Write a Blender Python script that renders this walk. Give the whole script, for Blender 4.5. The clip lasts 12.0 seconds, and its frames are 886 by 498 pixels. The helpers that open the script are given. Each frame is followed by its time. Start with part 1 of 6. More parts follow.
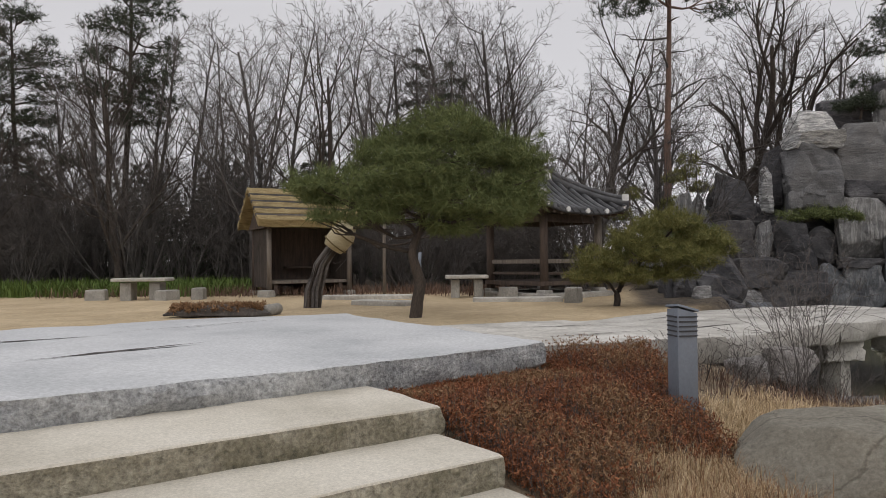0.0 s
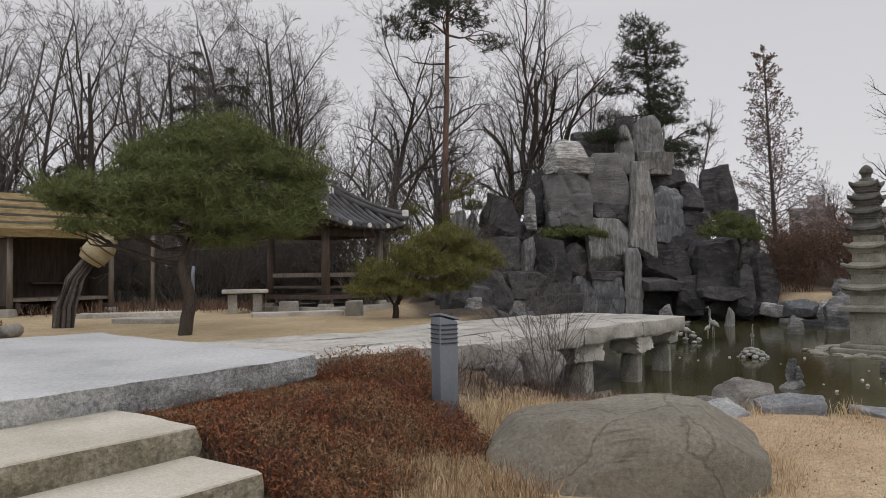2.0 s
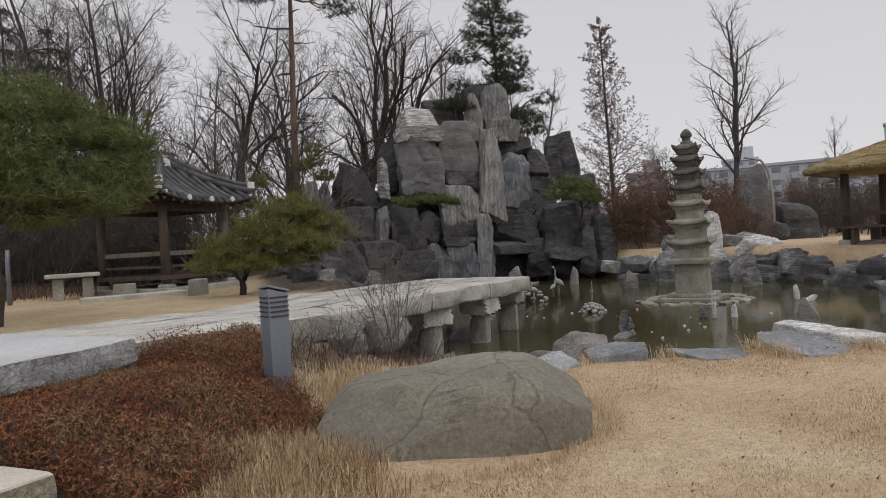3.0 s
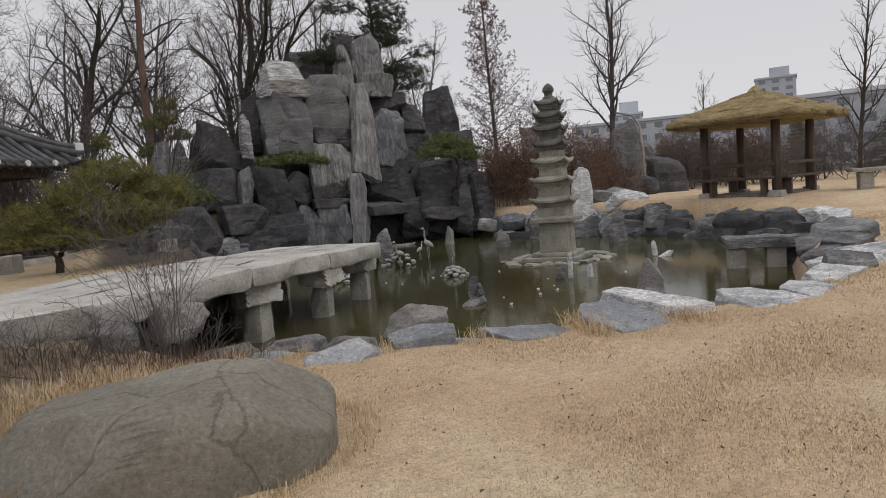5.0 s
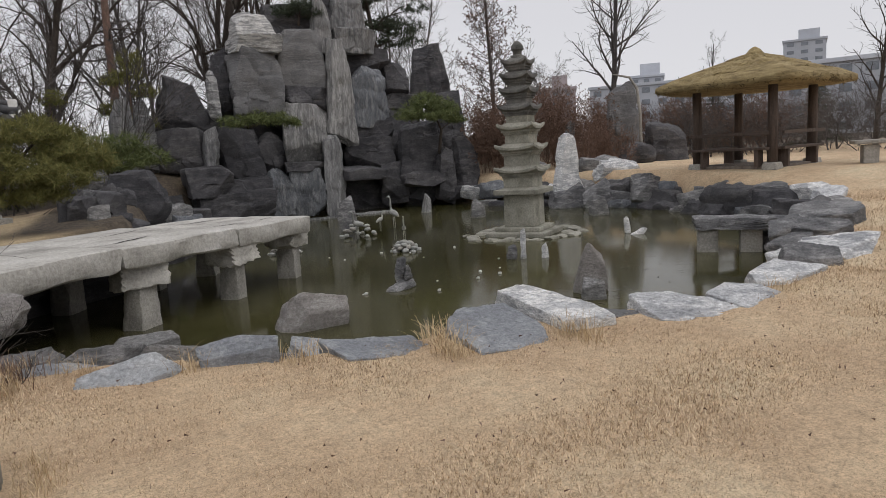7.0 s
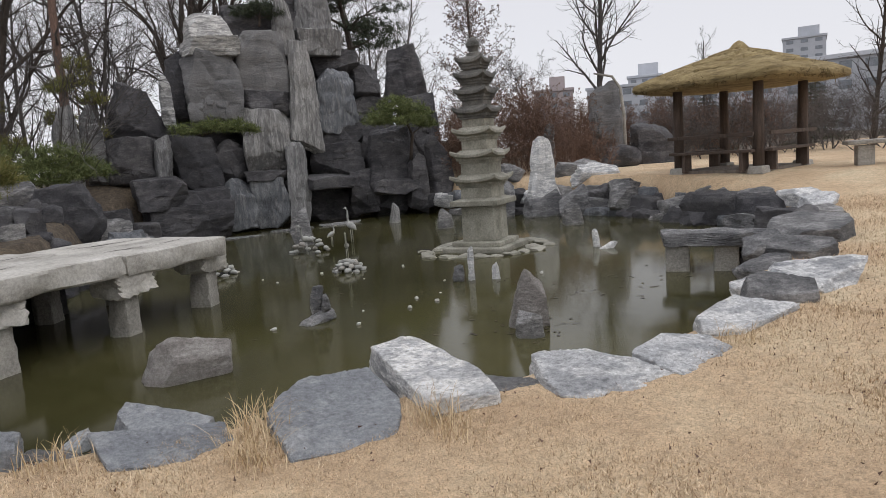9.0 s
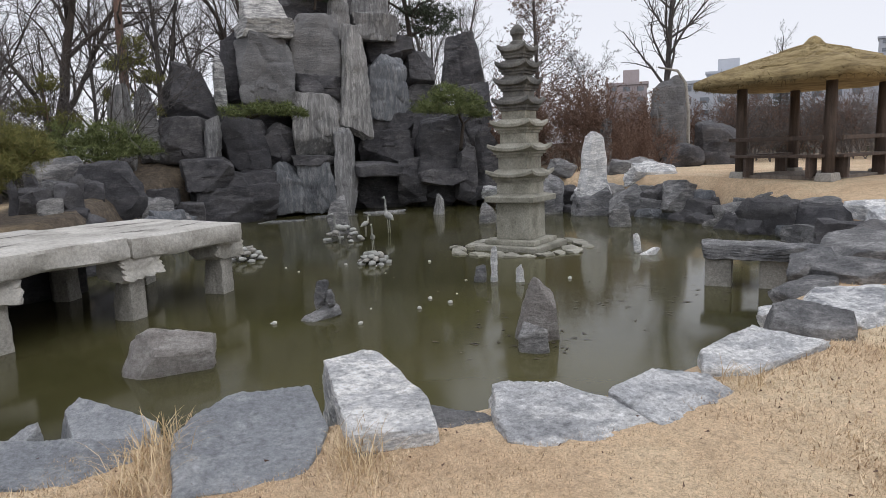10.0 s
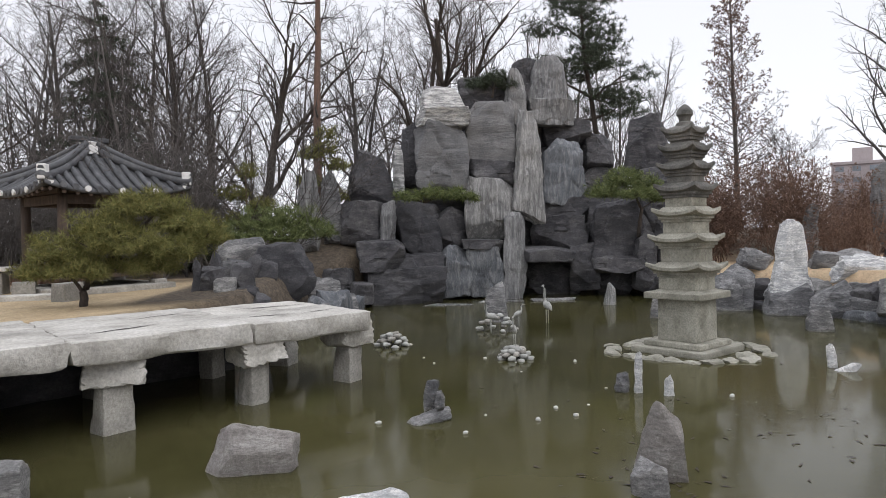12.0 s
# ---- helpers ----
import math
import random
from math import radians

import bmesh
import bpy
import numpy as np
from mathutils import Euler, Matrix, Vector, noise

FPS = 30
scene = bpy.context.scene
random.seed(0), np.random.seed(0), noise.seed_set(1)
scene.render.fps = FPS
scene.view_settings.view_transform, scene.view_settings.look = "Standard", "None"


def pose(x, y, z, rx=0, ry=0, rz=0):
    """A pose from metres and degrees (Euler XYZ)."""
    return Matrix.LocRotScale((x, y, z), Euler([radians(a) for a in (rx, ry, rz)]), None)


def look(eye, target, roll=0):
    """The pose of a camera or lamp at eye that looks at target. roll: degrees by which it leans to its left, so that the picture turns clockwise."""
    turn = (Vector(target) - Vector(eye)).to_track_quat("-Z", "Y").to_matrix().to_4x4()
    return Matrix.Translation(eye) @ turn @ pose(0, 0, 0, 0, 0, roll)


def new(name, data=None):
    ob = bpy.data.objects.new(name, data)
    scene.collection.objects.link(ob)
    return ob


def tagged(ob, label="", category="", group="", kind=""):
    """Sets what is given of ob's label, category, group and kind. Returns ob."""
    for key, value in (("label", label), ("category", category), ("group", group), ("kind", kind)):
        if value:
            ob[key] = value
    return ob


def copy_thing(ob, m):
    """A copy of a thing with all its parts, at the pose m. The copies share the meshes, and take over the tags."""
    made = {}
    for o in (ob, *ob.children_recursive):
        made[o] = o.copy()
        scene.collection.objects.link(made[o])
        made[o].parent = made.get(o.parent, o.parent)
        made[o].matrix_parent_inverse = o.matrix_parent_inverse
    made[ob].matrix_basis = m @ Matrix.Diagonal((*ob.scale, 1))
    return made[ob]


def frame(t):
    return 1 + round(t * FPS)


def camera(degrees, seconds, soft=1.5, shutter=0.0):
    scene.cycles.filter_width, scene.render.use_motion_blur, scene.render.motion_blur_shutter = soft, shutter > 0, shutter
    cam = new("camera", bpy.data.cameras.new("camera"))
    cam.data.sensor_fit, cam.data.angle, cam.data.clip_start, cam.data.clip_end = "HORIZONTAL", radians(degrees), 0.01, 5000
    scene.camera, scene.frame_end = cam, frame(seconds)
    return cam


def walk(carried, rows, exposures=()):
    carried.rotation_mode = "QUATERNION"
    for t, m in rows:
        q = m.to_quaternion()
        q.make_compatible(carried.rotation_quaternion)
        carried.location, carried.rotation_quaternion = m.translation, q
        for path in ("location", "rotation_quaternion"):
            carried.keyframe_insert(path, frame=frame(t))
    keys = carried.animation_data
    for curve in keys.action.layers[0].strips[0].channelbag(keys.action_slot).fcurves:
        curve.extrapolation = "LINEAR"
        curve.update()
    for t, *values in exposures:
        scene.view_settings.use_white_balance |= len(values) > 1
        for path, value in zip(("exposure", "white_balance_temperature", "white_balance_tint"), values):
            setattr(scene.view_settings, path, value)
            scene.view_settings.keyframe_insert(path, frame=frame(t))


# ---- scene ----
cam = camera(66.3, 12.0, soft=0.75)
PATH = [
    (0, (0.305, -0.166, 1.451), (0.161, 1.829, 1.487), -0.6),
    (0.5, (0.319, -0.161, 1.448), (0.29, 1.838, 1.491), -0.5),
    (1, (0.362, -0.16, 1.448), (0.517, 1.833, 1.508), 0.1),
    (1.5, (0.398, -0.158, 1.44), (0.703, 1.817, 1.52), -0.6),
    (2, (0.453, -0.191, 1.425), (0.927, 1.751, 1.496), -0.8),
    (2.5, (0.551, -0.194, 1.412), (1.234, 1.685, 1.42), -2.1),
    (3, (0.744, -0.114, 1.375), (1.598, 1.694, 1.346), -3.3),
    (3.5, (1.058, 0.007, 1.416), (2.041, 1.746, 1.31), -3.5),
    (3.6, (1.135, 0.016, 1.408), (2.135, 1.744, 1.302), -3.5),
    (3.7, (1.209, 0.038, 1.405), (2.214, 1.762, 1.279), -4.9),
    (5.3, (2.425, 0.19, 1.437), (3.523, 1.852, 1.262), -4.4),
    (5.5, (2.635, 0.175, 1.428), (3.685, 1.872, 1.284), -3.5),
    (6, (3.105, 0.238, 1.432), (4.116, 1.951, 1.226), -2.8),
    (6.5, (3.6, 0.369, 1.46), (4.615, 2.076, 1.221), -3.7),
    (7, (4.111, 0.471, 1.479), (5.146, 2.159, 1.194), -3.6),
    (7.2, (4.297, 0.547, 1.482), (5.389, 2.199, 1.201), -2.4),
    (8.8, (5.654, 1.073, 1.478), (6.695, 2.765, 1.25), -3.2),
    (9, (5.822, 1.132, 1.505), (6.85, 2.825, 1.229), -4.4),
    (9.5, (6.297, 1.198, 1.504), (7.224, 2.946, 1.217), -3.0),
    (10, (6.695, 1.304, 1.517), (7.556, 3.085, 1.221), -2.1),
    (10.5, (7.062, 1.455, 1.535), (7.793, 3.285, 1.191), -3.6),
    (11, (7.443, 1.507, 1.562), (7.903, 3.429, 1.248), -1.3),
    (11.5, (7.705, 1.645, 1.59), (8.106, 3.589, 1.346), -1.5),
    (12, (7.86, 1.718, 1.637), (8.188, 3.691, 1.591), -1.2),
]
walk(cam, [(t, look(eye, target, roll)) for t, eye, target, roll in PATH],
     exposures=[(0, -0.42, 6600, 10), (2.5, -0.47, 6600, 10), (5.5, -0.46, 6550, 10), (7.0, -0.39, 6500, 10), (9.5, -0.14, 6350, 10), (10.5, 0.08, 6150, 10), (11, 0.3, 6100, 10), (11.5, 0.38, 6150, 10), (12, 0.17, 6300, 10)])

# ---- world and light: an overcast spring day ----
world = bpy.data.worlds.new("overcast_sky")
scene.world = world
world.use_nodes = True
wn, wl = world.node_tree.nodes, world.node_tree.links
background = wn["Background"]
sky = wn.new("ShaderNodeTexSky")
sky.sky_type = "NISHITA"
sky.sun_disc = False
sky.sun_elevation, sky.sun_rotation = radians(42), radians(200)
sky_level = wn.new("ShaderNodeMix")
sky_level.data_type = "RGBA"
sky_level.inputs[0].default_value = 0.93
cloud = wn.new("ShaderNodeValToRGB")
cloud.color_ramp.elements[0].position, cloud.color_ramp.elements[0].color = 0.0, (10.0, 9.9, 10.3, 1)
cloud.color_ramp.elements[1].position, cloud.color_ramp.elements[1].color = 0.9, (16.0, 16.0, 16.8, 1)
cloud.color_ramp.elements.new(0.34).color = (8.9, 8.8, 9.2, 1)
where = wn.new("ShaderNodeTexCoord")
split = wn.new("ShaderNodeSeparateXYZ")
wl.new(where.outputs["Generated"], split.inputs[0])
wl.new(split.outputs["Z"], cloud.inputs[0])
wl.new(sky.outputs[0], sky_level.inputs[6])
wl.new(cloud.outputs[0], sky_level.inputs[7])
wl.new(sky_level.outputs[2], background.inputs["Color"])
background.inputs["Strength"].default_value = 0.10
sun_data = bpy.data.lights.new("sun", "SUN")
sun_data.energy, sun_data.angle, sun_data.color = 0.6, radians(25), (1.0, 0.96, 0.9)
sun = new("sun", sun_data)
sun.matrix_world = pose(0, 0, 30, 48, 0, 20)


# ---- materials ----
def material(name, rough=0.85, metal=0.0):
    m = bpy.data.materials.new(name)
    m.use_nodes = True
    shader = m.node_tree.nodes["Principled BSDF"]
    shader.inputs["Roughness"].default_value = rough
    shader.inputs["Metallic"].default_value = metal
    return m, m.node_tree.nodes, m.node_tree.links, shader


def ramp(nodes, stops):
    r = nodes.new("ShaderNodeValToRGB")
    while len(r.color_ramp.elements) < len(stops):
        r.color_ramp.elements.new(0.5)
    for e, (p, c) in zip(r.color_ramp.elements, stops):
        e.position, e.color = p, (*c, 1)
    return r


def noise_node(nodes, links, vector, scale, detail=6, rough=0.6):
    n = nodes.new("ShaderNodeTexNoise")
    n.inputs["Scale"].default_value = scale
    n.inputs["Detail"].default_value = detail
    n.inputs["Roughness"].default_value = rough
    links.new(vector, n.inputs["Vector"])
    return n


def placed(nodes, links, stretch=(1, 1, 1), turn=(0, 0, 0), shifted=True):
    """Object coordinates, stretched and turned, moved by a chance amount for each object."""
    tc = nodes.new("ShaderNodeTexCoord")
    mp = nodes.new("ShaderNodeMapping")
    mp.inputs["Scale"].default_value = stretch
    mp.inputs["Rotation"].default_value = [radians(a) for a in turn]
    links.new(tc.outputs["Object"], mp.inputs["Vector"])
    if shifted:
        info = nodes.new("ShaderNodeObjectInfo")
        mul = nodes.new("ShaderNodeMath")
        mul.operation = "MULTIPLY"
        mul.inputs[1].default_value = 37.0
        links.new(info.outputs["Random"], mul.inputs[0])
        comb = nodes.new("ShaderNodeCombineXYZ")
        for k in range(3):
            links.new(mul.outputs[0], comb.inputs[k])
        links.new(comb.outputs[0], mp.inputs["Location"])
    return mp.outputs[0]


def mixed(nodes, links, fac, a, b, blend="MIX"):
    mx = nodes.new("ShaderNodeMix")
    mx.data_type, mx.blend_type = "RGBA", blend
    for socket, value in ((0, fac), (6, a), (7, b)):
        if hasattr(value, "links"):
            links.new(value, mx.inputs[socket])
        elif socket == 0:
            mx.inputs[0].default_value = value
        else:
            mx.inputs[socket].default_value = (*value, 1)
    return mx.outputs[2]


def bumped(nodes, links, shader, height, strength, distance=0.02):
    b = nodes.new("ShaderNodeBump")
    b.inputs["Strength"].default_value = strength
    b.inputs["Distance"].default_value = distance
    links.new(height, b.inputs["Height"])
    links.new(b.outputs[0], shader.inputs["Normal"])


def surface(name, colours, scale=3.0, fine=40.0, rough=0.85, bump=0.4, metal=0.0, stretch=(1, 1, 1), turn=(0, 0, 0), random_tone=0.0, grain=0.35, distance=0.02):
    """A surface of two or more tones: broad patches, fine grain, relief and a chance tone for each object."""
    m, nodes, links, shader = material(name, rough, metal)
    v = placed(nodes, links, stretch, turn)
    broad = noise_node(nodes, links, v, scale)
    small = noise_node(nodes, links, v, fine, 4, 0.7)
    n = len(colours)
    r = ramp(nodes, [(0.3 + 0.4 * i / max(1, n - 1), c) for i, c in enumerate(colours)])
    links.new(broad.outputs["Fac"], r.inputs[0])
    g = ramp(nodes, [(0.3, (1 - grain,) * 3), (0.7, (1 + grain,) * 3)])
    links.new(small.outputs["Fac"], g.inputs[0])
    colour = mixed(nodes, links, 1.0, r.outputs[0], g.outputs[0], "MULTIPLY")
    if random_tone:
        info = nodes.new("ShaderNodeObjectInfo")
        t = ramp(nodes, [(0, (1 - random_tone,) * 3), (1, (1 + random_tone,) * 3)])
        links.new(info.outputs["Random"], t.inputs[0])
        colour = mixed(nodes, links, 1.0, colour, t.outputs[0], "MULTIPLY")
    links.new(colour, shader.inputs["Base Color"])
    total = nodes.new("ShaderNodeMath")
    total.operation = "ADD"
    links.new(broad.outputs["Fac"], total.inputs[0])
    links.new(small.outputs["Fac"], total.inputs[1])
    bumped(nodes, links, shader, total.outputs[0], bump, distance)
    return m


def stone(name, dark, mid, vein, vein_amount, turn=(0, 0, 0), stretch=(1, 1, 3), contrast=0.75):
    """Bedded rock: mottled body, pale veins along the bedding, darker weather stains."""
    m, nodes, links, shader = material(name, 0.86)
    v = placed(nodes, links)
    bed = placed(nodes, links, stretch, turn)
    broad = noise_node(nodes, links, v, 1.1, 5, 0.6)
    fine = noise_node(nodes, links, v, 30, 9, 0.82)
    streak = noise_node(nodes, links, bed, 2.6, 7, 0.68)
    body = ramp(nodes, [(0.32, dark), (0.68, mid)])
    links.new(broad.outputs["Fac"], body.inputs[0])
    hold = ramp(nodes, [(0.53 - 0.1 * vein_amount, (0, 0, 0)), (0.66 - 0.1 * vein_amount, (1, 1, 1))])
    links.new(streak.outputs["Fac"], hold.inputs[0])
    amount = nodes.new("ShaderNodeMath")
    amount.operation = "MULTIPLY"
    amount.inputs[1].default_value = vein_amount
    links.new(hold.outputs[0], amount.inputs[0])
    colour = mixed(nodes, links, amount.outputs[0], body.outputs[0], vein)
    thin = noise_node(nodes, links, bed, 14.0, 9, 0.78)
    lines = ramp(nodes, [(0.36, (0.5,) * 3), (0.47, (0.9,) * 3), (0.58, (1.1,) * 3), (0.68, (1.5,) * 3)])
    links.new(thin.outputs["Fac"], lines.inputs[0])
    colour = mixed(nodes, links, contrast, colour, lines.outputs[0], "MULTIPLY")
    g = ramp(nodes, [(0.3, (0.5,) * 3), (0.7, (1.45,) * 3)])
    links.new(fine.outputs["Fac"], g.inputs[0])
    colour = mixed(nodes, links, 0.9, colour, g.outputs[0], "MULTIPLY")
    info = nodes.new("ShaderNodeObjectInfo")
    t = ramp(nodes, [(0, (0.82, 0.83, 0.85)), (1, (1.18, 1.17, 1.15))])
    links.new(info.outputs["Random"], t.inputs[0])
    colour = mixed(nodes, links, 1.0, colour, t.outputs[0], "MULTIPLY")
    links.new(colour, shader.inputs["Base Color"])
    total = nodes.new("ShaderNodeMath")
    total.operation = "MULTIPLY_ADD"
    total.inputs[1].default_value = 0.6
    links.new(fine.outputs["Fac"], total.inputs[0])
    links.new(streak.outputs["Fac"], total.inputs[2])
    bumped(nodes, links, shader, total.outputs[0], 1.0, 0.06)
    return m


def leaf(name, a, b, rough=0.7):
    """Needles, leaves and blades: a tone for each island."""
    m, nodes, links, shader = material(name, rough)
    geo = nodes.new("ShaderNodeNewGeometry")
    r = ramp(nodes, [(0, a), (1, b)])
    links.new(geo.outputs["Random Per Island"], r.inputs[0])
    links.new(r.outputs[0], shader.inputs["Base Color"])
    shader.inputs["Specular IOR Level"].default_value = 0.2
    return m


PALE = stone("pale_fluted_rock", (0.14, 0.14, 0.143), (0.27, 0.265, 0.26), (0.5, 0.49, 0.475), 0.5, (4, 5, 0), (3.4, 3.4, 0.28), 0.95)
SMOOTH = stone("smooth_grey_column_rock", (0.13, 0.128, 0.13), (0.24, 0.235, 0.232), (0.36, 0.35, 0.34), 0.3, (3, 4, 0), (0.8, 0.8, 3.5), 0.35)
BANDED = stone("white_banded_rock", (0.2, 0.2, 0.2), (0.38, 0.375, 0.37), (0.68, 0.67, 0.65), 0.8, (6, 8, 0), (0.9, 0.9, 4.5), 0.9)
DARK = stone("dark_weathered_rock", (0.034, 0.033, 0.038), (0.105, 0.101, 0.105), (0.24, 0.23, 0.225), 0.3, (0, 10, 0), (0.9, 0.9, 2.2), 0.5)
SLATE = stone("slate_blue_rock", (0.085, 0.09, 0.1), (0.18, 0.19, 0.205), (0.4, 0.4, 0.4), 0.4, (4, 24, 0), (2.6, 2.6, 0.5), 0.8)
GREY = stone("grey_rock", (0.095, 0.095, 0.1), (0.24, 0.235, 0.23), (0.5, 0.485, 0.47), 0.5, (10, 20, 0), (1, 1, 3.4), 0.9)
BLUE = stone("blue_grey_rock", (0.25, 0.262, 0.28), (0.43, 0.445, 0.46), (0.7, 0.7, 0.69), 0.4, (20, 60, 0), (1.5, 1, 3), 0.55)
WHITE = stone("white_veined_rock", (0.3, 0.305, 0.32), (0.66, 0.66, 0.66), (0.88, 0.87, 0.85), 0.85, (15, 8, 0), (1.4, 1.4, 6), 1.0)
BROWN = stone("brown_rock", (0.17, 0.155, 0.145), (0.36, 0.335, 0.315), (0.5, 0.48, 0.46), 0.45, contrast=0.5)
BOULDER = stone("smooth_boulder_rock", (0.22, 0.2, 0.16), (0.39, 0.355, 0.285), (0.47, 0.435, 0.36), 0.25, (0, 0, 0), (1, 1, 1), 0.15)


def cracked(m, scale):
    """Thin dark frost cracks across a smooth rock, bent by noise."""
    nodes, links = m.node_tree.nodes, m.node_tree.links
    base = nodes["Principled BSDF"].inputs["Base Color"]
    colour = base.links[0].from_socket
    where = placed(nodes, links)
    bend = noise_node(nodes, links, where, 2.2, 5, 0.6)
    shift = nodes.new("ShaderNodeVectorMath")
    shift.operation = "MULTIPLY_ADD"
    shift.inputs[1].default_value = (0.35, 0.35, 0.35)
    links.new(bend.outputs["Color"], shift.inputs[0])
    links.new(where, shift.inputs[2])
    cell = nodes.new("ShaderNodeTexVoronoi")
    cell.feature = "DISTANCE_TO_EDGE"
    cell.inputs["Scale"].default_value = scale
    links.new(shift.outputs[0], cell.inputs["Vector"])
    line = ramp(nodes, [(0.003, (0.3, 0.28, 0.25)), (0.013, (1, 1, 1))])
    links.new(cell.outputs["Distance"], line.inputs[0])
    links.new(mixed(nodes, links, 0.5, colour, line.outputs[0], "MULTIPLY"), base)


cracked(BOULDER, 0.95)

CONCRETE = surface("worn_blue_grey_slab", [(0.37, 0.38, 0.385), (0.48, 0.485, 0.488), (0.54, 0.545, 0.545)], 0.7, 30, 0.9, 0.4, grain=0.18)
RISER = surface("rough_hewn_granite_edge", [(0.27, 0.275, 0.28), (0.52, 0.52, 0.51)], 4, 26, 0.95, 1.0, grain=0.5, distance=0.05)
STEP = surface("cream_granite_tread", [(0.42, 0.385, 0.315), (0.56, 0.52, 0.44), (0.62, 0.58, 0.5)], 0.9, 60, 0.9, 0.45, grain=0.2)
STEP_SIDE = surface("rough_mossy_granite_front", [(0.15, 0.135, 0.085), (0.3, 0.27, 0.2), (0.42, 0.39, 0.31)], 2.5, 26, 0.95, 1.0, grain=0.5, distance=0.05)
DECK = surface("pale_bridge_granite", [(0.26, 0.245, 0.22), (0.43, 0.41, 0.37), (0.52, 0.5, 0.465)], 1.6, 22, 0.9, 0.6, random_tone=0.08, grain=0.25)
PIER = surface("pier_granite", [(0.2, 0.19, 0.17), (0.4, 0.38, 0.34)], 2.2, 26, 0.9, 0.6, random_tone=0.1, grain=0.3)
PAGODA = surface("grey_green_pagoda_granite", [(0.15, 0.145, 0.115), (0.27, 0.26, 0.215), (0.36, 0.345, 0.29)], 2.6, 30, 0.9, 0.5, random_tone=0.12, grain=0.3)
PAGODA_DARK = surface("blackened_pagoda_granite", [(0.05, 0.05, 0.045), (0.12, 0.115, 0.105), (0.2, 0.19, 0.17)], 2.4, 30, 0.9, 0.5, random_tone=0.15, grain=0.3)
TIMBER = surface("dark_aged_timber", [(0.045, 0.032, 0.026), (0.11, 0.078, 0.06)], 2, 30, 0.8, 0.5, stretch=(6, 6, 0.7), grain=0.4)
TIMBER_GREY = surface("grey_weathered_timber", [(0.11, 0.09, 0.075), (0.22, 0.19, 0.16)], 2, 30, 0.85, 0.5, stretch=(6, 6, 0.7), grain=0.35)
BARK = surface("grey_brown_bark", [(0.055, 0.049, 0.046), (0.13, 0.115, 0.107)], 2, 20, 0.95, 0.8, stretch=(3, 3, 0.6), random_tone=0.3, grain=0.4)
BARK_PALE = surface("pale_twig_bark", [(0.075, 0.067, 0.063), (0.15, 0.135, 0.125)], 2, 20, 0.95, 0.3, random_tone=0.3)
BARK_RED = surface("red_pine_bark", [(0.095, 0.062, 0.05), (0.19, 0.12, 0.092)], 3, 25, 0.95, 0.9, stretch=(2, 2, 0.6), grain=0.4)
BARK_BLACK = surface("black_pine_bark", [(0.03, 0.024, 0.02), (0.08, 0.062, 0.05)], 3, 25, 0.95, 0.9, stretch=(2, 2, 0.6), grain=0.4)
NEEDLE = leaf("pine_needles", (0.065, 0.09, 0.032), (0.195, 0.215, 0.085))
NEEDLE_WARM = leaf("yellowed_pine_needles", (0.08, 0.09, 0.024), (0.23, 0.21, 0.075))
NEEDLE_DARK = leaf("dark_conifer_needles", (0.03, 0.04, 0.026), (0.075, 0.088, 0.056))
RED_LEAF = leaf("bronze_winter_leaves", (0.1, 0.04, 0.022), (0.36, 0.145, 0.07))
BROWN_LEAF = leaf("brown_winter_leaves", (0.12, 0.065, 0.035), (0.36, 0.22, 0.12))
RUST_LEAF = leaf("rusty_shrub_twigs", (0.1, 0.062, 0.045), (0.21, 0.135, 0.1))
STRAW_GRASS = leaf("dry_straw_grass", (0.33, 0.23, 0.125), (0.72, 0.57, 0.37))
LAWN_BLADE = leaf("dormant_lawn_blades", (0.24, 0.155, 0.085), (0.8, 0.64, 0.44))
WEED = leaf("fresh_green_weeds", (0.06, 0.1, 0.02), (0.14, 0.19, 0.05))
THATCH = surface("golden_straw_thatch", [(0.2, 0.145, 0.065), (0.4, 0.3, 0.14), (0.52, 0.41, 0.21)], 2.2, 60, 0.95, 1.0, grain=0.5, distance=0.05, stretch=(1, 1, 5))
# darker straw for cords and course edges, edge shade included in the colour
THATCH_DARK = surface("shaded_thatch_cord", [(0.1, 0.07, 0.03), (0.18, 0.13, 0.055)], 5, 60, 0.95, 0.8)
STRAW_WRAP = surface("straw_matting", [(0.38, 0.32, 0.2), (0.55, 0.48, 0.32)], 6, 60, 0.95, 0.9, stretch=(1, 1, 5))
TILE = surface("charcoal_roof_tile", [(0.04, 0.04, 0.044), (0.11, 0.11, 0.115)], 3, 30, 0.6, 0.3, random_tone=0.25, grain=0.3)
PLASTER = surface("white_lime_plaster", [(0.6, 0.59, 0.57), (0.75, 0.74, 0.72)], 4, 40, 0.9, 0.2, grain=0.1)
STEEL = surface("grey_painted_steel", [(0.17, 0.19, 0.225), (0.21, 0.235, 0.275)], 2, 40, 0.55, 0.1, metal=0.3, grain=0.08)
STEEL_DARK = surface("louvre_dark", [(0.03, 0.03, 0.035), (0.05, 0.05, 0.055)], 2, 40, 0.6, 0.1)
LENS = surface("frosted_lamp_glass", [(0.55, 0.55, 0.55), (0.65, 0.65, 0.65)], 2, 40, 0.4, 0.1)
# haze over the distant blocks is mixed into the grey render and pane colours
FACADE = surface("hazed_apartment_render", [(0.42, 0.44, 0.48), (0.5, 0.52, 0.56)], 0.3, 8, 0.9, 0.1, random_tone=0.15, grain=0.1)
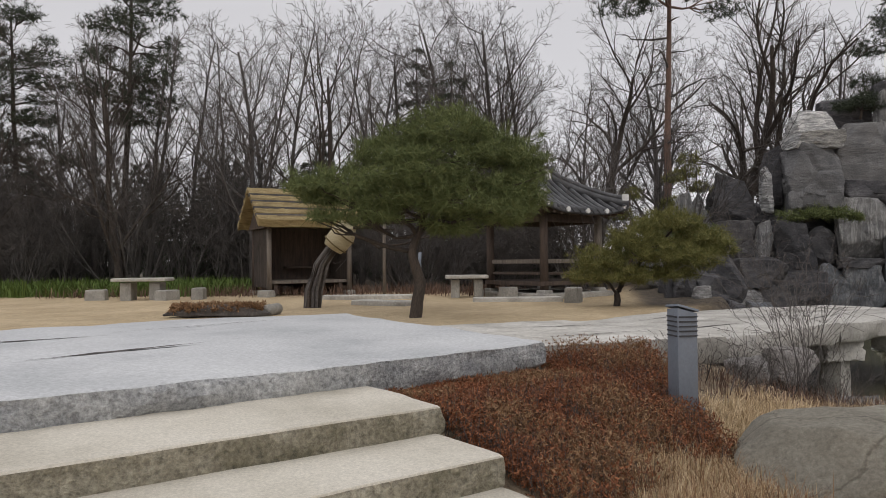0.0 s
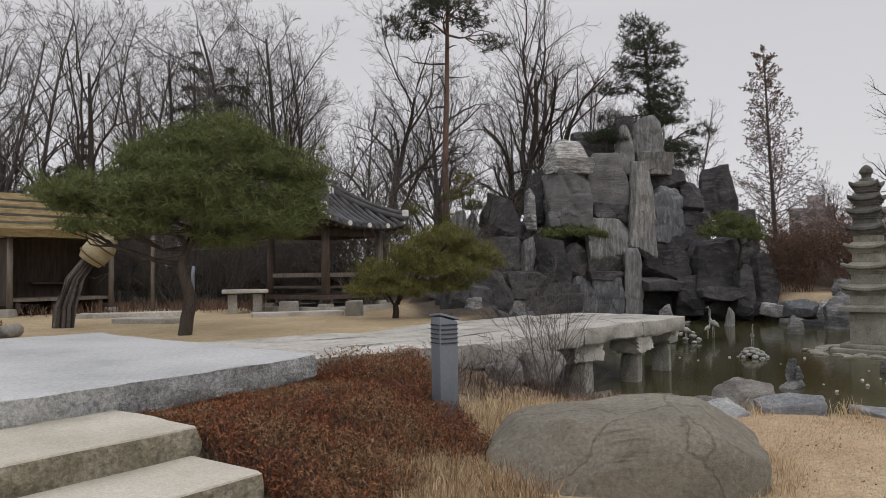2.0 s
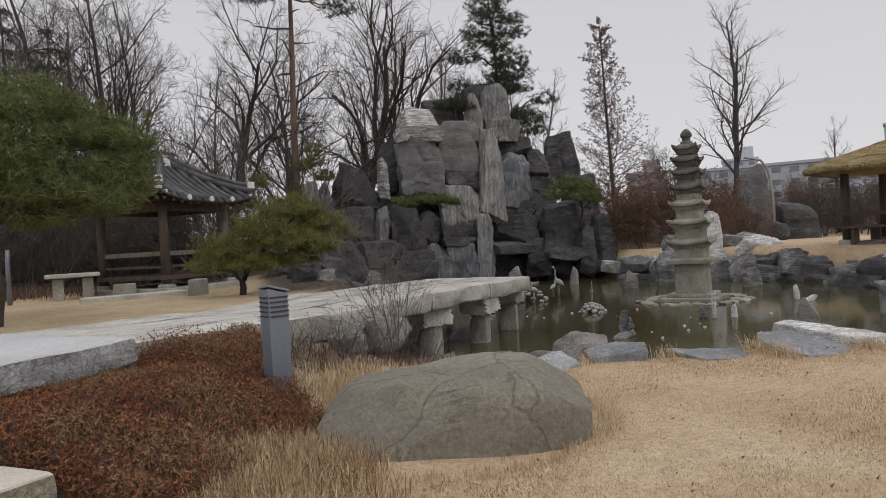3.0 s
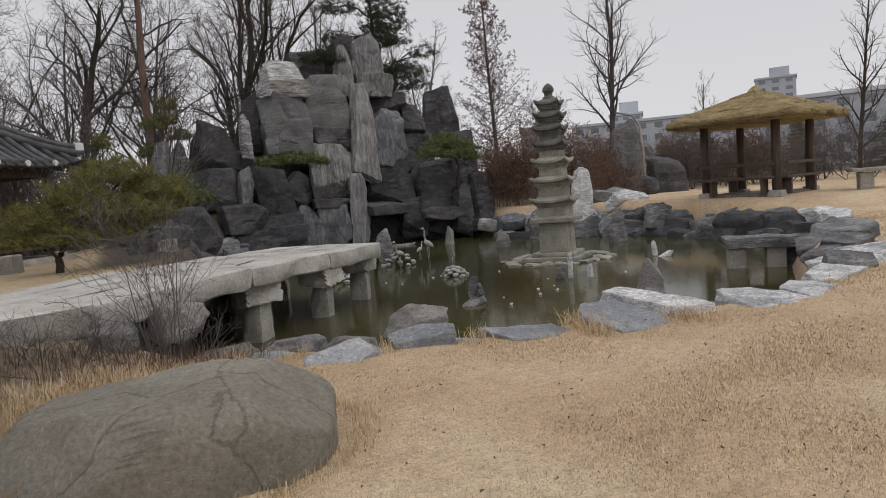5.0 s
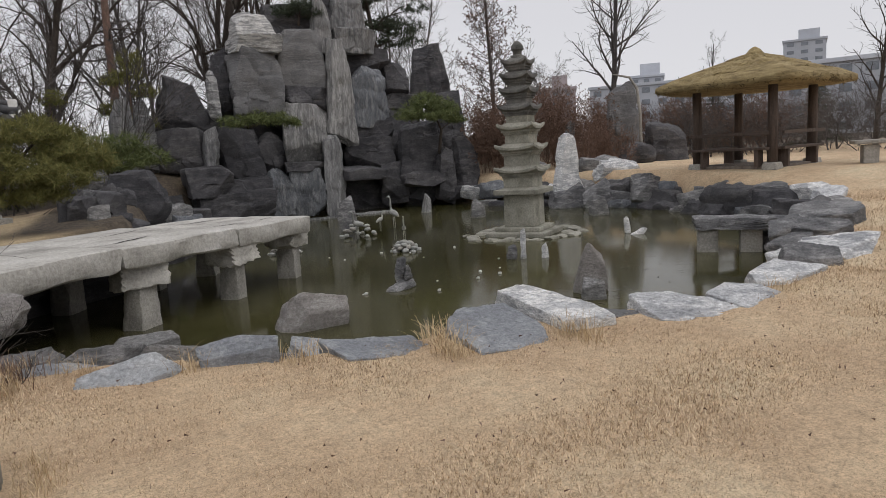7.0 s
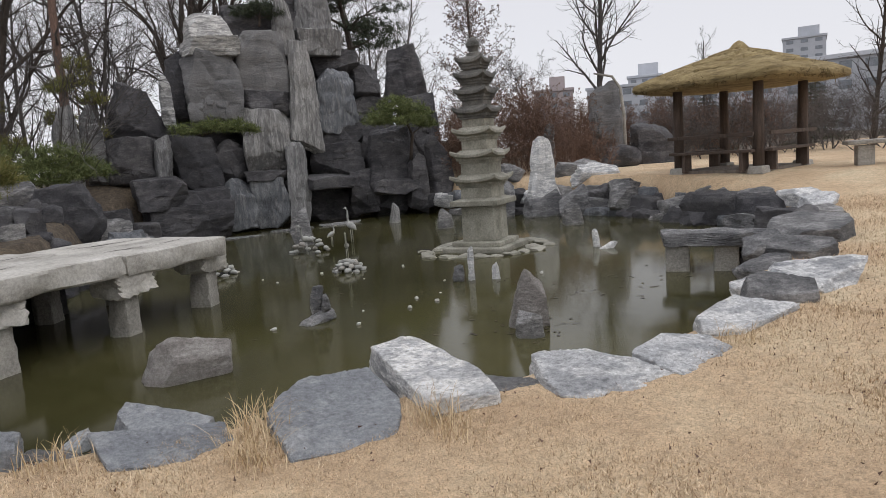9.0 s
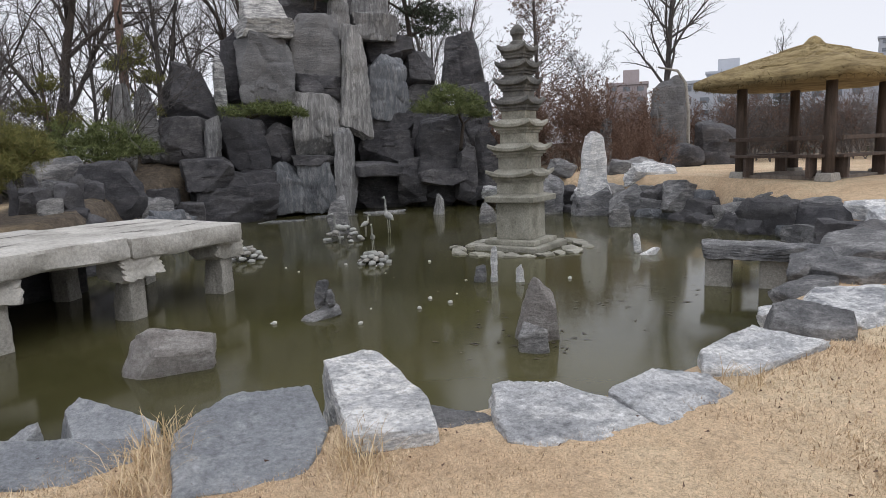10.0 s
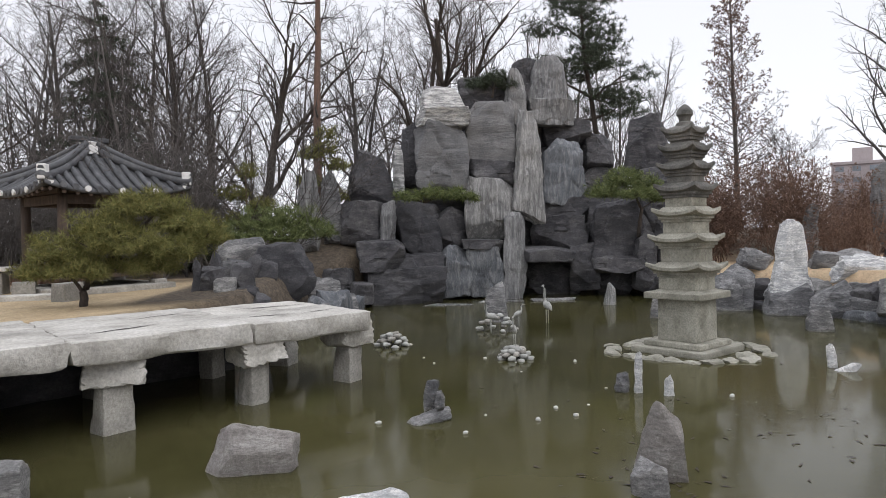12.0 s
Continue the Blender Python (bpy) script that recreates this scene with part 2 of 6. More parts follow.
FACADE_BRICK = surface("brown_brick_facade", [(0.33, 0.29, 0.29), (0.4, 0.35, 0.35)], 0.3, 8, 0.9, 0.1, grain=0.15)
PANE = surface("hazed_far_window_glass", [(0.16, 0.18, 0.2), (0.24, 0.26, 0.29)], 0.5, 8, 0.2, 0.02)
FIGURE = surface("pale_cast_stone", [(0.22, 0.22, 0.205), (0.42, 0.42, 0.39)], 6, 40, 0.8, 0.3, grain=0.2)
PEBBLE = surface("white_pebble", [(0.42, 0.42, 0.39), (0.62, 0.61, 0.58)], 6, 40, 0.7, 0.2, grain=0.1, random_tone=0.2)


def ground_material():
    """Dormant lawn, sandy earth round the bridge and pavilions, brown woodland floor and pond bed, told apart by place."""
    m, nodes, links, shader = material("lawn_and_earth", 0.95)
    v = placed(nodes, links, shifted=False)
    broad = noise_node(nodes, links, v, 0.55, 6, 0.65)
    mid = noise_node(nodes, links, v, 7, 6, 0.7)
    fine = noise_node(nodes, links, v, 75, 4, 0.75)
    lawn = ramp(nodes, [(0.3, (0.43, 0.30, 0.185)), (0.5, (0.54, 0.40, 0.255)), (0.7, (0.60, 0.49, 0.33))])
    links.new(broad.outputs["Fac"], lawn.inputs[0])
    earth = ramp(nodes, [(0.3, (0.36, 0.27, 0.16)), (0.7, (0.52, 0.41, 0.26))])
    links.new(broad.outputs["Fac"], earth.inputs[0])
    litter = ramp(nodes, [(0.3, (0.05, 0.04, 0.03)), (0.7, (0.13, 0.1, 0.07))])
    links.new(mid.outputs["Fac"], litter.inputs[0])
    zone = nodes.new("ShaderNodeVertexColor")
    zone.layer_name = "zone"
    part_of = nodes.new("ShaderNodeSeparateColor")
    links.new(zone.outputs[0], part_of.inputs[0])
    c = mixed(nodes, links, part_of.outputs[0], lawn.outputs[0], earth.outputs[0])
    c = mixed(nodes, links, part_of.outputs[1], c, litter.outputs[0])
    g = ramp(nodes, [(0.3, (0.5,) * 3), (0.45, (0.95,) * 3), (0.7, (1.35,) * 3)])
    links.new(fine.outputs["Fac"], g.inputs[0])
    c = mixed(nodes, links, 0.9, c, g.outputs[0], "MULTIPLY")
    h = ramp(nodes, [(0.25, (0.72,) * 3), (0.6, (1.1,) * 3)])
    links.new(mid.outputs["Fac"], h.inputs[0])
    c = mixed(nodes, links, 0.8, c, h.outputs[0], "MULTIPLY")
    thatch = noise_node(nodes, links, v, 24, 5, 0.75)
    k = ramp(nodes, [(0.34, (0.64,) * 3), (0.45, (1.02,) * 3), (0.68, (1.24,) * 3)])
    links.new(thatch.outputs["Fac"], k.inputs[0])
    c = mixed(nodes, links, 0.85, c, k.outputs[0], "MULTIPLY")
    links.new(c, shader.inputs["Base Color"])
    bumped(nodes, links, shader, fine.outputs["Fac"], 0.7, 0.03)
    return m


def water_material():
    m, nodes, links, shader = material("murky_olive_pond_water", 0.1)
    v = placed(nodes, links, shifted=False)
    broad = noise_node(nodes, links, v, 0.22, 4, 0.6)
    r = ramp(nodes, [(0.35, (0.038, 0.036, 0.013)), (0.65, (0.07, 0.064, 0.027))])
    links.new(broad.outputs["Fac"], r.inputs[0])
    links.new(r.outputs[0], shader.inputs["Base Color"])
    shader.inputs["IOR"].default_value = 1.33
    ripple = noise_node(nodes, links, v, 2.2, 3, 0.5)
    bumped(nodes, links, shader, ripple.outputs["Fac"], 0.06, 0.02)
    return m


GROUND, WATER = ground_material(), water_material()


# ---- helpers for building ----
def link_mesh(name, verts, faces, mat, smooth=False, sharp=None):
    me = bpy.data.meshes.new(name)
    me.from_pydata(verts if isinstance(verts, list) else verts.tolist(), [], faces if isinstance(faces, list) else faces.tolist())
    for one in mat if isinstance(mat, (list, tuple)) else [mat]:
        me.materials.append(one)
    if smooth or sharp:
        me.shade_smooth()
    if sharp:
        me.set_sharp_from_angle(angle=radians(sharp))
    return new(name, me)


def part(name, data, mat, parent, label="", smooth=False, sharp=None):
    """One mesh under a thing or a part; data is (verts, faces) in the parent's space, or a bmesh."""
    if isinstance(data, bmesh.types.BMesh):
        me = bpy.data.meshes.new(name)
        data.to_mesh(me)
        data.free()
        me.materials.append(mat)
        if smooth or sharp:
            me.shade_smooth()
        if sharp:
            me.set_sharp_from_angle(angle=radians(sharp))
        ob = new(name, me)
    else:
        ob = link_mesh(name, data[0], data[1], mat, smooth, sharp)
    ob.parent = parent
    return tagged(ob, label)


def thing(name, label, category, group="", kind="", at=None):
    ob = tagged(new(name), label, category, group, kind)
    if at is not None:
        ob.matrix_basis = at
    return ob


def box(w, d, h, x=0, y=0, z=0, bevel=0.01, rot=0, taper=1.0, skew=(0, 0)):
    """A bevelled block standing on (x, y, z); taper scales its top."""
    bm = bmesh.new()
    bmesh.ops.create_cube(bm, size=1)
    for v in bm.verts:
        k = taper if v.co.z > 0 else 1
        v.co = Vector((v.co.x * w * k + (skew[0] if v.co.z > 0 else 0), v.co.y * d * k + (skew[1] if v.co.z > 0 else 0), (v.co.z + 0.5) * h))
    if bevel:
        bmesh.ops.bevel(bm, geom=bm.edges[:], offset=bevel, segments=2, affect="EDGES", profile=0.6)
    bmesh.ops.transform(bm, matrix=pose(x, y, z, 0, 0, rot), verts=bm.verts)
    return bm


def tube(points, radii, sides=8):
    """A tapered tube along points."""
    verts, faces = [], []
    add_tube(verts, faces, points, radii, sides)
    return verts, faces


def add_tube(verts, faces, points, radii, sides, cap=True):
    start = len(verts)
    n = len(points)
    for i, p in enumerate(points):
        a = points[max(0, i - 1)]
        b = points[min(n - 1, i + 1)]
        t = Vector(b) - Vector(a)
        if t.length < 1e-6:
            t = Vector((0, 0, 1))
        t.normalize()
        u = t.orthogonal().normalized() if abs(t.z) > 0.9 else t.cross(Vector((0, 0, 1))).normalized()
        w = t.cross(u)
        for k in range(sides):
            g = 2 * math.pi * k / sides
            q = Vector(p) + (u * math.cos(g) + w * math.sin(g)) * radii[i]
            verts.append((q.x, q.y, q.z))
    for i in range(n - 1):
        for k in range(sides):
            a = start + i * sides + k
            b = start + i * sides + (k + 1) % sides
            faces.append((a, b, b + sides, a + sides))
    if cap and sides > 3:
        faces.append(tuple(start + k for k in reversed(range(sides))))
        faces.append(tuple(start + (n - 1) * sides + k for k in range(sides)))


SPHERES = {}


def sphere_points(sub):
    if sub not in SPHERES:
        bm = bmesh.new()
        bmesh.ops.create_icosphere(bm, subdivisions=sub, radius=1)
        SPHERES[sub] = (np.array([v.co[:] for v in bm.verts]), [tuple(v.index for v in f.verts) for f in bm.faces])
        bm.free()
    return SPHERES[sub]


def rock_shape(w, d, h, seed, cuts=9, rough=0.05, sub=4, bedding=0.0, boxy=0.2, top=None, chips=0.03, lean_in=0.0):
    """A broken stone with its foot at z = 0: a block split by chance planes, roughened, with ledges along its bedding."""
    rng = np.random.default_rng(seed)
    dirs, faces = sphere_points(sub)
    normals, dist = [], []
    for axis in range(3):
        for s in (-1, 1):
            nrm = np.zeros(3)
            nrm[axis] = s
            nrm += rng.normal(0, boxy, 3)
            normals.append(nrm / np.linalg.norm(nrm))
            dist.append(rng.uniform(0.9, 1.0))
    for _ in range(cuts):
        nrm = rng.normal(0, 1, 3)
        normals.append(nrm / np.linalg.norm(nrm))
        dist.append(rng.uniform(0.86, 1.25))
    if top:
        normals.append(np.array(top) / np.linalg.norm(top))
        dist.append(0.75)
    dots = dirs @ np.array(normals).T
    r = np.where(dots > 1e-3, np.array(dist)[None, :] / np.maximum(dots, 1e-3), 9.0).min(axis=1)
    p = dirs * r[:, None]
    p = p / np.abs(p).max(axis=0) * np.array([w / 2, d / 2, h / 2])
    p[:, :2] *= (1 - lean_in * np.clip(p[:, 2:] / h + 0.5, 0, 1))
    size = (w * d * h) ** (1 / 3)
    off = Vector(rng.uniform(-50, 50, 3))
    out = []
    for q, n in zip(p, dirs):
        v = Vector(q)
        s = noise.fractal(v * (2.2 / size) + off, 1.0, 2.1, 4) * rough * size
        near = noise.voronoi(v * (2.1 / size) + off)[0]
        s -= chips * size * max(0.0, 1 - (near[1] - near[0]) * 5)
        s += chips * size * 0.7 * noise.cell(v * (3.1 / size) + off + Vector((near[0], near[1], 0)))
        if bedding:
            k = noise.noise(Vector((v.x * 0.8 / size, v.y * 0.8 / size, v.z * 3.2 / size)) + off)
            s += bedding * size * max(-1.0, min(1.0, k * 7))
        v += Vector(n) * s
        out.append((v.x, v.y, v.z + h / 2))
    return out, faces


COUNT = [100]


def stone_thing(name, x, y, z, w, d, h, rot, mat, label, group, parent=None, **kw):
    COUNT[0] += 1
    verts, faces = rock_shape(w, d, h, COUNT[0], **kw)
    ob = link_mesh(name, verts, faces, mat, sharp=28)
    ob.matrix_basis = pose(x, y, z, 0, 0, rot)
    if parent:
        ob.parent = parent
    else:
        tagged(ob, label, "rock", group)
    return ob


# ---- the ground: one sheet to the horizon, with the pond hollowed out ----
SHORE = [(15.2, 7.4), (17.2, 8.3), (19.0, 9.5), (19.6, 11.3), (20.3, 14.0), (20.0, 17.3), (18.8, 20.5), (17.6, 23.2), (14.5, 24.0), (11.0, 23.6), (8.6, 22.0), (7.8, 19.4), (6.9, 16.6), (5.0, 14.4), (3.0, 12.0)]
POND = [(3.0, 8.0), (3.9, 6.9), (5.2, 6.2), (6.0, 5.6), (6.9, 5.4), (7.7, 5.2), (8.6, 4.9), (9.6, 4.7), (10.8, 4.95), (12.0, 5.5), (13.4, 6.3), (15.2, 7.4), (17.2, 8.1), (19.3, 9.2), (19.9, 11.3),
        (20.6, 14.0), (20.6, 17.5), (19.6, 21.0), (18.6, 25.0), (14.5, 26.2), (10.5, 25.6), (7.6, 23.0), (6.9, 19.6), (6.2, 16.8), (4.7, 14.6), (2.7, 12.2), (2.0, 9.6)]
TERRACE_U, TERRACE_N = Vector((0.79, 0.613)), Vector((-0.613, 0.79))


def inside_distance(px, py, loop):
    """Signed distance to a closed outline, negative inside."""
    loop = np.array(loop)
    best = np.full(px.shape, 1e9)
    inside = np.zeros(px.shape, bool)
    for (ax, ay), (bx, by) in zip(loop, np.roll(loop, -1, axis=0)):
        ex, ey = bx - ax, by - ay
        t = np.clip(((px - ax) * ex + (py - ay) * ey) / (ex * ex + ey * ey), 0, 1)
        best = np.minimum(best, np.hypot(px - ax - t * ex, py - ay - t * ey))
        cross = ((ay > py) != (by > py)) & (px < (bx - ax) * (py - ay) / (by - ay + 1e-12) + ax)
        inside ^= cross
    return np.where(inside, -best, best)


def smooth_step(a, b, v):
    t = np.clip((v - a) / (b - a), 0, 1)
    return t * t * (3 - 2 * t)


def ground_height(x, y):
    x, y = np.asarray(x, float), np.asarray(y, float)
    base = np.zeros(np.broadcast(x, y).shape)
    # sandy court beyond the bridge, on the terrace side
    court = smooth_step(-0.4, 1.0, (y - 8.9) - 0.78 * (x - 0.6))
    base = np.maximum(base, 0.38 * court)
    # planted bank before the terrace
    bed = smooth_step(2.1, 4.6, -0.613 * x + 0.79 * y) * smooth_step(4.2, 2.2, x)
    base = np.maximum(base, 0.34 * bed)
    # rise towards the thatched pavilion and behind the cliff
    base = base + 0.5 * smooth_step(18.6, 22.2, x + 0.25 * (y - 10)) * smooth_step(-2, 5, y)
    base = base + 1.2 * smooth_step(23, 27, y) * smooth_step(4, 9, x) * smooth_step(30, 22, x)
    base = base + 0.32 * smooth_step(15.5, 20, y) * smooth_step(3.5, 6.5, x) * smooth_step(12, 8, x)
    d = inside_distance(x, y, POND)
    base = np.where(d < 0.35, base + (-1.15 - base) * smooth_step(0.3, -0.55, d), base)
    return base


def build_ground():
    xs = np.concatenate([[-900, -300, -120, -60, -40, -28, -20, -15], np.arange(-12, 30.01, 0.24), [34, 40, 50, 70, 120, 300, 900]])
    ys = np.concatenate([[-900, -300, -120, -50, -20, -9], np.arange(-5, 32.01, 0.24), [36, 42, 50, 60, 80, 130, 300, 900]])
    gx, gy = np.meshgrid(xs, ys)
    z = ground_height(gx, gy)
    near = (np.abs(gx) < 40) & (np.abs(gy) < 40)
    wob = np.array([noise.fractal(Vector((a * 0.6, b * 0.6, 3.0)), 1.0, 2.0, 3) for a, b in zip(gx.ravel(), gy.ravel())]).reshape(gx.shape)
    z = z + np.where(near, wob * 0.018, 0)
    verts = np.stack([gx.ravel(), gy.ravel(), z.ravel()], axis=1)
    nx, ny = len(xs), len(ys)
    i = (np.arange(ny - 1)[:, None] * nx + np.arange(nx - 1)[None, :]).ravel()
    faces = np.stack([i, i + 1, i + nx + 1, i + nx], axis=1)
    ob = link_mesh("ground", verts, faces, GROUND, smooth=True)
    tagged(ob, "dormant straw-coloured lawn and bare sandy earth", "ground", kind="structure")
    layer = ob.data.color_attributes.new("zone", "FLOAT_COLOR", "POINT")
    earth = smooth_step(-0.2, 0.5, (gy - 8.9) - 0.78 * (gx - 0.6)) * smooth_step(24, 20, gy)
    bed = smooth_step(2.2, 3.0, -0.613 * gx + 0.79 * gy) * smooth_step(3.6, 2.2, gx) * (gy < 9)
    wood = np.clip(smooth_step(22, 25, gy + wob * 2) + smooth_step(np.where((gy > 8) & (gx < 14), 0.35, 0.1), np.where((gy > 8) & (gx < 14), 0.1, -0.3), inside_distance(gx, gy, POND)) + bed * 0.8, 0, 1)
    wood = np.maximum(wood, smooth_step(0.3, -0.2, np.abs(gx - 5.5 - 0.15 * (gy - 15)) - 1.8) * smooth_step(14.5, 16.5, gy))
    cols = np.stack([earth.ravel(), wood.ravel(), 0 * wood.ravel(), np.ones(wood.size)], axis=1)
    layer.data.foreach_set("color", cols.ravel())
    return ob


build_ground()
loop = [(x + (0.5 if x > 11 else -0.5), y + (0.6 if y > 14 else -0.6), -0.61) for x, y in POND]
pond_water = link_mesh("water", loop, [tuple(range(len(loop)))], WATER)
tagged(pond_water, "still murky olive-brown pond water", "water", kind="structure")


# ---- stone terrace, steps and slab bridge ----
def ragged_slab(loop, z0, z1, seed, edge=0.03, step=0.18, dome=0.0):
    """A thick slab over an outline, with rough-hewn rim and a fairly flat top."""
    rng = np.random.default_rng(seed)
    off = rng.uniform(-90, 90)
    rim = []
    for (ax, ay), (bx, by) in zip(loop, loop[1:] + loop[:1]):
        n = max(2, int(math.hypot(bx - ax, by - ay) / step))
        for k in range(n):
            t = k / n
            rim.append((ax + (bx - ax) * t, ay + (by - ay) * t))
    cx, cy = sum(p[0] for p in rim) / len(rim), sum(p[1] for p in rim) / len(rim)
    rows = [(z1, 0.035), (z1 - 0.012, 0.0), (z1 - 0.06, -0.012), ((z0 + z1) / 2, -0.02), (z0 + 0.03, 0.0), (z0, 0.04)]
    verts, faces = [], []
    n = len(rim)
    for level, (z, inset) in enumerate(rows):
        for px, py in rim:
            k = noise.fractal(Vector((px * 3.1, py * 3.1, off + z * 5)), 1.0, 2.0, 4) * edge
            dx, dy = cx - px, cy - py
            ln = math.hypot(dx, dy)
            s = (inset + k) / ln
            drop = noise.noise(Vector((px * 1.7, py * 1.7, off))) * edge * (0.25 if level < 2 else 0.8)
            verts.append((px + dx * s, py + dy * s, z + drop))
    for level in range(len(rows) - 1):
        for k in range(n):
            a, b = level * n + k, level * n + (k + 1) % n
            faces.append((a, a + n, b + n, b))
    faces.append(tuple(range(n)))
    faces.append(tuple(reversed(range((len(rows) - 1) * n, len(rows) * n))))
    return verts, faces, n


def slab_mesh(name, data, top_mat, side_mat, parent=None, label=""):
    verts, faces, n = data
    ob = link_mesh(name, verts, faces, [top_mat, side_mat], sharp=35)
    for i, poly in enumerate(ob.data.polygons):
        poly.material_index = 0 if i == len(faces) - 2 or i < n else 1
    # the flat top must face up
    bm = bmesh.new()
    bm.from_mesh(ob.data)
    bmesh.ops.recalc_face_normals(bm, faces=bm.faces)
    bm.to_mesh(ob.data)
    bm.free()
    if parent:
        ob.parent = parent
        tagged(ob, label)
    return ob


def un(u, n):
    p = TERRACE_U * u + TERRACE_N * n
    return (p.x, p.y)


def dirt_crack(parent, a, b, z, wide, seed):
    """A long broken crack filled with dirt, from a to b."""
    along = Vector((b[0] - a[0], b[1] - a[1])).normalized()
    pts = [(a[0] + (b[0] - a[0]) * i / 15, a[1] + (b[1] - a[1]) * i / 15 + 0.05 * noise.noise(Vector((i * 0.7, seed * 5.0, 0)))) for i in range(16)]
    w = [0.004 + wide * math.sin(math.pi * i / 15) ** 2 * (0.4 + abs(noise.noise(Vector((i * 1.3, seed, 4))))) for i in range(16)]
    vs = [(x - s * along.y * w[i], y + s * along.x * w[i], z) for i, (x, y) in enumerate(pts) for s in (-1, 1)]
    part("crack", (vs, [(2 * i, 2 * i + 2, 2 * i + 3, 2 * i + 1) for i in range(15)]), BARK, parent, "dirt-filled crack")


terrace = thing("stone_terrace", "raised terrace of worn blue-grey stone slabs", "terrace", kind="structure")
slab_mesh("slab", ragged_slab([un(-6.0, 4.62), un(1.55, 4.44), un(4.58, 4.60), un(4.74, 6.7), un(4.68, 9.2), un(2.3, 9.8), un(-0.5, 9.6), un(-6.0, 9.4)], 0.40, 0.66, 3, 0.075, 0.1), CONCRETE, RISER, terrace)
for k, (a, b, wide) in enumerate((((-3.53, 5.14), (-2.5, 6.45), 0.08), ((-5.4, 5.9), (-3.9, 7.05), 0.05), (un(1.3, 8.3), un(3.8, 8.8), 0.015))):
    dirt_crack(terrace, a, b, 0.674, wide, k)
footing = link_mesh("wall_terrace", *ragged_slab([un(-5.9, 4.9), un(4.35, 4.85), un(4.5, 9.0), un(1.4, 9.4), un(-5.9, 9.1)], -0.3, 0.41, 5, 0.04)[:2], RISER, sharp=35)
tagged(footing, "rough stone footing under the terrace", "wall", kind="structure")
steps = thing("stone_steps", "broad cream granite garden steps with rough-hewn fronts", "steps", kind="structure")
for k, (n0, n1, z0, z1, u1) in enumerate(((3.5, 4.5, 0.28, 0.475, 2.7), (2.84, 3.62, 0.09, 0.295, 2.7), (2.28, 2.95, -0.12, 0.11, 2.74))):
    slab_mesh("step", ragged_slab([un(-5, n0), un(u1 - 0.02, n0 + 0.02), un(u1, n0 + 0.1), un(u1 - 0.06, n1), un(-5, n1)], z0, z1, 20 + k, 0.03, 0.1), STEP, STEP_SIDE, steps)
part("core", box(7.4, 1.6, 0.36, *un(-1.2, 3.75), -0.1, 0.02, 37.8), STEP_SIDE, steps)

bridge = thing("stone_bridge", "low slab bridge of pale rough granite on stone piers", "bridge")
NEAR = [(0.75, 6.75), (2.9, 7.55), (5.08, 9.55), (6.85, 10.85), (8.45, 12.0)]
FAR = [(-0.55, 8.9), (1.35, 9.75), (3.65, 12.0), (5.5, 13.35), (7.1, 14.35)]
for i in range(4):
    for side in range(2):
        a, b = (0.0, 0.52 + 0.05 * math.sin(i * 2.1)) if side == 0 else (0.53 + 0.05 * math.sin(i * 2.1), 1.0)
        def at(k, s):
            return (NEAR[k][0] + (FAR[k][0] - NEAR[k][0]) * s, NEAR[k][1] + (FAR[k][1] - NEAR[k][1]) * s)
        q = [at(i, a), at(i + 1, a), at(i + 1, b), at(i, b)]
        c = (sum(p[0] for p in q) / 4, sum(p[1] for p in q) / 4)
        q = [(p[0] + (c[0] - p[0]) * 0.018, p[1] + (c[1] - p[1]) * 0.018) for p in q]
        top = 0.60 - 0.035 * i - 0.012 * side
        slab_mesh("deck_slab", ragged_slab(q, top - 0.29, top, 40 + 2 * i + side, 0.06, 0.14), DECK, PIER if i == 0 else DECK, bridge)
def deck_at(k, f, s):
    """A point of the deck: f along bay k, s across from the near edge."""
    p = [Vector(e[k]).lerp(Vector(e[k + 1]), f) for e in (NEAR, FAR)]
    return tuple(p[0].lerp(p[1], s))


for k, f0, f1, s0, s1, wide in ((0, 0.1, 0.8, 0.2, 0.28, 0.03), (0, 0.35, 0.95, 0.7, 0.64, 0.04), (1, 0.05, 0.6, 0.34, 0.28, 0.03), (1, 0.3, 0.95, 0.75, 0.8, 0.03), (2, 0.1, 0.55, 0.22, 0.3, 0.045), (2, 0.45, 0.95, 0.62, 0.7, 0.05), (3, 0.05, 0.5, 0.3, 0.22, 0.03), (3, 0.25, 0.9, 0.72, 0.64, 0.06), (3, 0.5, 0.95, 0.2, 0.26, 0.02)):
    dirt_crack(bridge, deck_at(k, f0, s0), deck_at(k, f1, s1), 0.60 - 0.035 * k - 0.012 * (s0 > 0.5) + 0.008, wide, 11 + 3 * k + 7 * s0)
for k, (x, y) in enumerate(((5.27, 10.22), (6.8, 11.25), (8.1, 12.35), (3.3, 11.1), (4.5, 12.2), (5.9, 13.2), (7.0, 13.95))):
    COUNT[0] += 1
    body = part("pier", rock_shape(0.43, 0.4, 1.3, COUNT[0], rough=0.016, boxy=0.05, cuts=6, chips=0.014), PIER, bridge, sharp=30)
    body.matrix_basis = pose(x, y, -1.22, 0, 0, 40 + 4 * k)
    COUNT[0] += 1
    verts, faces = rock_shape(0.72, 0.64, 0.43, COUNT[0], rough=0.025, boxy=0.09, cuts=4, chips=0.02, bedding=0.012)
    cap = part("cap_stone", (verts, faces), DECK, body, sharp=30)
    cap.matrix_basis = pose(0, 0, 1.13, 0, 0, -10 + 3 * k)
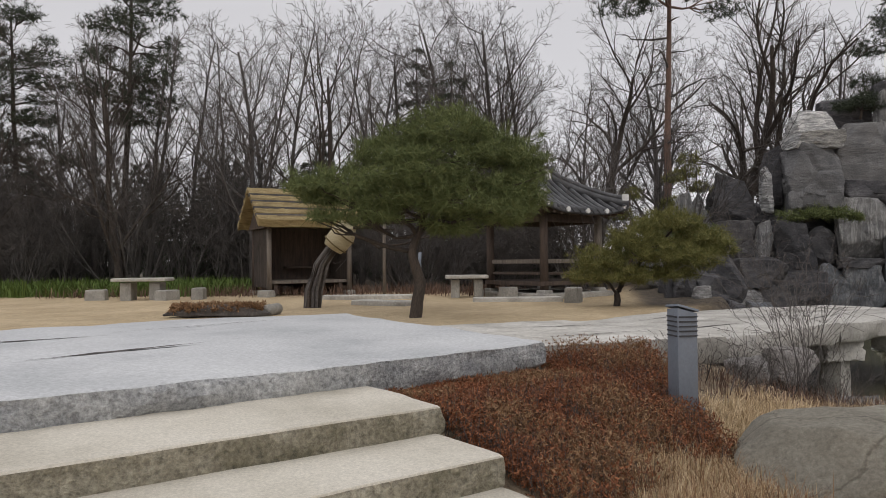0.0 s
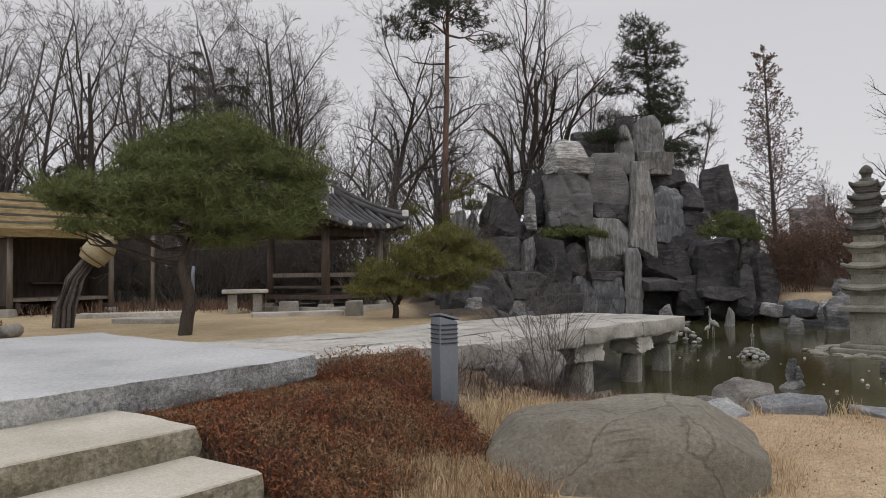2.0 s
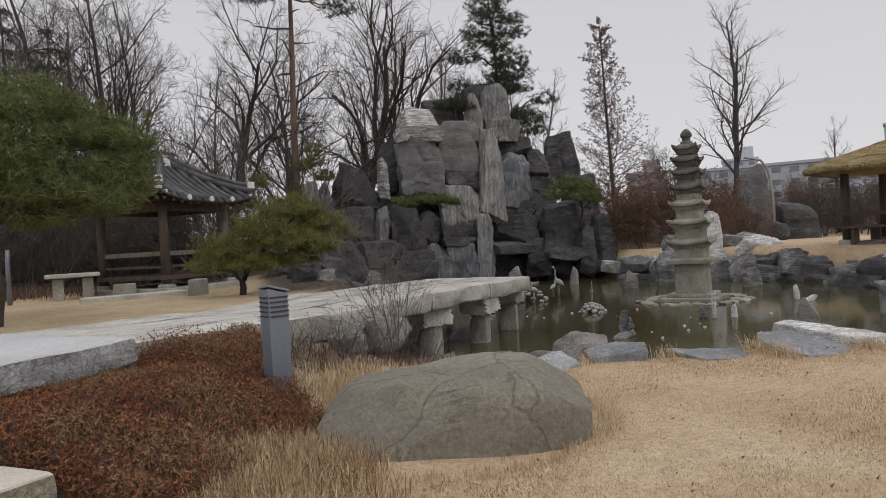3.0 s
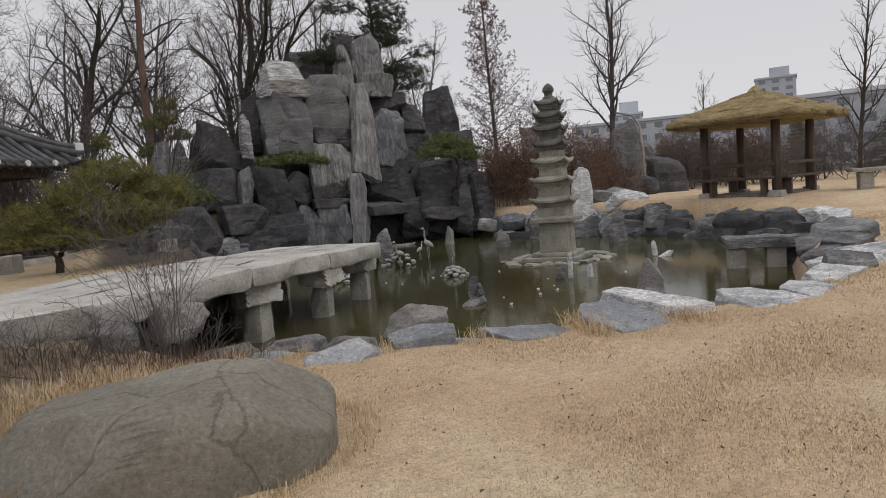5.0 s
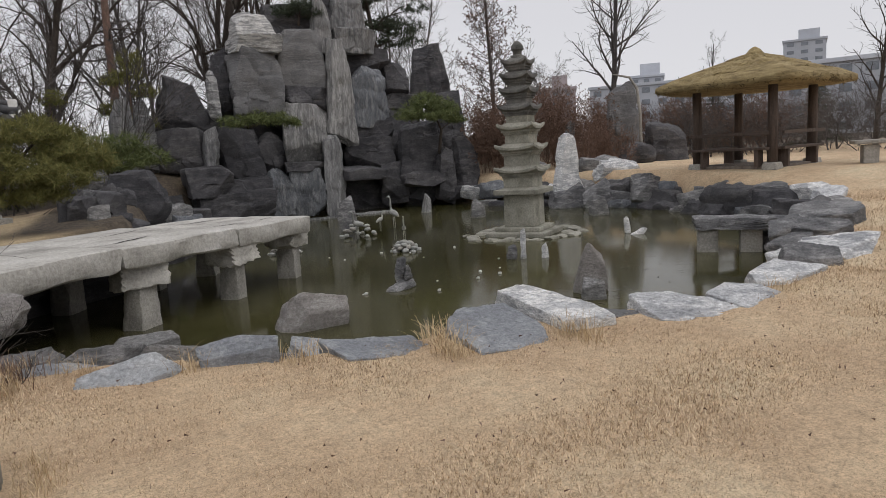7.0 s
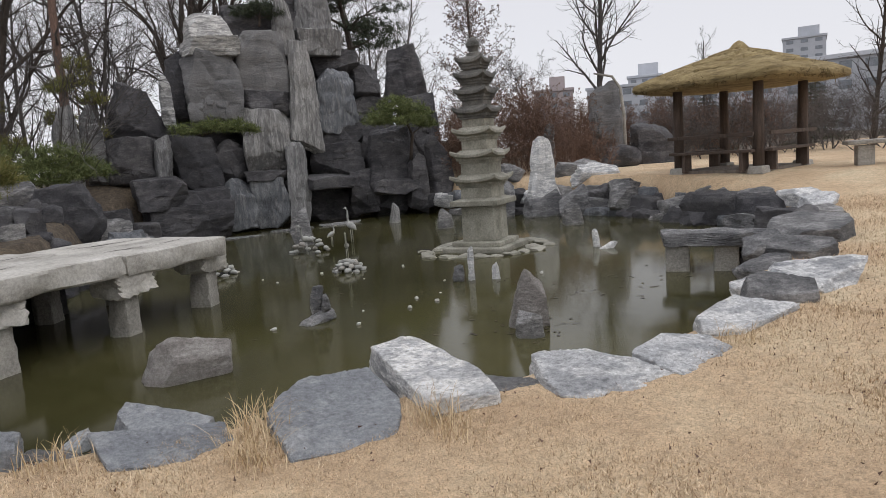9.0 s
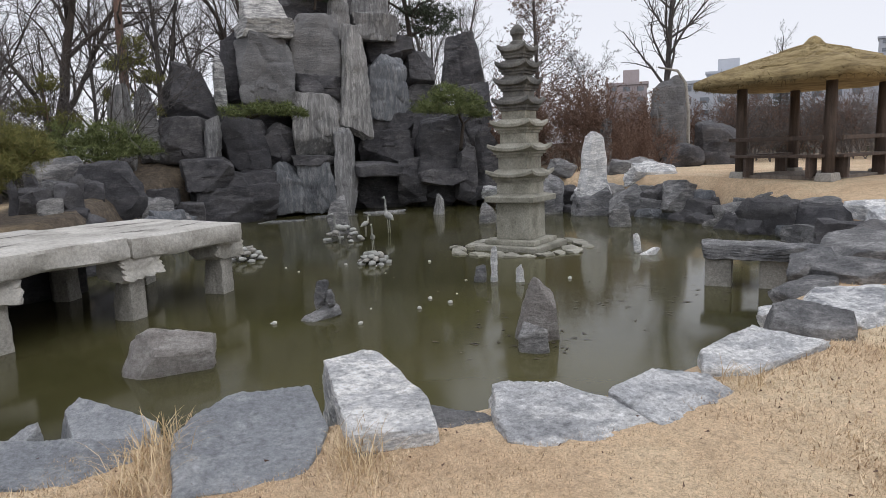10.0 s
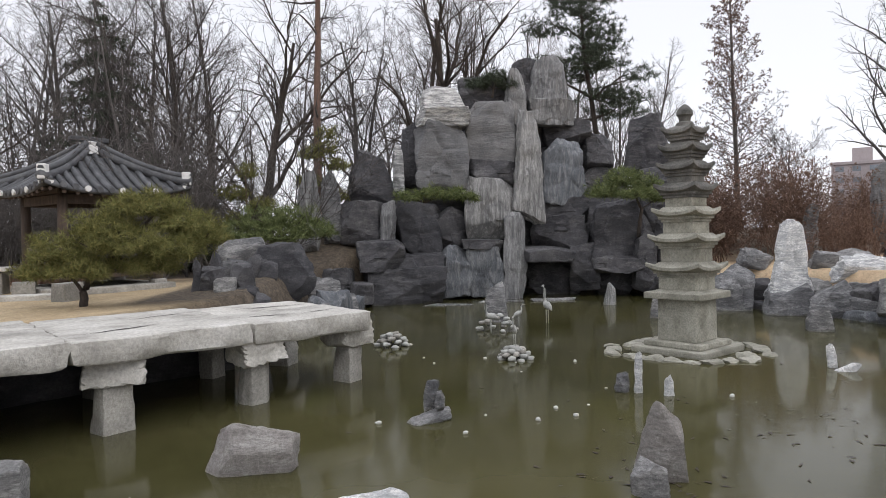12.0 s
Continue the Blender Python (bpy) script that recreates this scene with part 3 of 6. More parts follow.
for k, (x, y, s) in enumerate(((3.0, 7.2, 0.5), (3.75, 8.0, 0.62))):
    stone_thing("rock", x, y, 0.0, s, s * 0.8, 0.42, 20 * k, BROWN, "rounded grey-brown stone beside the slab bridge", "bridge foot stones")

# added wall behind the piers, blocks light so the bridge's underside stays dark
light_block = slab_mesh("wall_bridge", ragged_slab([(1.5, 9.95), (3.75, 12.0), (5.4, 13.2), (6.2, 13.7), (6.0, 14.0), (5.2, 13.7), (3.4, 12.4), (1.2, 10.3)], -1.2, 0.27, 77, 0.08), DARK, DARK)
tagged(light_block, "dark stone wall added under the slab bridge to block light", "wall", kind="structure")


# ---- the rock cliff ----
cliff = thing("rock_waterfall", "tall artificial cliff of stacked grey and pale bedded rocks", "rock cliff")


def cliff_stone(x, y, z, w, d, h, rot, mat, lean_in=0.0):
    stone_thing("stone", x, y, z - 0.08 * h, w * 1.16, d * 1.15, h * 1.16, rot, mat, "", "", cliff, rough=0.014, cuts=9, boxy=0.1, bedding=0.01, chips=0.024, sub=5, lean_in=lean_in)


WORDS = {PALE: "pale fluted", SMOOTH: "smooth grey", BANDED: "white-banded", SLATE: "slate-blue", DARK: "dark weathered", GREY: "rough grey", BLUE: "blue-grey", WHITE: "white-veined", BROWN: "brown", BOULDER: "smooth"}


def bank_stone(x, y, z, w, d, h, rot, mat):
    low = float(ground_height(x, y)) - 0.12
    if z > low:
        z, h = low, h + z - low
    stone_thing("rock", x, y, z - 0.1, w * 1.05, d, h + 0.12, rot, mat, WORDS[mat] + " rock set in the pond's far bank", "bank rocks", rough=0.05, bedding=0.012, cuts=11, chips=0.025, lean_in=0.6 if mat is WHITE and h > w else 0.4 if h > 1.3 * w else 0.15)


def edge_stone(x, y, z, w, d, h, rot, mat):
    stone_thing("rock", x, y, z, w * 1.12, d * 1.2, h * 1.04, rot, mat, WORDS[mat] + " flat rock edging the pond beside the lawn", "pond edge rocks", rough=0.016, cuts=13, boxy=0.24, bedding=0.008, chips=0.016, sub=5, top=(0.2 * math.sin(x * 9), -0.3, 1))


def flat_stone(x, y, top, thick, tip, mat, outline):
    """A broken flat stone: a convex outline round (x, y), its top at height top and tipped, its sides battered, all edges chipped."""
    COUNT[0] += 1
    r3 = np.random.default_rng(COUNT[0])
    dirs, faces = sphere_points(6)
    normals, dist = [], []
    area = sum(a[0] * b[1] - b[0] * a[1] for a, b in zip(outline, outline[1:] + outline[:1]))
    for a, b in zip(outline, outline[1:] + outline[:1]):
        n = np.array([b[1] - a[1], a[0] - b[0], 0.0]) * (1 if area > 0 else -1)
        n /= np.linalg.norm(n)
        d = n[0] * a[0] + n[1] * a[1]
        n[2] = r3.uniform(0.02, 0.22)
        normals.append(n)
        dist.append(d + n[2] * thick / 2)
    normals += [np.array([tip[0], tip[1], 1.0]), np.array([0, 0, -1.0])]
    dist += [thick / 2, thick / 2]
    for _ in range(3):
        n = r3.normal(0, 1, 3) * np.array([1, 1, 0.4])
        n[2] = abs(n[2])
        n /= np.linalg.norm(n)
        reach = max(n[0] * p[0] + n[1] * p[1] + n[2] * thick / 2 for p in outline)
        normals.append(n)
        dist.append(reach * r3.uniform(0.9, 0.97))
    dots = dirs @ np.array(normals).T
    r = np.where(dots > 1e-3, np.array(dist)[None, :] / np.maximum(dots, 1e-3), 9.0).min(axis=1)
    off = Vector(r3.uniform(-50, 50, 3))
    verts = []
    for q, n in zip(dirs * r[:, None], dirs):
        v = Vector(q)
        k = noise.fractal(v * 5.0 + off, 0.9, 2.1, 6) * 0.014 + 0.01 * max(-1.0, min(1.0, 6 * noise.noise(Vector((v.x, v.y, v.z * 9)) + off)))
        v += Vector(n) * k
        verts.append((v.x, v.y, v.z - thick / 2))
    ob = link_mesh("rock", verts, faces, mat, sharp=25)
    ob.matrix_basis = pose(x, y, top)
    tagged(ob, WORDS[mat] + " flat-topped rock edging the pond beside the lawn", "rock", "pond edge rocks")


def slab_stone(x, y, top, w, d, thick, rx, ry, rz, mat):
    """A flat-topped stone whose top's middle lies at (x, y, top), tilted."""
    COUNT[0] += 1
    verts, faces = rock_shape(w, d, thick, COUNT[0], rough=0.014, cuts=7, boxy=0.09, bedding=0.006, chips=0.012, sub=5)
    ob = link_mesh("rock", verts, faces, mat, sharp=25)
    ob.matrix_basis = pose(x, y, top, rx, ry, rz) @ pose(0, 0, -thick)
    tagged(ob, WORDS[mat] + " flat-topped rock edging the pond beside the lawn", "rock", "pond edge rocks")


def water_stone(x, y, z, w, d, h, rot, mat):
    stone_thing("rock", x, y, z - 0.25, w * 1.1, d, h + 0.27, rot, mat, WORDS[mat] + " stone standing in the pond water", "rocks in the pond", rough=0.02, cuts=11, chips=0.018, lean_in=0.28)


cliff_stone(11.78, 25.19, 3.12, 1.74, 1.60, 2.25, -6, SMOOTH)
cliff_stone(11.8, 25.12, 5.3, 1.72, 1.60, 0.58, -6, BANDED)
cliff_stone(11.76, 25.2, 5.85, 1.62, 1.5, 0.82, -6, BANDED, 0.4)
cliff_stone(13.62, 25.48, 3.90, 1.86, 1.60, 2.40, -8, SMOOTH, 0.15)
cliff_stone(13.55, 25.08, 3.32, 1.66, 1.60, 0.87, -8, DARK)
cliff_stone(13.54, 26.28, 5.81, 1.55, 1.40, 1.55, -8, DARK)
cliff_stone(15.93, 25.87, 6.20, 1.55, 1.00, 1.76, -11, PALE, 0.3)
cliff_stone(15.97, 25.66, 5.47, 1.70, 1.60, 0.88, -11, PALE)
cliff_stone(14.51, 25.29, 5.42, 0.85, 0.60, 1.91, -9, PALE, 0.45)
cliff_stone(14.63, 24.34, 2.14, 1.02, 0.70, 3.56, -10, PALE, 0.25)
cliff_stone(16.07, 25.07, 2.69, 1.62, 1.20, 2.19, -12, SLATE, 0.2)
cliff_stone(16.64, 26.15, 4.74, 1.94, 1.60, 1.00, -12, DARK)
cliff_stone(17.85, 25.95, 3.82, 1.18, 1.20, 1.38, -13, DARK)
cliff_stone(13.41, 24.73, 1.40, 1.75, 1.30, 2.11, -8, PALE)
cliff_stone(13.06, 24.43, 0.96, 1.39, 1.50, 0.52, -8, DARK)
cliff_stone(13.15, 24.58, -0.61, 1.26, 1.40, 1.64, -8, SLATE)
cliff_stone(12.07, 24.69, -0.58, 1.15, 1.40, 1.73, -6, SLATE)
cliff_stone(10.85, 24.89, 0.74, 1.55, 1.40, 1.94, -4, DARK)
cliff_stone(12.13, 25.29, 0.82, 1.03, 1.40, 1.67, -6, DARK)
cliff_stone(9.78, 24.35, 1.27, 0.59, 0.70, 1.39, -3, PALE)
cliff_stone(9.53, 23.95, 0.46, 1.50, 1.50, 0.95, -3, DARK)
cliff_stone(10.66, 24.09, -0.31, 1.60, 1.40, 1.27, -4, DARK)
cliff_stone(10.21, 23.80, -0.69, 2.45, 1.40, 1.19, -4, DARK)
cliff_stone(14.05, 24.04, -0.62, 0.9, 0.70, 2.76, -9, PALE, 0.3)
cliff_stone(15.88, 24.86, 0.93, 1.76, 1.40, 1.19, -11, DARK)
cliff_stone(15.24, 24.16, 0.59, 1.65, 1.60, 0.52, -11, DARK)
cliff_stone(16.60, 24.26, -0.48, 0.97, 1.20, 1.58, -13, DARK)
cliff_stone(15.74, 25.47, -0.77, 1.87, 1.20, 1.42, -11, DARK)
cliff_stone(16.18, 25.26, 1.92, 1.82, 1.40, 0.87, -12, DARK)
cliff_stone(17.79, 24.09, 0.17, 2.07, 1.50, 2.44, -14, DARK, 0.3)
cliff_stone(17.43, 23.39, 0.17, 1.50, 1.50, 0.62, -14, DARK)
cliff_stone(18.27, 23.05, -0.45, 0.74, 1.00, 1.97, -16, DARK)
cliff_stone(17.74, 24.24, -0.66, 1.35, 1.40, 0.92, -14, DARK)
cliff_stone(20.90, 28.13, 3.93, 2.1, 1.40, 2.45, -16, DARK, 0.38)
cliff_stone(9.30, 26.50, 2.44, 2.0, 1.80, 2.13, -2, DARK, 0.55)
cliff_stone(10.25, 25.25, 3.14, 0.4, 0.50, 1.62, -3, BANDED, 0.4)
cliff_stone(10.81, 26.00, 3.20, 0.68, 1.20, 2.27, -4, DARK)
cliff_stone(8.94, 25.20, 1.16, 1.50, 1.60, 1.62, -2, DARK)
cliff_stone(7.98, 23.30, -0.44, 1.12, 1.40, 1.03, -0, DARK)
cliff_stone(8.79, 22.90, -0.45, 0.68, 1.00, 0.57, -2, DARK)
cliff_stone(15.48, 26.67, 4.92, 0.83, 1.40, 2.36, -10, DARK)
cliff_stone(18.23, 26.34, 2.52, 1.81, 1.60, 1.53, -14, DARK)
cliff_stone(15.19, 26.58, 7.04, 0.84, 0.80, 0.98, -10, DARK)
cliff_stone(19.92, 25.31, 1.23, 1.35, 1.60, 2.57, -16, DARK)
cliff_stone(19.12, 22.93, -0.33, 1.04, 1.20, 2.21, -17, DARK)
# slope stones
bank_stone(5.44, 20.90, 1.0, 1.45, 0.90, 0.7, 4, GREY)
bank_stone(6.64, 19.65, -0.01, 1.76, 0.90, 1.52, 2, DARK)
bank_stone(7.75, 20.05, -0.13, 1.28, 0.90, 0.88, 0, GREY)
bank_stone(7.15, 24.95, 2.87, 1.06, 0.90, 0.91, 1, PALE)
bank_stone(4.87, 17.85, 0.78, 0.34, 0.50, 0.61, 6, DARK)
bank_stone(5.10, 18.90, 0.92, 0.51, 0.60, 0.36, 5, DARK)
bank_stone(5.23, 17.70, 0.58, 0.63, 0.60, 0.35, 6, DARK)
bank_stone(5.68, 18.80, 0.41, 0.67, 0.80, 0.56, 4, DARK)
bank_stone(7.93, 25.40, 3.02, 0.96, 0.80, 0.86, -0, GREY)
bank_stone(5.96, 17.55, 0.27, 0.62, 0.70, 0.31, 4, DARK)
bank_stone(19.58, 17.52, -0.07, 1.4, 0.80, 1.82, -22, WHITE)
bank_stone(21.54, 17.98, 0.10, 1.97, 1.00, 0.95, -24, GREY)
bank_stone(18.72, 18.71, -0.54, 1.58, 1.20, 1.17, -20, GREY)
bank_stone(19.41, 17.48, -0.55, 1.41, 1.20, 0.82, -22, GREY)
bank_stone(20.16, 16.66, -0.65, 1.42, 1.20, 0.92, -24, GREY)
bank_stone(20.76, 15.64, -0.77, 1.67, 1.20, 1.12, -26, DARK)
bank_stone(21.3, 16.9, 0.14, 1.8, 0.90, 0.75, -25, WHITE)
bank_stone(20.17, 19.83, 0.37, 1.06, 0.80, 0.65, -21, GREY)
bank_stone(25.62, 20.66, 1.21, 1.75, 0.5, 3.45, -27, SMOOTH)
bank_stone(27.69, 20.30, 0.29, 1.97, 0.90, 1.90, -29, DARK)
bank_stone(25.49, 19.88, 0.42, 1.66, 0.80, 0.94, -27, DARK)
bank_stone(22.63, 20.77, 1.34, 0.81, 0.70, 0.95, -24, GREY)
bank_stone(20.42, 14.95, -0.50, 1.13, 1.00, 0.95, -27, GREY)
bank_stone(20.76, 13.73, -0.87, 1.41, 1.00, 0.84, -29, DARK)
bank_stone(21.50, 13.28, -0.73, 0.95, 0.90, 0.68, -31, WHITE)
bank_stone(21.60, 11.89, -0.95, 2.24, 1.00, 0.86, -33, DARK)
bank_stone(19.94, 13.23, -0.72, 0.87, 0.70, 0.45, -29, GREY)
# dark ledge of long stones below the pavilion lawn
for x, y, w, h, rot, mat in ((20.55, 14.3, 2.0, 0.98, 78, DARK), (20.1, 12.8, 1.7, 1.05, 70, GREY), (19.75, 11.4, 1.8, 1.1, 80, DARK), (19.5, 10.1, 1.6, 1.1, 66, DARK), (18.4, 9.0, 1.5, 1.0, 30, DARK), (20.6, 15.9, 1.7, 0.9, 95, GREY)):
    stone_thing("rock", x, y, -0.95, w, 0.95, h, rot, mat, WORDS[mat] + " long ledge rock under the lawn's edge", "shore rocks", rough=0.02, cuts=9, boxy=0.1, bedding=0.015, chips=0.018)
# pond edge
edge_stone(15.17, 6.54, -0.25, 1.06, 1.41, 0.55, -59, GREY)
edge_stone(13.62, 5.78, -0.30, 0.80, 0.68, 0.55, -58, GREY)
edge_stone(12.26, 4.89, -0.35, 0.97, 0.98, 0.57, -58, WHITE)
edge_stone(11.48, 4.68, -0.35, 0.72, 0.47, 0.55, -56, GREY)
edge_stone(4.65, 5.71, -0.35, 0.73, 0.35, 0.51, -16, BLUE)
edge_stone(5.36, 5.57, -0.35, 0.57, 0.24, 0.55, -23, BLUE)
edge_stone(4.05, 6.35, -0.35, 0.85, 0.36, 0.41, -9, BLUE)
# water stones
water_stone(18.11, 14.68, -0.66, 0.64, 0.48, 0.65, -41, GREY)
water_stone(16.02, 17.72, -0.66, 0.54, 0.37, 0.63, -30, GREY)
water_stone(16.13, 20.97, -0.66, 0.44, 0.26, 0.71, -26, PALE)
water_stone(12.01, 18.46, -0.66, 0.68, 0.51, 1.11, -18, GREY)
for x, y, z, w, d, h, rot, tilt, label in ((9.0, 9.75, -0.66, 0.82, 0.34, 0.17, 24, -9, "long flat rough stone lying tilted in the pond water"), (9.02, 9.78, -0.52, 0.22, 0.14, 0.46, 10, 4, "forked upright stone set on a flat stone in the pond"), (9.1, 9.72, -0.5, 0.2, 0.16, 0.26, 60, 12, "small stub of stone set on a flat stone")):
    o = stone_thing("rock", x, y, z, w, d, h, rot, GREY, label, "rocks in the pond", rough=0.03, cuts=11, bedding=0.015, lean_in=0.25)
    o.matrix_basis = o.matrix_basis @ pose(0, 0, 0, 0, tilt, 0)

# the large flat stones beside the path
flat_stone(7.27, 4.88, 0.06, 0.45, (0.03, -0.12), BLUE, [(-0.4, 0.18), (-0.04, 0.5), (0.43, 0.45), (0.37, -0.1), (0.09, -0.57), (-0.45, -0.47)])
flat_stone(8.03, 5.02, 0.1, 0.6, (0.03, -0.04), WHITE, [(-0.16, 0.66), (0.26, 0.77), (0.21, -0.2), (0.06, -0.68), (-0.37, -0.54)])
flat_stone(8.08, 4.41, 0.0, 0.4, (0.0, -0.14), GREY, [(-0.42, 0.2), (0.16, 0.35), (0.46, 0.05), (0.39, -0.19), (-0.18, -0.21), (-0.4, -0.2)])
flat_stone(8.87, 4.18, 0.03, 0.42, (-0.02, -0.16), WHITE, [(-0.23, 0.6), (0.13, 0.42), (0.3, 0.06), (0.37, -0.29), (0.09, -0.43), (-0.18, -0.36), (-0.48, -0.0)])
flat_stone(9.54, 4.11, 0.03, 0.42, (0.05, -0.16), WHITE, [(-0.36, 0.2), (0.17, 0.39), (0.43, 0.23), (0.37, -0.24), (-0.26, -0.39), (-0.34, -0.2)])
flat_stone(10.56, 4.33, 0.05, 0.5, (0.0, -0.16), WHITE, [(-0.27, 0.33), (0.38, 0.44), (0.7, -0.09), (0.23, -0.38), (-0.28, -0.12), (-0.75, -0.18)])
flat_stone(6.35, 5.13, 0.02, 0.4, (0.02, -0.1), BLUE, [(-0.4, 0.39), (0.04, 0.2), (0.32, 0.12), (0.3, -0.2), (0.08, -0.33), (-0.34, -0.19)])
flat_stone(6.46, 6.61, -0.36, 0.5, (-0.06, -0.1), BLUE, [(-0.26, 0.44), (-0.15, 0.57), (0.38, -0.21), (0.19, -0.5), (-0.15, -0.3)])
water_stone(5.93, 7.12, -0.62, 0.28, 0.22, 0.14, 20, BLUE)
slab_stone(4.98, 7.85, -0.18, 0.75, 0.5, 0.7, 2, 2, 12, GREY)
water_stone(7.1, 8.5, -0.62, 1.08, 0.6, 0.46, -8, BROWN)
for x, y, w, d, h, tilt, mat, label in ((10.72, 7.4, 0.58, 0.3, 1.02, 5, BROWN, "dark pointed stone leaning upright in the pond"), (10.52, 7.08, 0.36, 0.34, 0.6, -3, GREY, "pale blocky stone before an upright one in the pond")):
    o = stone_thing("rock", x, y, -0.9, w, d, h, -30, mat, label, "rocks in the pond", rough=0.02, cuts=12, chips=0.014, lean_in=0.42 if w > 0.5 else 0.1)
    o.matrix_basis = o.matrix_basis @ pose(0, 0, 0, 0, tilt, 0)

for x, y, z, w, d, h in ((11.2, 26.4, -0.8, 4.0, 2.0, 4.6), (14.2, 26.6, -0.8, 4.4, 2.0, 5.6), (17.2, 26.2, -0.8, 4.2, 2.2, 4.4), (14.6, 27.2, 3.4, 3.6, 1.4, 3.4), (9.0, 26.8, -0.6, 3.0, 2.0, 3.0), (19.6, 25.6, -0.8, 2.6, 2.0, 3.4)):
    stone_thing("stone", x, y, z, w, d, h, -6, DARK, "", "", cliff, rough=0.04, cuts=5, boxy=0.08, chips=0.02)
for x, y, w in ((11.4, 22.6, 1.7), (13.2, 22.9, 1.6), (15.0, 22.8, 1.6)):
    stone_thing("ledge_stone", x, y, -0.75, w, 0.4, 0.22, -4, PALE, "", "", cliff, rough=0.03)

# rocks lining the far shore
shore = np.random.default_rng(55)
for (ax, ay), (bx, by) in zip(SHORE, SHORE[1:]):
    length = math.hypot(bx - ax, by - ay)
    for k in range(max(1, round(length / 0.85))):
        t = (k + 0.5) / max(1, round(length / 0.85))
        x, y = ax + (bx - ax) * t, ay + (by - ay) * t
        if y > 21.6 and 8.4 < x < 18.6:
            continue
        w, h = shore.uniform(0.95, 1.5), shore.uniform(0.5, 0.72) if x > 14 else shore.uniform(0.7, 1.2)
        stone_thing("rock", x + shore.normal(0, 0.1), y + shore.normal(0, 0.1), -0.9, w, shore.uniform(0.6, 0.9), h, math.degrees(math.atan2(by - ay, bx - ax)) + shore.normal(0, 12), (GREY, DARK, DARK, SLATE)[int(shore.integers(4))],
                    "rough grey rock lining the pond's far shore", "shore rocks", rough=0.05)
for (ax, ay), (bx, by) in zip(SHORE[:7], SHORE[1:8]):
    # an upper row behind the waterline, up to the lawn's edge
    length = math.hypot(bx - ax, by - ay)
    nx, ny = (by - ay) / length, -(bx - ax) / length
    for k in range(max(1, round(length / 0.95))):
        t = (k + 0.3) / max(1, round(length / 0.95))
        x, y = ax + (bx - ax) * t + nx * shore.uniform(0.5, 0.85), ay + (by - ay) * t + ny * shore.uniform(0.5, 0.85)
        w = shore.uniform(1.1, 1.9)
        stone_thing("rock", x, y, -0.45, w, shore.uniform(0.7, 1.0), shore.uniform(0.48, 0.62) + 0.12 * min(1, max(0, (x - 15) / 4)), math.degrees(math.atan2(by - ay, bx - ax)) + shore.normal(0, 12), (GREY, SLATE, DARK, WHITE, GREY)[int(shore.integers(5))],
                    "rough rock stacked between the pond's far shore and lawn", "shore rocks", rough=0.025, cuts=11, chips=0.02)
for k in range(20):
    x, y = shore.uniform(4.9, 8.4), shore.uniform(17.2, 21.5)
    w = shore.uniform(0.45, 1.0)
    stone_thing("rock", x, y, float(ground_height(x, y)) - 0.25, w, w * 0.7, w * shore.uniform(0.6, 0.95) + 0.2, shore.uniform(0, 180), (DARK, DARK, GREY)[k % 3], "rough grey stone heaped on the bank below the pines", "bank rocks", rough=0.02, cuts=11, chips=0.02)
for x, y, w, h, rot, mat in ((4.5, 6.75, 0.7, 0.5, -20, GREY), (5.0, 6.35, 0.6, 0.5, -30, GREY), (5.75, 5.6, 0.5, 0.42, -20, GREY), (9.95, 4.55, 0.4, 0.42, 0, GREY), (11.2, 4.75, 0.8, 0.5, 25, GREY),
                             (11.9, 5.15, 0.8, 0.5, 30, WHITE), (12.9, 5.75, 0.9, 0.55, 30, GREY), (14.3, 6.6, 0.9, 0.55, 35, GREY), (3.9, 7.0, 0.7, 0.5, -45, GREY)):
    stone_thing("rock", x, y, -0.42, w, w * 0.75, h, rot, mat, WORDS[mat] + " stone packed along the pond's near edge", "pond edge rocks", rough=0.018, cuts=12, boxy=0.24, chips=0.018)


def boulder():
    """The long low boulder between shrubs and lawn, with joints worn into it."""
    rng = np.random.default_rng(5)
    dirs, faces = sphere_points(6)
    verts = []
    planes = rng.normal(0, 1, (9, 3)) * np.array([0.8, 0.8, 0.55])
    planes[:, 2] = np.abs(planes[:, 2])
    planes /= np.linalg.norm(planes, axis=1)[:, None]
    limit = rng.uniform(1.0, 1.2, 9)
    for dx, dy, dz in dirs:
        p = Vector((math.copysign(abs(dx) ** 0.5, dx), math.copysign(abs(dy) ** 0.62, dy), math.copysign(abs(dz) ** 0.42, dz)))
        cut = max(1.0, max(float(planes[i] @ np.array(p)) / limit[i] for i in range(9)))
        p = p / cut
        q = Vector((p.x * 0.94, p.y * 0.68, p.z * 0.5))
        q.z *= 0.98 - 0.24 * max(0, 0.25 - p.x)
        s = noise.fractal(q * 1.6 + Vector((4, 1, 7)), 1.0, 2.0, 5) * 0.05
        q += Vector((dx, dy, dz)) * s
        verts.append(q[:])
    ob = link_mesh("boulder", verts, faces, BOULDER, smooth=True)
    ob.matrix_basis = pose(2.85, 4.3, 0.0, 0, 0, -22)
    tagged(ob, "long cracked grey-brown boulder half sunk at the lawn's edge", "rock")


boulder()


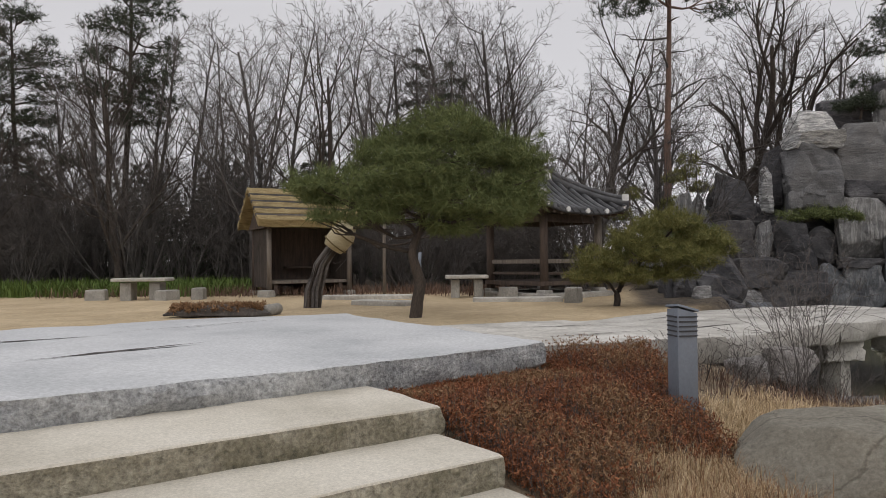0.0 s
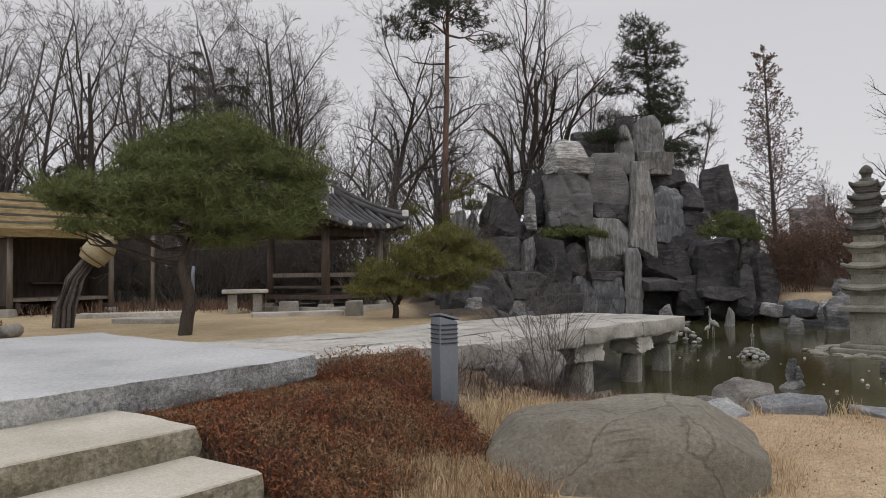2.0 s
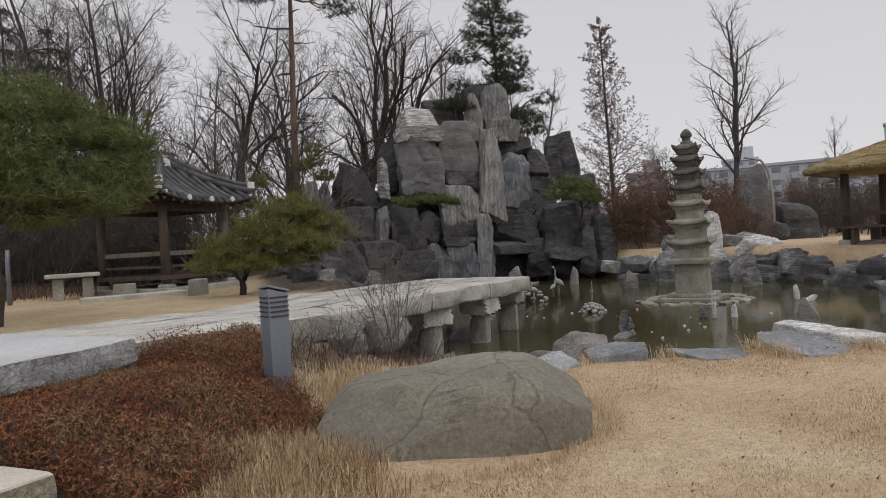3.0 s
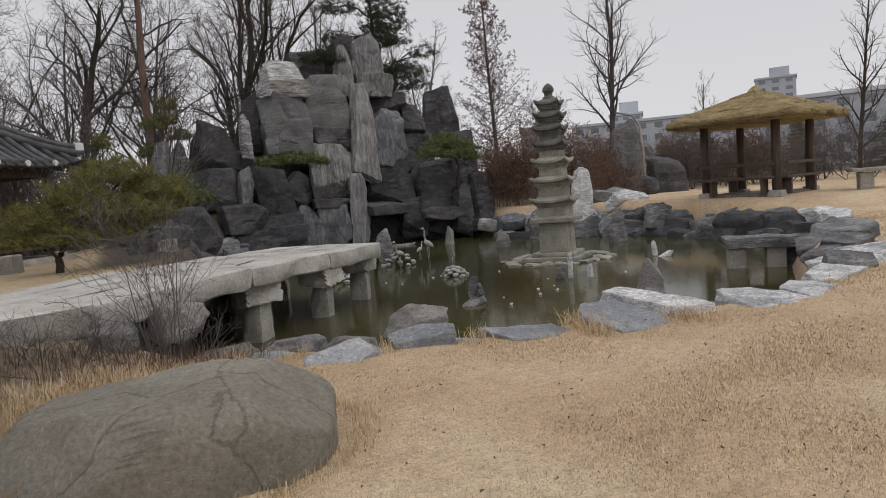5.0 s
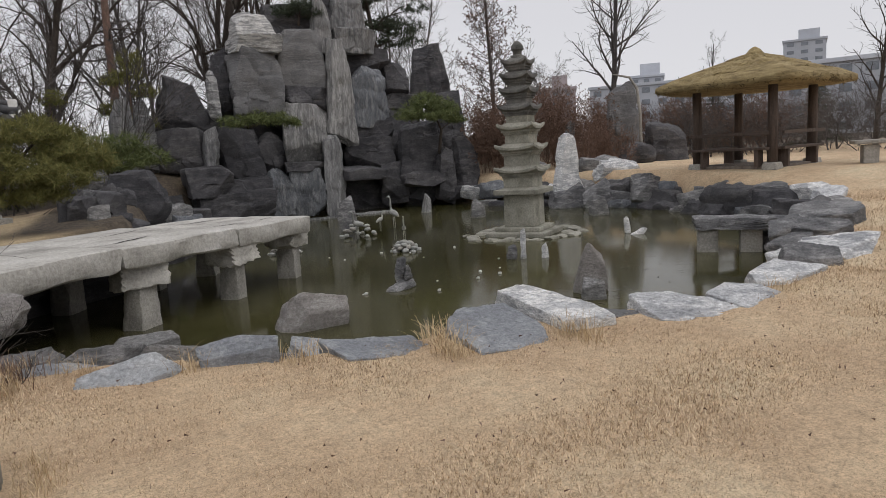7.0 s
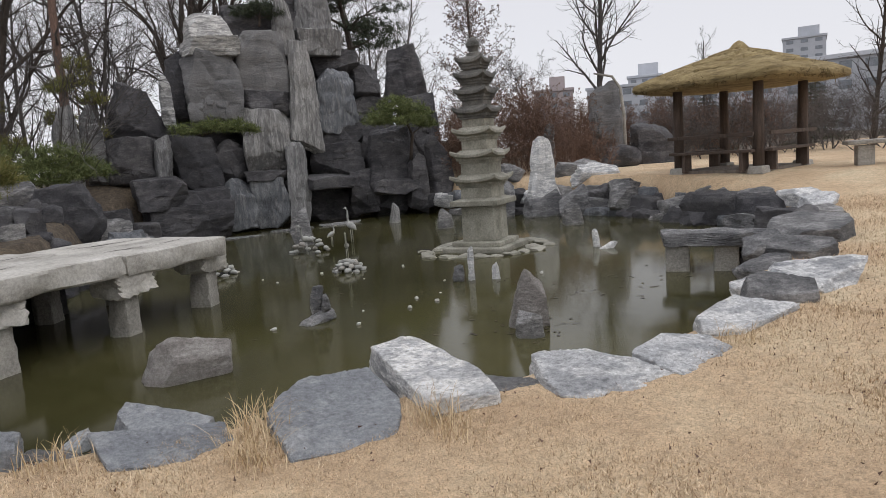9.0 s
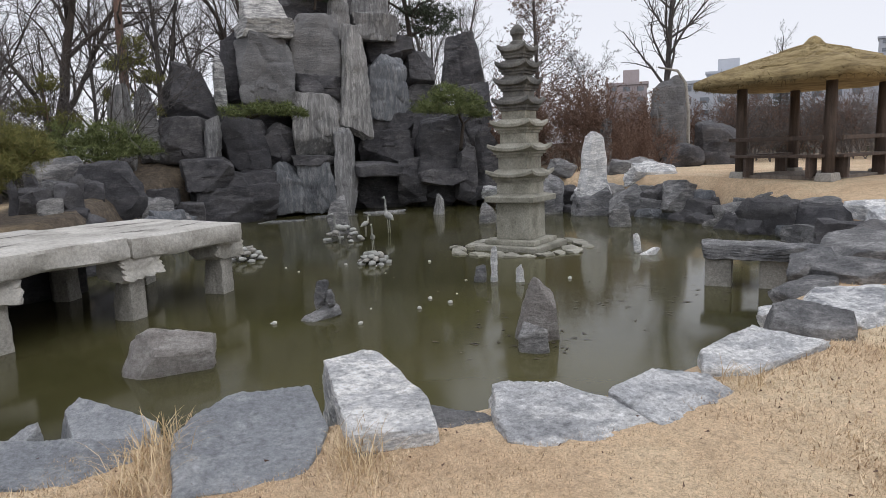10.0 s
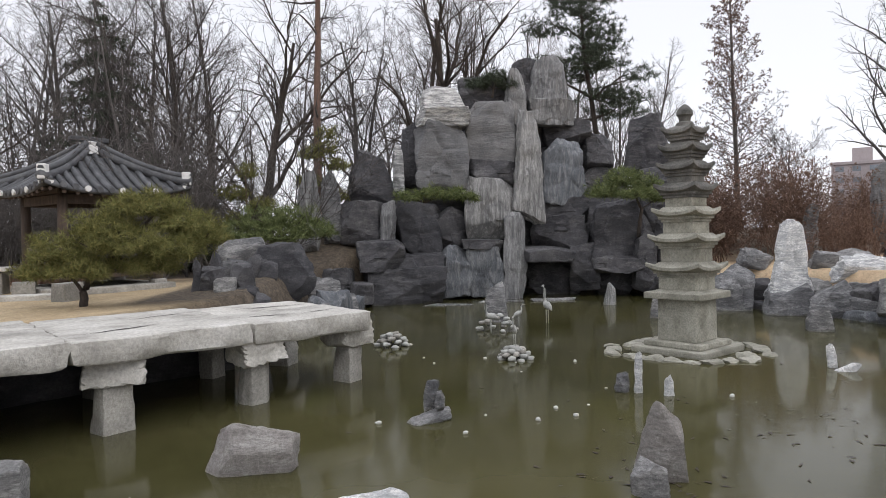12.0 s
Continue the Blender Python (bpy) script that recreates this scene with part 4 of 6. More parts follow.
# ---- trees and shrubs ----
def grow(rng, start, heading, length, radius, level, spec, out):
    """One branch and, from it, its side branches; out collects (points, radii, level)."""
    seg = spec["segments"][level]
    p, h = Vector(start), Vector(heading).normalized()
    pts, rad = [p.copy()], [radius]
    wander, lift = spec["wander"][level], spec["lift"][level]
    tip = max(spec["tip"], radius * 0.25)
    for i in range(seg):
        h = (h + Vector(rng.normal(0, wander, 3)) + Vector((0, 0, lift))).normalized()
        p = p + h * (length / seg)
        pts.append(p.copy())
        rad.append(radius + (tip - radius) * (i + 1) / seg)
    out.append((pts, rad, level))
    if level + 1 >= len(spec["children"]) + 1 or level >= len(spec["children"]):
        return
    lo = spec["bare"][level]
    n = spec["children"][level]
    spin = rng.uniform(0, 6.28)
    for k in range(n):
        t = lo + (1 - lo) * (k + rng.uniform(0.2, 0.8)) / n
        f = t * seg
        i = min(seg - 1, int(f))
        q = pts[i].lerp(pts[i + 1], f - i)
        along = (pts[i + 1] - pts[i]).normalized()
        side = along.orthogonal().normalized()
        spin += 2.4 + rng.uniform(-0.5, 0.5)
        side = (Matrix.Rotation(spin, 3, along) @ side)
        angle = radians(spec["angle"][level] + rng.normal(0, 8))
        d = along * math.cos(angle) + side * math.sin(angle)
        reach = spec["reach"][level] * (1 - spec["taper"][level] * (t - lo) / (1 - lo + 1e-6)) * rng.uniform(0.7, 1.2)
        r0 = rad[i] + (rad[i + 1] - rad[i]) * (f - i)
        grow(rng, q, d, length * reach, max(spec["tip"], r0 * spec["thin"][level]), level + 1, spec, out)


def tree_mesh(branches, sides=(8, 6, 4, 3, 3), keep=lambda level: True):
    verts, faces = [], []
    for pts, rad, level in branches:
        if keep(level):
            add_tube(verts, faces, pts, rad, sides[min(level, len(sides) - 1)], cap=level == 0)
    return verts, faces


BARE = dict(segments=[8, 6, 4, 3, 2], wander=[0.05, 0.13, 0.17, 0.2, 0.2], lift=[0.03, 0.07, 0.06, 0.04, 0.02], children=[13, 7, 6, 4], bare=[0.22, 0.2, 0.15, 0.1],
            angle=[46, 42, 40, 40], reach=[0.5, 0.5, 0.5, 0.55], taper=[0.45, 0.4, 0.35, 0.3], thin=[0.55, 0.58, 0.56, 0.6], tip=0.0045)
FORKED = dict(BARE, children=[8, 8, 6, 4], bare=[0.1, 0.15, 0.15, 0.1], angle=[32, 36, 40, 42], reach=[0.8, 0.55, 0.5, 0.5], wander=[0.1, 0.16, 0.2, 0.2, 0.2])
SLIM = dict(BARE, children=[22, 6, 4], bare=[0.15, 0.2, 0.15], angle=[38, 38, 40], reach=[0.3, 0.45, 0.5], taper=[0.6, 0.4, 0.3], lift=[0.02, 0.08, 0.06, 0.03])
CONE = dict(BARE, children=[80, 10, 4], bare=[0.14, 0.15, 0.1], angle=[60, 46, 45], reach=[0.25, 0.34, 0.4], taper=[0.82, 0.5, 0.3], lift=[0.0, 0.05, 0.03, 0.0], wander=[0.01, 0.08, 0.15, 0.2], thin=[0.28, 0.6, 0.6])
SCRUB = dict(BARE, segments=[4, 4, 3, 2], children=[9, 6, 4], bare=[0.05, 0.1, 0.1], angle=[34, 38, 42], reach=[0.75, 0.5, 0.5], wander=[0.12, 0.15, 0.2, 0.2], lift=[0.05, 0.08, 0.03, 0.0], tip=0.004)


def needle_mesh(rng, centres, per, length, width, up=0.5, spread=1.0):
    """Tufts of needles: each needle a thin blade out of its tuft's middle."""
    c = np.repeat(np.asarray(centres, float), per, axis=0)
    n = len(c)
    d = rng.normal(0, spread, (n, 3))
    d[:, 2] += up
    d /= np.linalg.norm(d, axis=1)[:, None]
    s = np.cross(d, rng.normal(0, 1, (n, 3)))
    s /= np.linalg.norm(s, axis=1)[:, None]
    ln = length * rng.uniform(0.6, 1.25, n)[:, None]
    c = c + d * ln * rng.uniform(-0.15, 0.3, (n, 1))
    v = np.empty((n * 3, 3))
    v[0::3], v[1::3], v[2::3] = c - s * width / 2, c + s * width / 2, c + d * ln
    return v, np.arange(n * 3).reshape(-1, 3)


def pad_points(rng, pads, density):
    """Chance points in flattened cushions (x, y, z, rx, ry, rz), denser at the upper skin, with uneven rims."""
    out = []
    for x, y, z, rx, ry, rz in pads:
        n = int(density * rx * ry * 3.2)
        d = rng.normal(0, 1, (n, 3))
        d /= np.linalg.norm(d, axis=1)[:, None]
        r = rng.uniform(0.35, 1, n) ** 0.5
        lump = 0.8 + 0.6 * np.array([noise.noise(Vector((q[0] * 1.8 + x, q[1] * 1.8 + y, q[2] * 1.8 + z))) for q in d])
        p = d * (r * lump)[:, None]
        p[:, 2] = np.where(p[:, 2] < 0, p[:, 2] * 0.45, p[:, 2])
        out.append(p * np.array([rx, ry, rz]) + np.array([x, y, z]))
    return np.concatenate(out)


def limb_to(rng, a, b, r0, r1, bend=0.12, n=6):
    a, b = Vector(a), Vector(b)
    L = (b - a).length
    off = Vector(rng.normal(0, bend, 3)) * L
    pts = []
    for i in range(n + 1):
        t = i / n
        pts.append(a.lerp(b, t) + off * math.sin(math.pi * t) + Vector(rng.normal(0, 0.015, 3)) * L * (0 < i < n))
    return pts, [r0 + (r1 - r0) * i / n for i in range(n + 1)], 1


def pine(name, label, group, trunk, r, pads, density, per, length, width, leaf_mat, bark, at, limbs=True, seed=1, extra=()):
    """A pine: a bent trunk through the given points, limbs to each cushion of needles."""
    rng = np.random.default_rng(seed)
    root = thing(name, label, "tree" if "tree" in name else "shrub", group, at=at)
    n = len(trunk)
    pts = [Vector(p) for p in trunk]
    fine, rad = [], []
    for i in range(n - 1):
        for k in range(5):
            t = k / 5
            fine.append(pts[i].lerp(pts[i + 1], t) + Vector(rng.normal(0, 0.012, 3)))
            rad.append(r * (1 - 0.75 * (i + t) / (n - 1)))
    fine.append(pts[-1])
    rad.append(r * 0.25)
    part("trunk", tube(fine, rad, 10), bark, root, smooth=True)
    if limbs:
        branches = []
        for pad in pads:
            goal = Vector(pad[:3])
            k = min(range(len(fine)), key=lambda i: (fine[i] - goal).length + 0.9 * max(0, fine[i].z - goal.z + 0.1))
            branches.append(limb_to(rng, fine[k], goal, min(rad[k] * 0.7, r * 0.45), 0.012))
            for _ in range(4):
                e = goal + Vector((rng.uniform(-0.7, 0.7) * pad[3], rng.uniform(-0.7, 0.7) * pad[4], rng.uniform(-0.1, 0.3) * pad[5]))
                b = branches[-1 - _][0][3]
                branches.append(limb_to(rng, b, e, r * 0.16, 0.008))
        v, f = tree_mesh(branches, (6, 6))
        tagged(part("branchwork", (v, f), bark, root, smooth=True), kind="stuff")
    tufts = pad_points(rng, pads, density)
    part("crown", needle_mesh(rng, tufts, per, length, width), leaf_mat, root, "dense cushions of long needles")
    return root


def bare_tree(name, label, spec, height, radius, seed, group, bark=None, at=None, heads=1, leaves=None):
    rng = np.random.default_rng(seed)
    root = thing(name, label, "tree", group, at=at)
    out = []
    for k in range(heads):
        lean = Vector((rng.normal(0, 0.12 * (heads > 1) + 0.03), rng.normal(0, 0.12 * (heads > 1) + 0.03), 1))
        grow(rng, (rng.normal(0, 0.15) * (heads > 1), rng.normal(0, 0.15) * (heads > 1), -0.2), lean, height * rng.uniform(0.85, 1.05), radius, 0, spec, out)
    part("trunk", tree_mesh(out, keep=lambda level: level == 0), bark or BARK, root, smooth=True)
    tagged(part("bare_crown", tree_mesh(out, (8, 5, 4, 3, 3), keep=lambda level: level > 0), bark or BARK, root, "bare spreading branches and fine twigs"), kind="stuff")
    if leaves:
        tips = [p[-1][:] for p, _, lv in out if lv >= 2]
        part("foliage", needle_mesh(rng, tips, 4, 0.09, 0.05, 0.0), leaves, root, "few withered brown leaves")
    return root


# woodland behind the court: a few kinds of bare tree, repeated
kinds = [
    bare_tree("bare_tree", "tall leafless broadleaf tree in the woodland", BARE, 11.5, 0.16, 11, "woodland trees", at=pose(-9.5, 27.0, 0.2)),
    bare_tree("bare_tree", "leafless forked tree with dark spreading limbs", FORKED, 8.5, 0.17, 12, "woodland trees", BARK_BLACK, at=pose(-13.6, 24.5, 0.2)),
    bare_tree("bare_tree", "slim leafless tree with upright twigs", SLIM, 12.0, 0.11, 13, "woodland trees", at=pose(-5.8, 31.0, 0.2)),
    bare_tree("bare_tree", "pale leafless tree with a dense twiggy crown", BARE, 10.0, 0.13, 14, "woodland trees", BARK_PALE, at=pose(-2.5, 33.0, 0.2)),
    bare_tree("bare_tree", "leafless tree with several slender stems", SLIM, 9.5, 0.09, 15, "woodland trees", at=pose(0.8, 30.0, 0.2), heads=3),
]
rng = np.random.default_rng(77)
spots = [(-20, 25.5, 1), (-17.5, 29, 0), (-15, 33, 2), (-11.5, 31.5, 4), (-12.5, 37, 0), (-19.5, 34, 3), (-23, 29, 2), (-24, 36, 0), (-29, 33, 4), (-33, 38, 0), (-28, 42, 2),
         (-17, 41, 2), (-6.5, 38, 2), (1.5, 35.5, 2), (9.8, 40, 3), (14.2, 38, 3), (17.5, 37, 4), (6.3, 45, 2), (-3.8, 44, 3), (-10, 44, 4), (0.6, 46, 0),
         (-9.5, 50, 2), (12, 47, 0), (18, 44, 2), (-21, 47, 3), (-37, 46, 2), (22.5, 41, 3), (-3.5, 28.2, 4), (24.2, 36.5, 4), (25, 47, 0), (30, 44, 3), (-7.2, 28.5, 1), (1.2, 33, 1), (14.8, 34.5, 1), (-27, 31, 1), (-4.6, 36.6, 0), (-10.2, 33, 2), (9.2, 37.5, 0), (-14.5, 27.2, 4)]
for x, y, k in spots:
    m = pose(x, y, 0.1, rng.normal(0, 2), rng.normal(0, 2), rng.uniform(0, 360)) @ Matrix.Scale(rng.uniform(1.08, 1.34), 4)
    t = copy_thing(kinds[k], m)
    t.scale = [m.to_scale().x] * 3
for x, y, k in ((0.4, 37.5, 0), (-1.3, 39.0, 3), (2.1, 38.8, 2), (-2.6, 37.0, 0)):
    m = pose(x, y, 0.1, 0, 0, 50 * k + 20 * x) @ Matrix.Scale(1.42, 4)
    copy_thing(kinds[k], m).scale = (1.42, 1.42, 1.42)
bare_tree("bare_tree", "broad dark leafless tree behind the rock cliff", dict(FORKED, thin=[0.66, 0.62, 0.56, 0.6]), 10.5, 0.33, 31, "woodland trees", BARK_BLACK, at=pose(11.6, 31.5, 0.8))
bare_tree("bare_tree", "leafless tree with a crooked dark trunk", dict(FORKED, thin=[0.66, 0.62, 0.56, 0.6]), 10.0, 0.24, 37, "woodland trees", BARK_BLACK, at=pose(4.9, 31.0, 0.8))
bare_tree("bare_tree", "slender conical leafless tree with withered brown leaves", CONE, 14.0, 0.15, 32, "trees behind the pond", at=pose(28.1, 32.8, 0.3), leaves=RUST_LEAF)
bare_tree("bare_tree", "upright leafless tree with ascending fine branches", dict(SLIM, reach=[0.34, 0.45, 0.5], children=[26, 7, 5], bare=[0.28, 0.15, 0.1]), 12.6, 0.17, 33, "trees behind the pond", at=pose(29.6, 25.4, 0.4))
bare_tree("bare_tree", "thin leafless tree on the lawn beyond the pavilion", SLIM, 9.5, 0.12, 34, "trees behind the pond", BARK_BLACK, at=pose(37.5, 16.6, 0.4))
bare_tree("bare_tree", "small leafless tree with low arching branches", FORKED, 5.0, 0.09, 35, "trees behind the pond", at=pose(27.2, 27.0, 0.4))
bare_tree("bare_tree", "small leafless tree beyond the thatched pavilion", SLIM, 6.0, 0.08, 36, "trees behind the pond", at=pose(36.0, 24.0, 0.4))

# woodland undergrowth
scrub = []
for k in range(3):
    r2 = np.random.default_rng(60 + k)
    root = thing("bare_shrub", "tangled leafless brown undergrowth shrub", "shrub", "woodland undergrowth", at=pose(-7 + 4 * k, 25.5, 0.3))
    for s in range(9):
        out = []
        grow(r2, (r2.normal(0, 0.5), r2.normal(0, 0.5), -0.1), (r2.normal(0, 0.22), r2.normal(0, 0.22), 1), r2.uniform(1.6, 3.4), 0.022, 0, SCRUB, out)
        part("stem", tree_mesh(out, (5, 4, 3, 3)), BARK, root)
    scrub.append(root)
for i in range(54):
    x, y = rng.uniform(-34, 5.5), rng.uniform(24.2, 33)
    m = pose(x, y, 0.3, 0, 0, rng.uniform(0, 360))
    t = copy_thing(scrub[i % 3], m)
    s = rng.uniform(0.8, 1.7)
    t.scale = (s * 1.1, s * 1.1, s)
for i, (x, y) in enumerate(((30, 21), (32, 18.5), (34.5, 17), (36, 20), (33, 14), (36, 12), (40, 15), (39, 10), (31, 24), (35, 23), (41, 18), (28, 27), (44, 13), (43, 9))):
    t = copy_thing(scrub[i % 3], pose(x, y, 0.4, 0, 0, i * 77))
    t.scale = (1.2, 1.2, 0.75)

# dark conifers deep in the wood
def conifer(name, label, height, width, seed, at, leaf_mat, tiers=16, droop=0.25):
    r2 = np.random.default_rng(seed)
    root = thing(name, label, "tree", "woodland conifers", at=at)
    part("trunk", tube([(0, 0, -0.2), (0.05, 0, height * 0.5), (0, 0.03, height)], [height * 0.014, height * 0.009, 0.02], 7), BARK_BLACK, root, smooth=True)
    cs, vs, fs = [], [], []
    for i in range(tiers):
        t = (i + 0.5) / tiers
        z = height * (0.1 + 0.9 * t)
        reach = width / 2 * (1 - t) ** 0.75 + 0.12
        for k in range(7):
            a = r2.uniform(0, 6.28)
            L = reach * r2.uniform(0.65, 1.15)
            tip = Vector((math.cos(a) * L, math.sin(a) * L, z - droop * L + r2.normal(0, 0.1)))
            add_tube(vs, fs, [(0, 0, z), tuple(tip * 0.5 + Vector((0, 0, z * 0.5 + 0.06 * L))), tuple(tip)], [0.035, 0.02, 0.008], 4)
            for j in range(max(3, int(L * 9))):
                u = r2.uniform(0.2, 1)
                w = (1.1 - u) * 0.35 * L + 0.06
                cs.append((tip.x * u + r2.normal(0, w * 0.5), tip.y * u + r2.normal(0, w * 0.5), z + (tip.z - z) * u + r2.normal(0, 0.05)))
    tagged(part("branchwork", (vs, fs), BARK_BLACK, root), kind="stuff")
    part("crown", needle_mesh(r2, cs, 9, 0.26, 0.035, 0.0), leaf_mat, root, "drooping dark needled boughs")
    return root


cedar = conifer("conifer_tree", "tall dark drooping conifer among bare trees", 14.6, 10.5, 71, pose(-4.1, 40.2, 0.1), NEEDLE_DARK, 13, 0.34)
dark_fir = conifer("conifer_tree", "dark narrow conifer in the woodland", 8.5, 4.2, 72, pose(-8.8, 36.0, 0.1), NEEDLE_DARK, 16, 0.15)
t = copy_thing(cedar, pose(-1.6, 33.5, 0.1, 0, 0, 130)); t.scale = (0.8, 0.8, 0.8)
for x, y, s in ((44, 18, 0.4), (37.5, 25, 0.42), (42, 22, 0.4), (48, 13, 0.42), (46, 24, 0.5)):
    t = copy_thing(dark_fir, pose(x, y, 0.3, 0, 0, x * 40))
    t.scale = (s * 1.7, s * 1.7, s)
for i in range(56):
    x, y = -46 + i * 1.02 + rng.normal(0, 0.8), rng.uniform(40, 54)
    if x > 1.5:
        continue
    t = copy_thing(dark_fir, pose(x, y, 0.0, 0, 0, rng.uniform(0, 360)))
    s = rng.uniform(0.65, 1.0) * (1.1 if x < -2 else 0.62)
    t.scale = (s * 1.35, s * 1.35, s)
for x, y, s in ((2.7, 28.5, 0.55), (1.1, 29.7, 0.6), (-22, 31, 0.8), (-19, 37, 0.85), (-26, 34, 0.9), (-14, 35, 0.7), (-31, 36, 0.9), (-11, 40, 0.7),):
    t = copy_thing(dark_fir, pose(x, y, 0.0, 0, 0, x * 50))
    t.scale = (s * 1.3, s * 1.3, s)


def tall_pine(label, height, first, width, seed, at, lean=(0, 0), bark=None, count=16, flat=0.55):
    """A tall pine with a bare trunk and layered needle clouds from height first upwards."""
    r2 = np.random.default_rng(seed)
    trunk = [(0, 0, -0.2), (lean[0] * 0.3, lean[1] * 0.3, height * 0.33), (lean[0] * 0.8, lean[1] * 0.8, height * 0.66), (lean[0], lean[1], height * 0.97)]
    pads = []
    for i in range(count):
        t = (i + 0.5) / count
        z = first + (height - first) * t
        a = i * 2.4 + r2.uniform(-0.4, 0.4)
        reach = width / 2 * (0.9 - 0.45 * t) * r2.uniform(0.25, 1.05)
        r = width * r2.uniform(0.12, 0.26) * (1.1 - 0.3 * t)
        pads.append((lean[0] * z / height + math.cos(a) * reach, lean[1] * z / height + math.sin(a) * reach, z, r, r, r * flat))
    return pine("pine_tree", label, "tall pines", trunk, height * 0.0125, pads, 26, 12, 0.22, 0.028, NEEDLE_DARK, bark or BARK_BLACK, at, seed=seed)


tall_pine("tall dark pine rising behind the rock cliff", 14.2, 6.8, 6.4, 81, pose(20.9, 32.0, 0.3), (-1.4, 0), count=26)
red_pine = tall_pine("tall pine with a reddish bare trunk", 15.0, 10.8, 6.6, 82, pose(7.4, 28.0, 0.9), (0.3, 0), BARK_RED, 14)
tall_pine("tall pine with ragged dark needle clouds", 14.5, 7.4, 6.5, 83, pose(-16.0, 28.7, 0.2), (0.5, 0), count=20)
tall_pine("tall pine deep in the woodland", 13.5, 6.0, 6.0, 84, pose(-22.0, 30.5, 0.2), (-0.5, 0), count=20)
for k in range(11):
    r2 = np.random.default_rng(860 + k)
    z, a = 4.0 + 0.62 * k, 2.4 * k
    far = r2.uniform(0.9, 2.3)
    pts, radii, _ = limb_to(r2, (0.3 * z / 15, 0, z), (math.cos(a) * far, math.sin(a) * far, z + r2.uniform(-0.2, 0.9)), 0.05, 0.01, 0.08, 7)
    part("dead_limb", tube(pts, radii, 5), BARK, red_pine)

# trained garden pines
pine("pine_tree", "broad low garden pine with a dome of green needles", "garden pines",
     [(0, 0, -0.2), (0.12, 0, 0.7), (-0.05, 0, 1.3), (0.25, 0.1, 2.1), (0.35, 0.1, 3.2)], 0.13,
     [(0.7, 0, 3.55, 1.35, 1.1, 0.7), (-0.45, 0.2, 3.2, 1.0, 1.0, 0.65), (1.75, 0.1, 3.1, 1.0, 1.0, 0.5), (-1.25, 0, 2.6, 0.95, 0.9, 0.5), (0.3, -0.6, 2.75, 1.2, 0.8, 0.7), (1.85, 0, 2.45, 0.75, 0.8, 0.45), (-0.4, -0.2, 2.3, 1.1, 0.9, 0.6),
      (1.0, -0.3, 2.15, 1.2, 0.9, 0.55), (-1.75, 0.1, 2.35, 0.6, 0.6, 0.38), (0.2, 0.7, 2.6, 1.3, 0.8, 0.7), (2.15, 0.1, 2.75, 0.62, 0.6, 0.34), (-2.0, 0, 2.55, 0.7, 0.7, 0.38), (2.1, 0, 2.2, 0.6, 0.6, 0.34), (1.7, -0.1, 1.95, 0.75, 0.7, 0.4), (-0.75, -0.35, 1.95, 0.7, 0.6, 0.35), (0.75, 0, 1.75, 0.8, 0.7, 0.35), (-1.65, -0.3, 1.95, 0.42, 0.4, 0.22)],
     170, 14, 0.17, 0.012, NEEDLE, BARK_BLACK, pose(-1.2, 12.8, 0.34), seed=91)
pine("pine_tree", "low wide garden pine with yellowish needles", "garden pines",
     [(0, 0, -0.2), (0.02, 0, 0.35), (0.2, 0.05, 0.8), (0.8, 0.1, 1.3), (1.3, 0.1, 1.8)], 0.09,
     [(1.2, 0, 1.95, 0.85, 0.8, 0.42), (0.5, 0, 1.55, 0.85, 0.8, 0.45), (1.85, 0.1, 1.6, 0.75, 0.8, 0.42), (-0.3, 0, 1.1, 0.8, 0.8, 0.42), (0.9, -0.4, 1.25, 1.0, 0.7, 0.45), (-0.65, -0.1, 0.75, 0.6, 0.6, 0.32), (1.7, -0.2, 1.1, 0.8, 0.7, 0.4), (2.3, 0, 1.35, 0.55, 0.6, 0.3), (0.2, -0.3, 0.75, 0.8, 0.6, 0.3), (1.2, 0, 0.8, 0.8, 0.7, 0.3)],
     190, 14, 0.15, 0.012, NEEDLE_WARM, BARK_BLACK, pose(3.15, 15.7, 0.3), seed=92)
pine("pine_shrub", "spreading green pine shrub above the bank rocks", "garden pines", [(0, 0, -0.3), (0.1, 0, 0.3), (0.3, 0, 0.7)], 0.06,
     [(-1.2, 0, 0.55, 0.8, 0.7, 0.4), (-0.4, 0, 0.9, 0.9, 0.8, 0.5), (0.5, 0, 0.95, 0.9, 0.8, 0.5), (1.2, 0, 0.6, 0.7, 0.7, 0.4), (0.1, -0.4, 0.5, 1.2, 0.6, 0.4)], 150, 12, 0.15, 0.018, NEEDLE, BARK_BLACK, pose(6.3, 22.0, 1.15), seed=93)
pine("pine_shrub", "young yellow-green pine sapling", "garden pines", [(0, 0, -0.3), (0.05, 0, 1.4), (0.0, 0, 3.2)], 0.05,
     [(0.1, 0, 3.3, 0.5, 0.5, 0.45), (-0.4, 0, 2.6, 0.6, 0.6, 0.4), (0.5, 0, 2.2, 0.6, 0.6, 0.4), (-0.5, 0, 1.6, 0.65, 0.6, 0.4), (0.4, 0, 1.1, 0.65, 0.6, 0.4), (0.1, 0, 2.8, 0.5, 0.5, 0.4)], 100, 12, 0.18, 0.02, NEEDLE_WARM, BARK_RED, pose(7.7, 26.2, 1.9), seed=94)
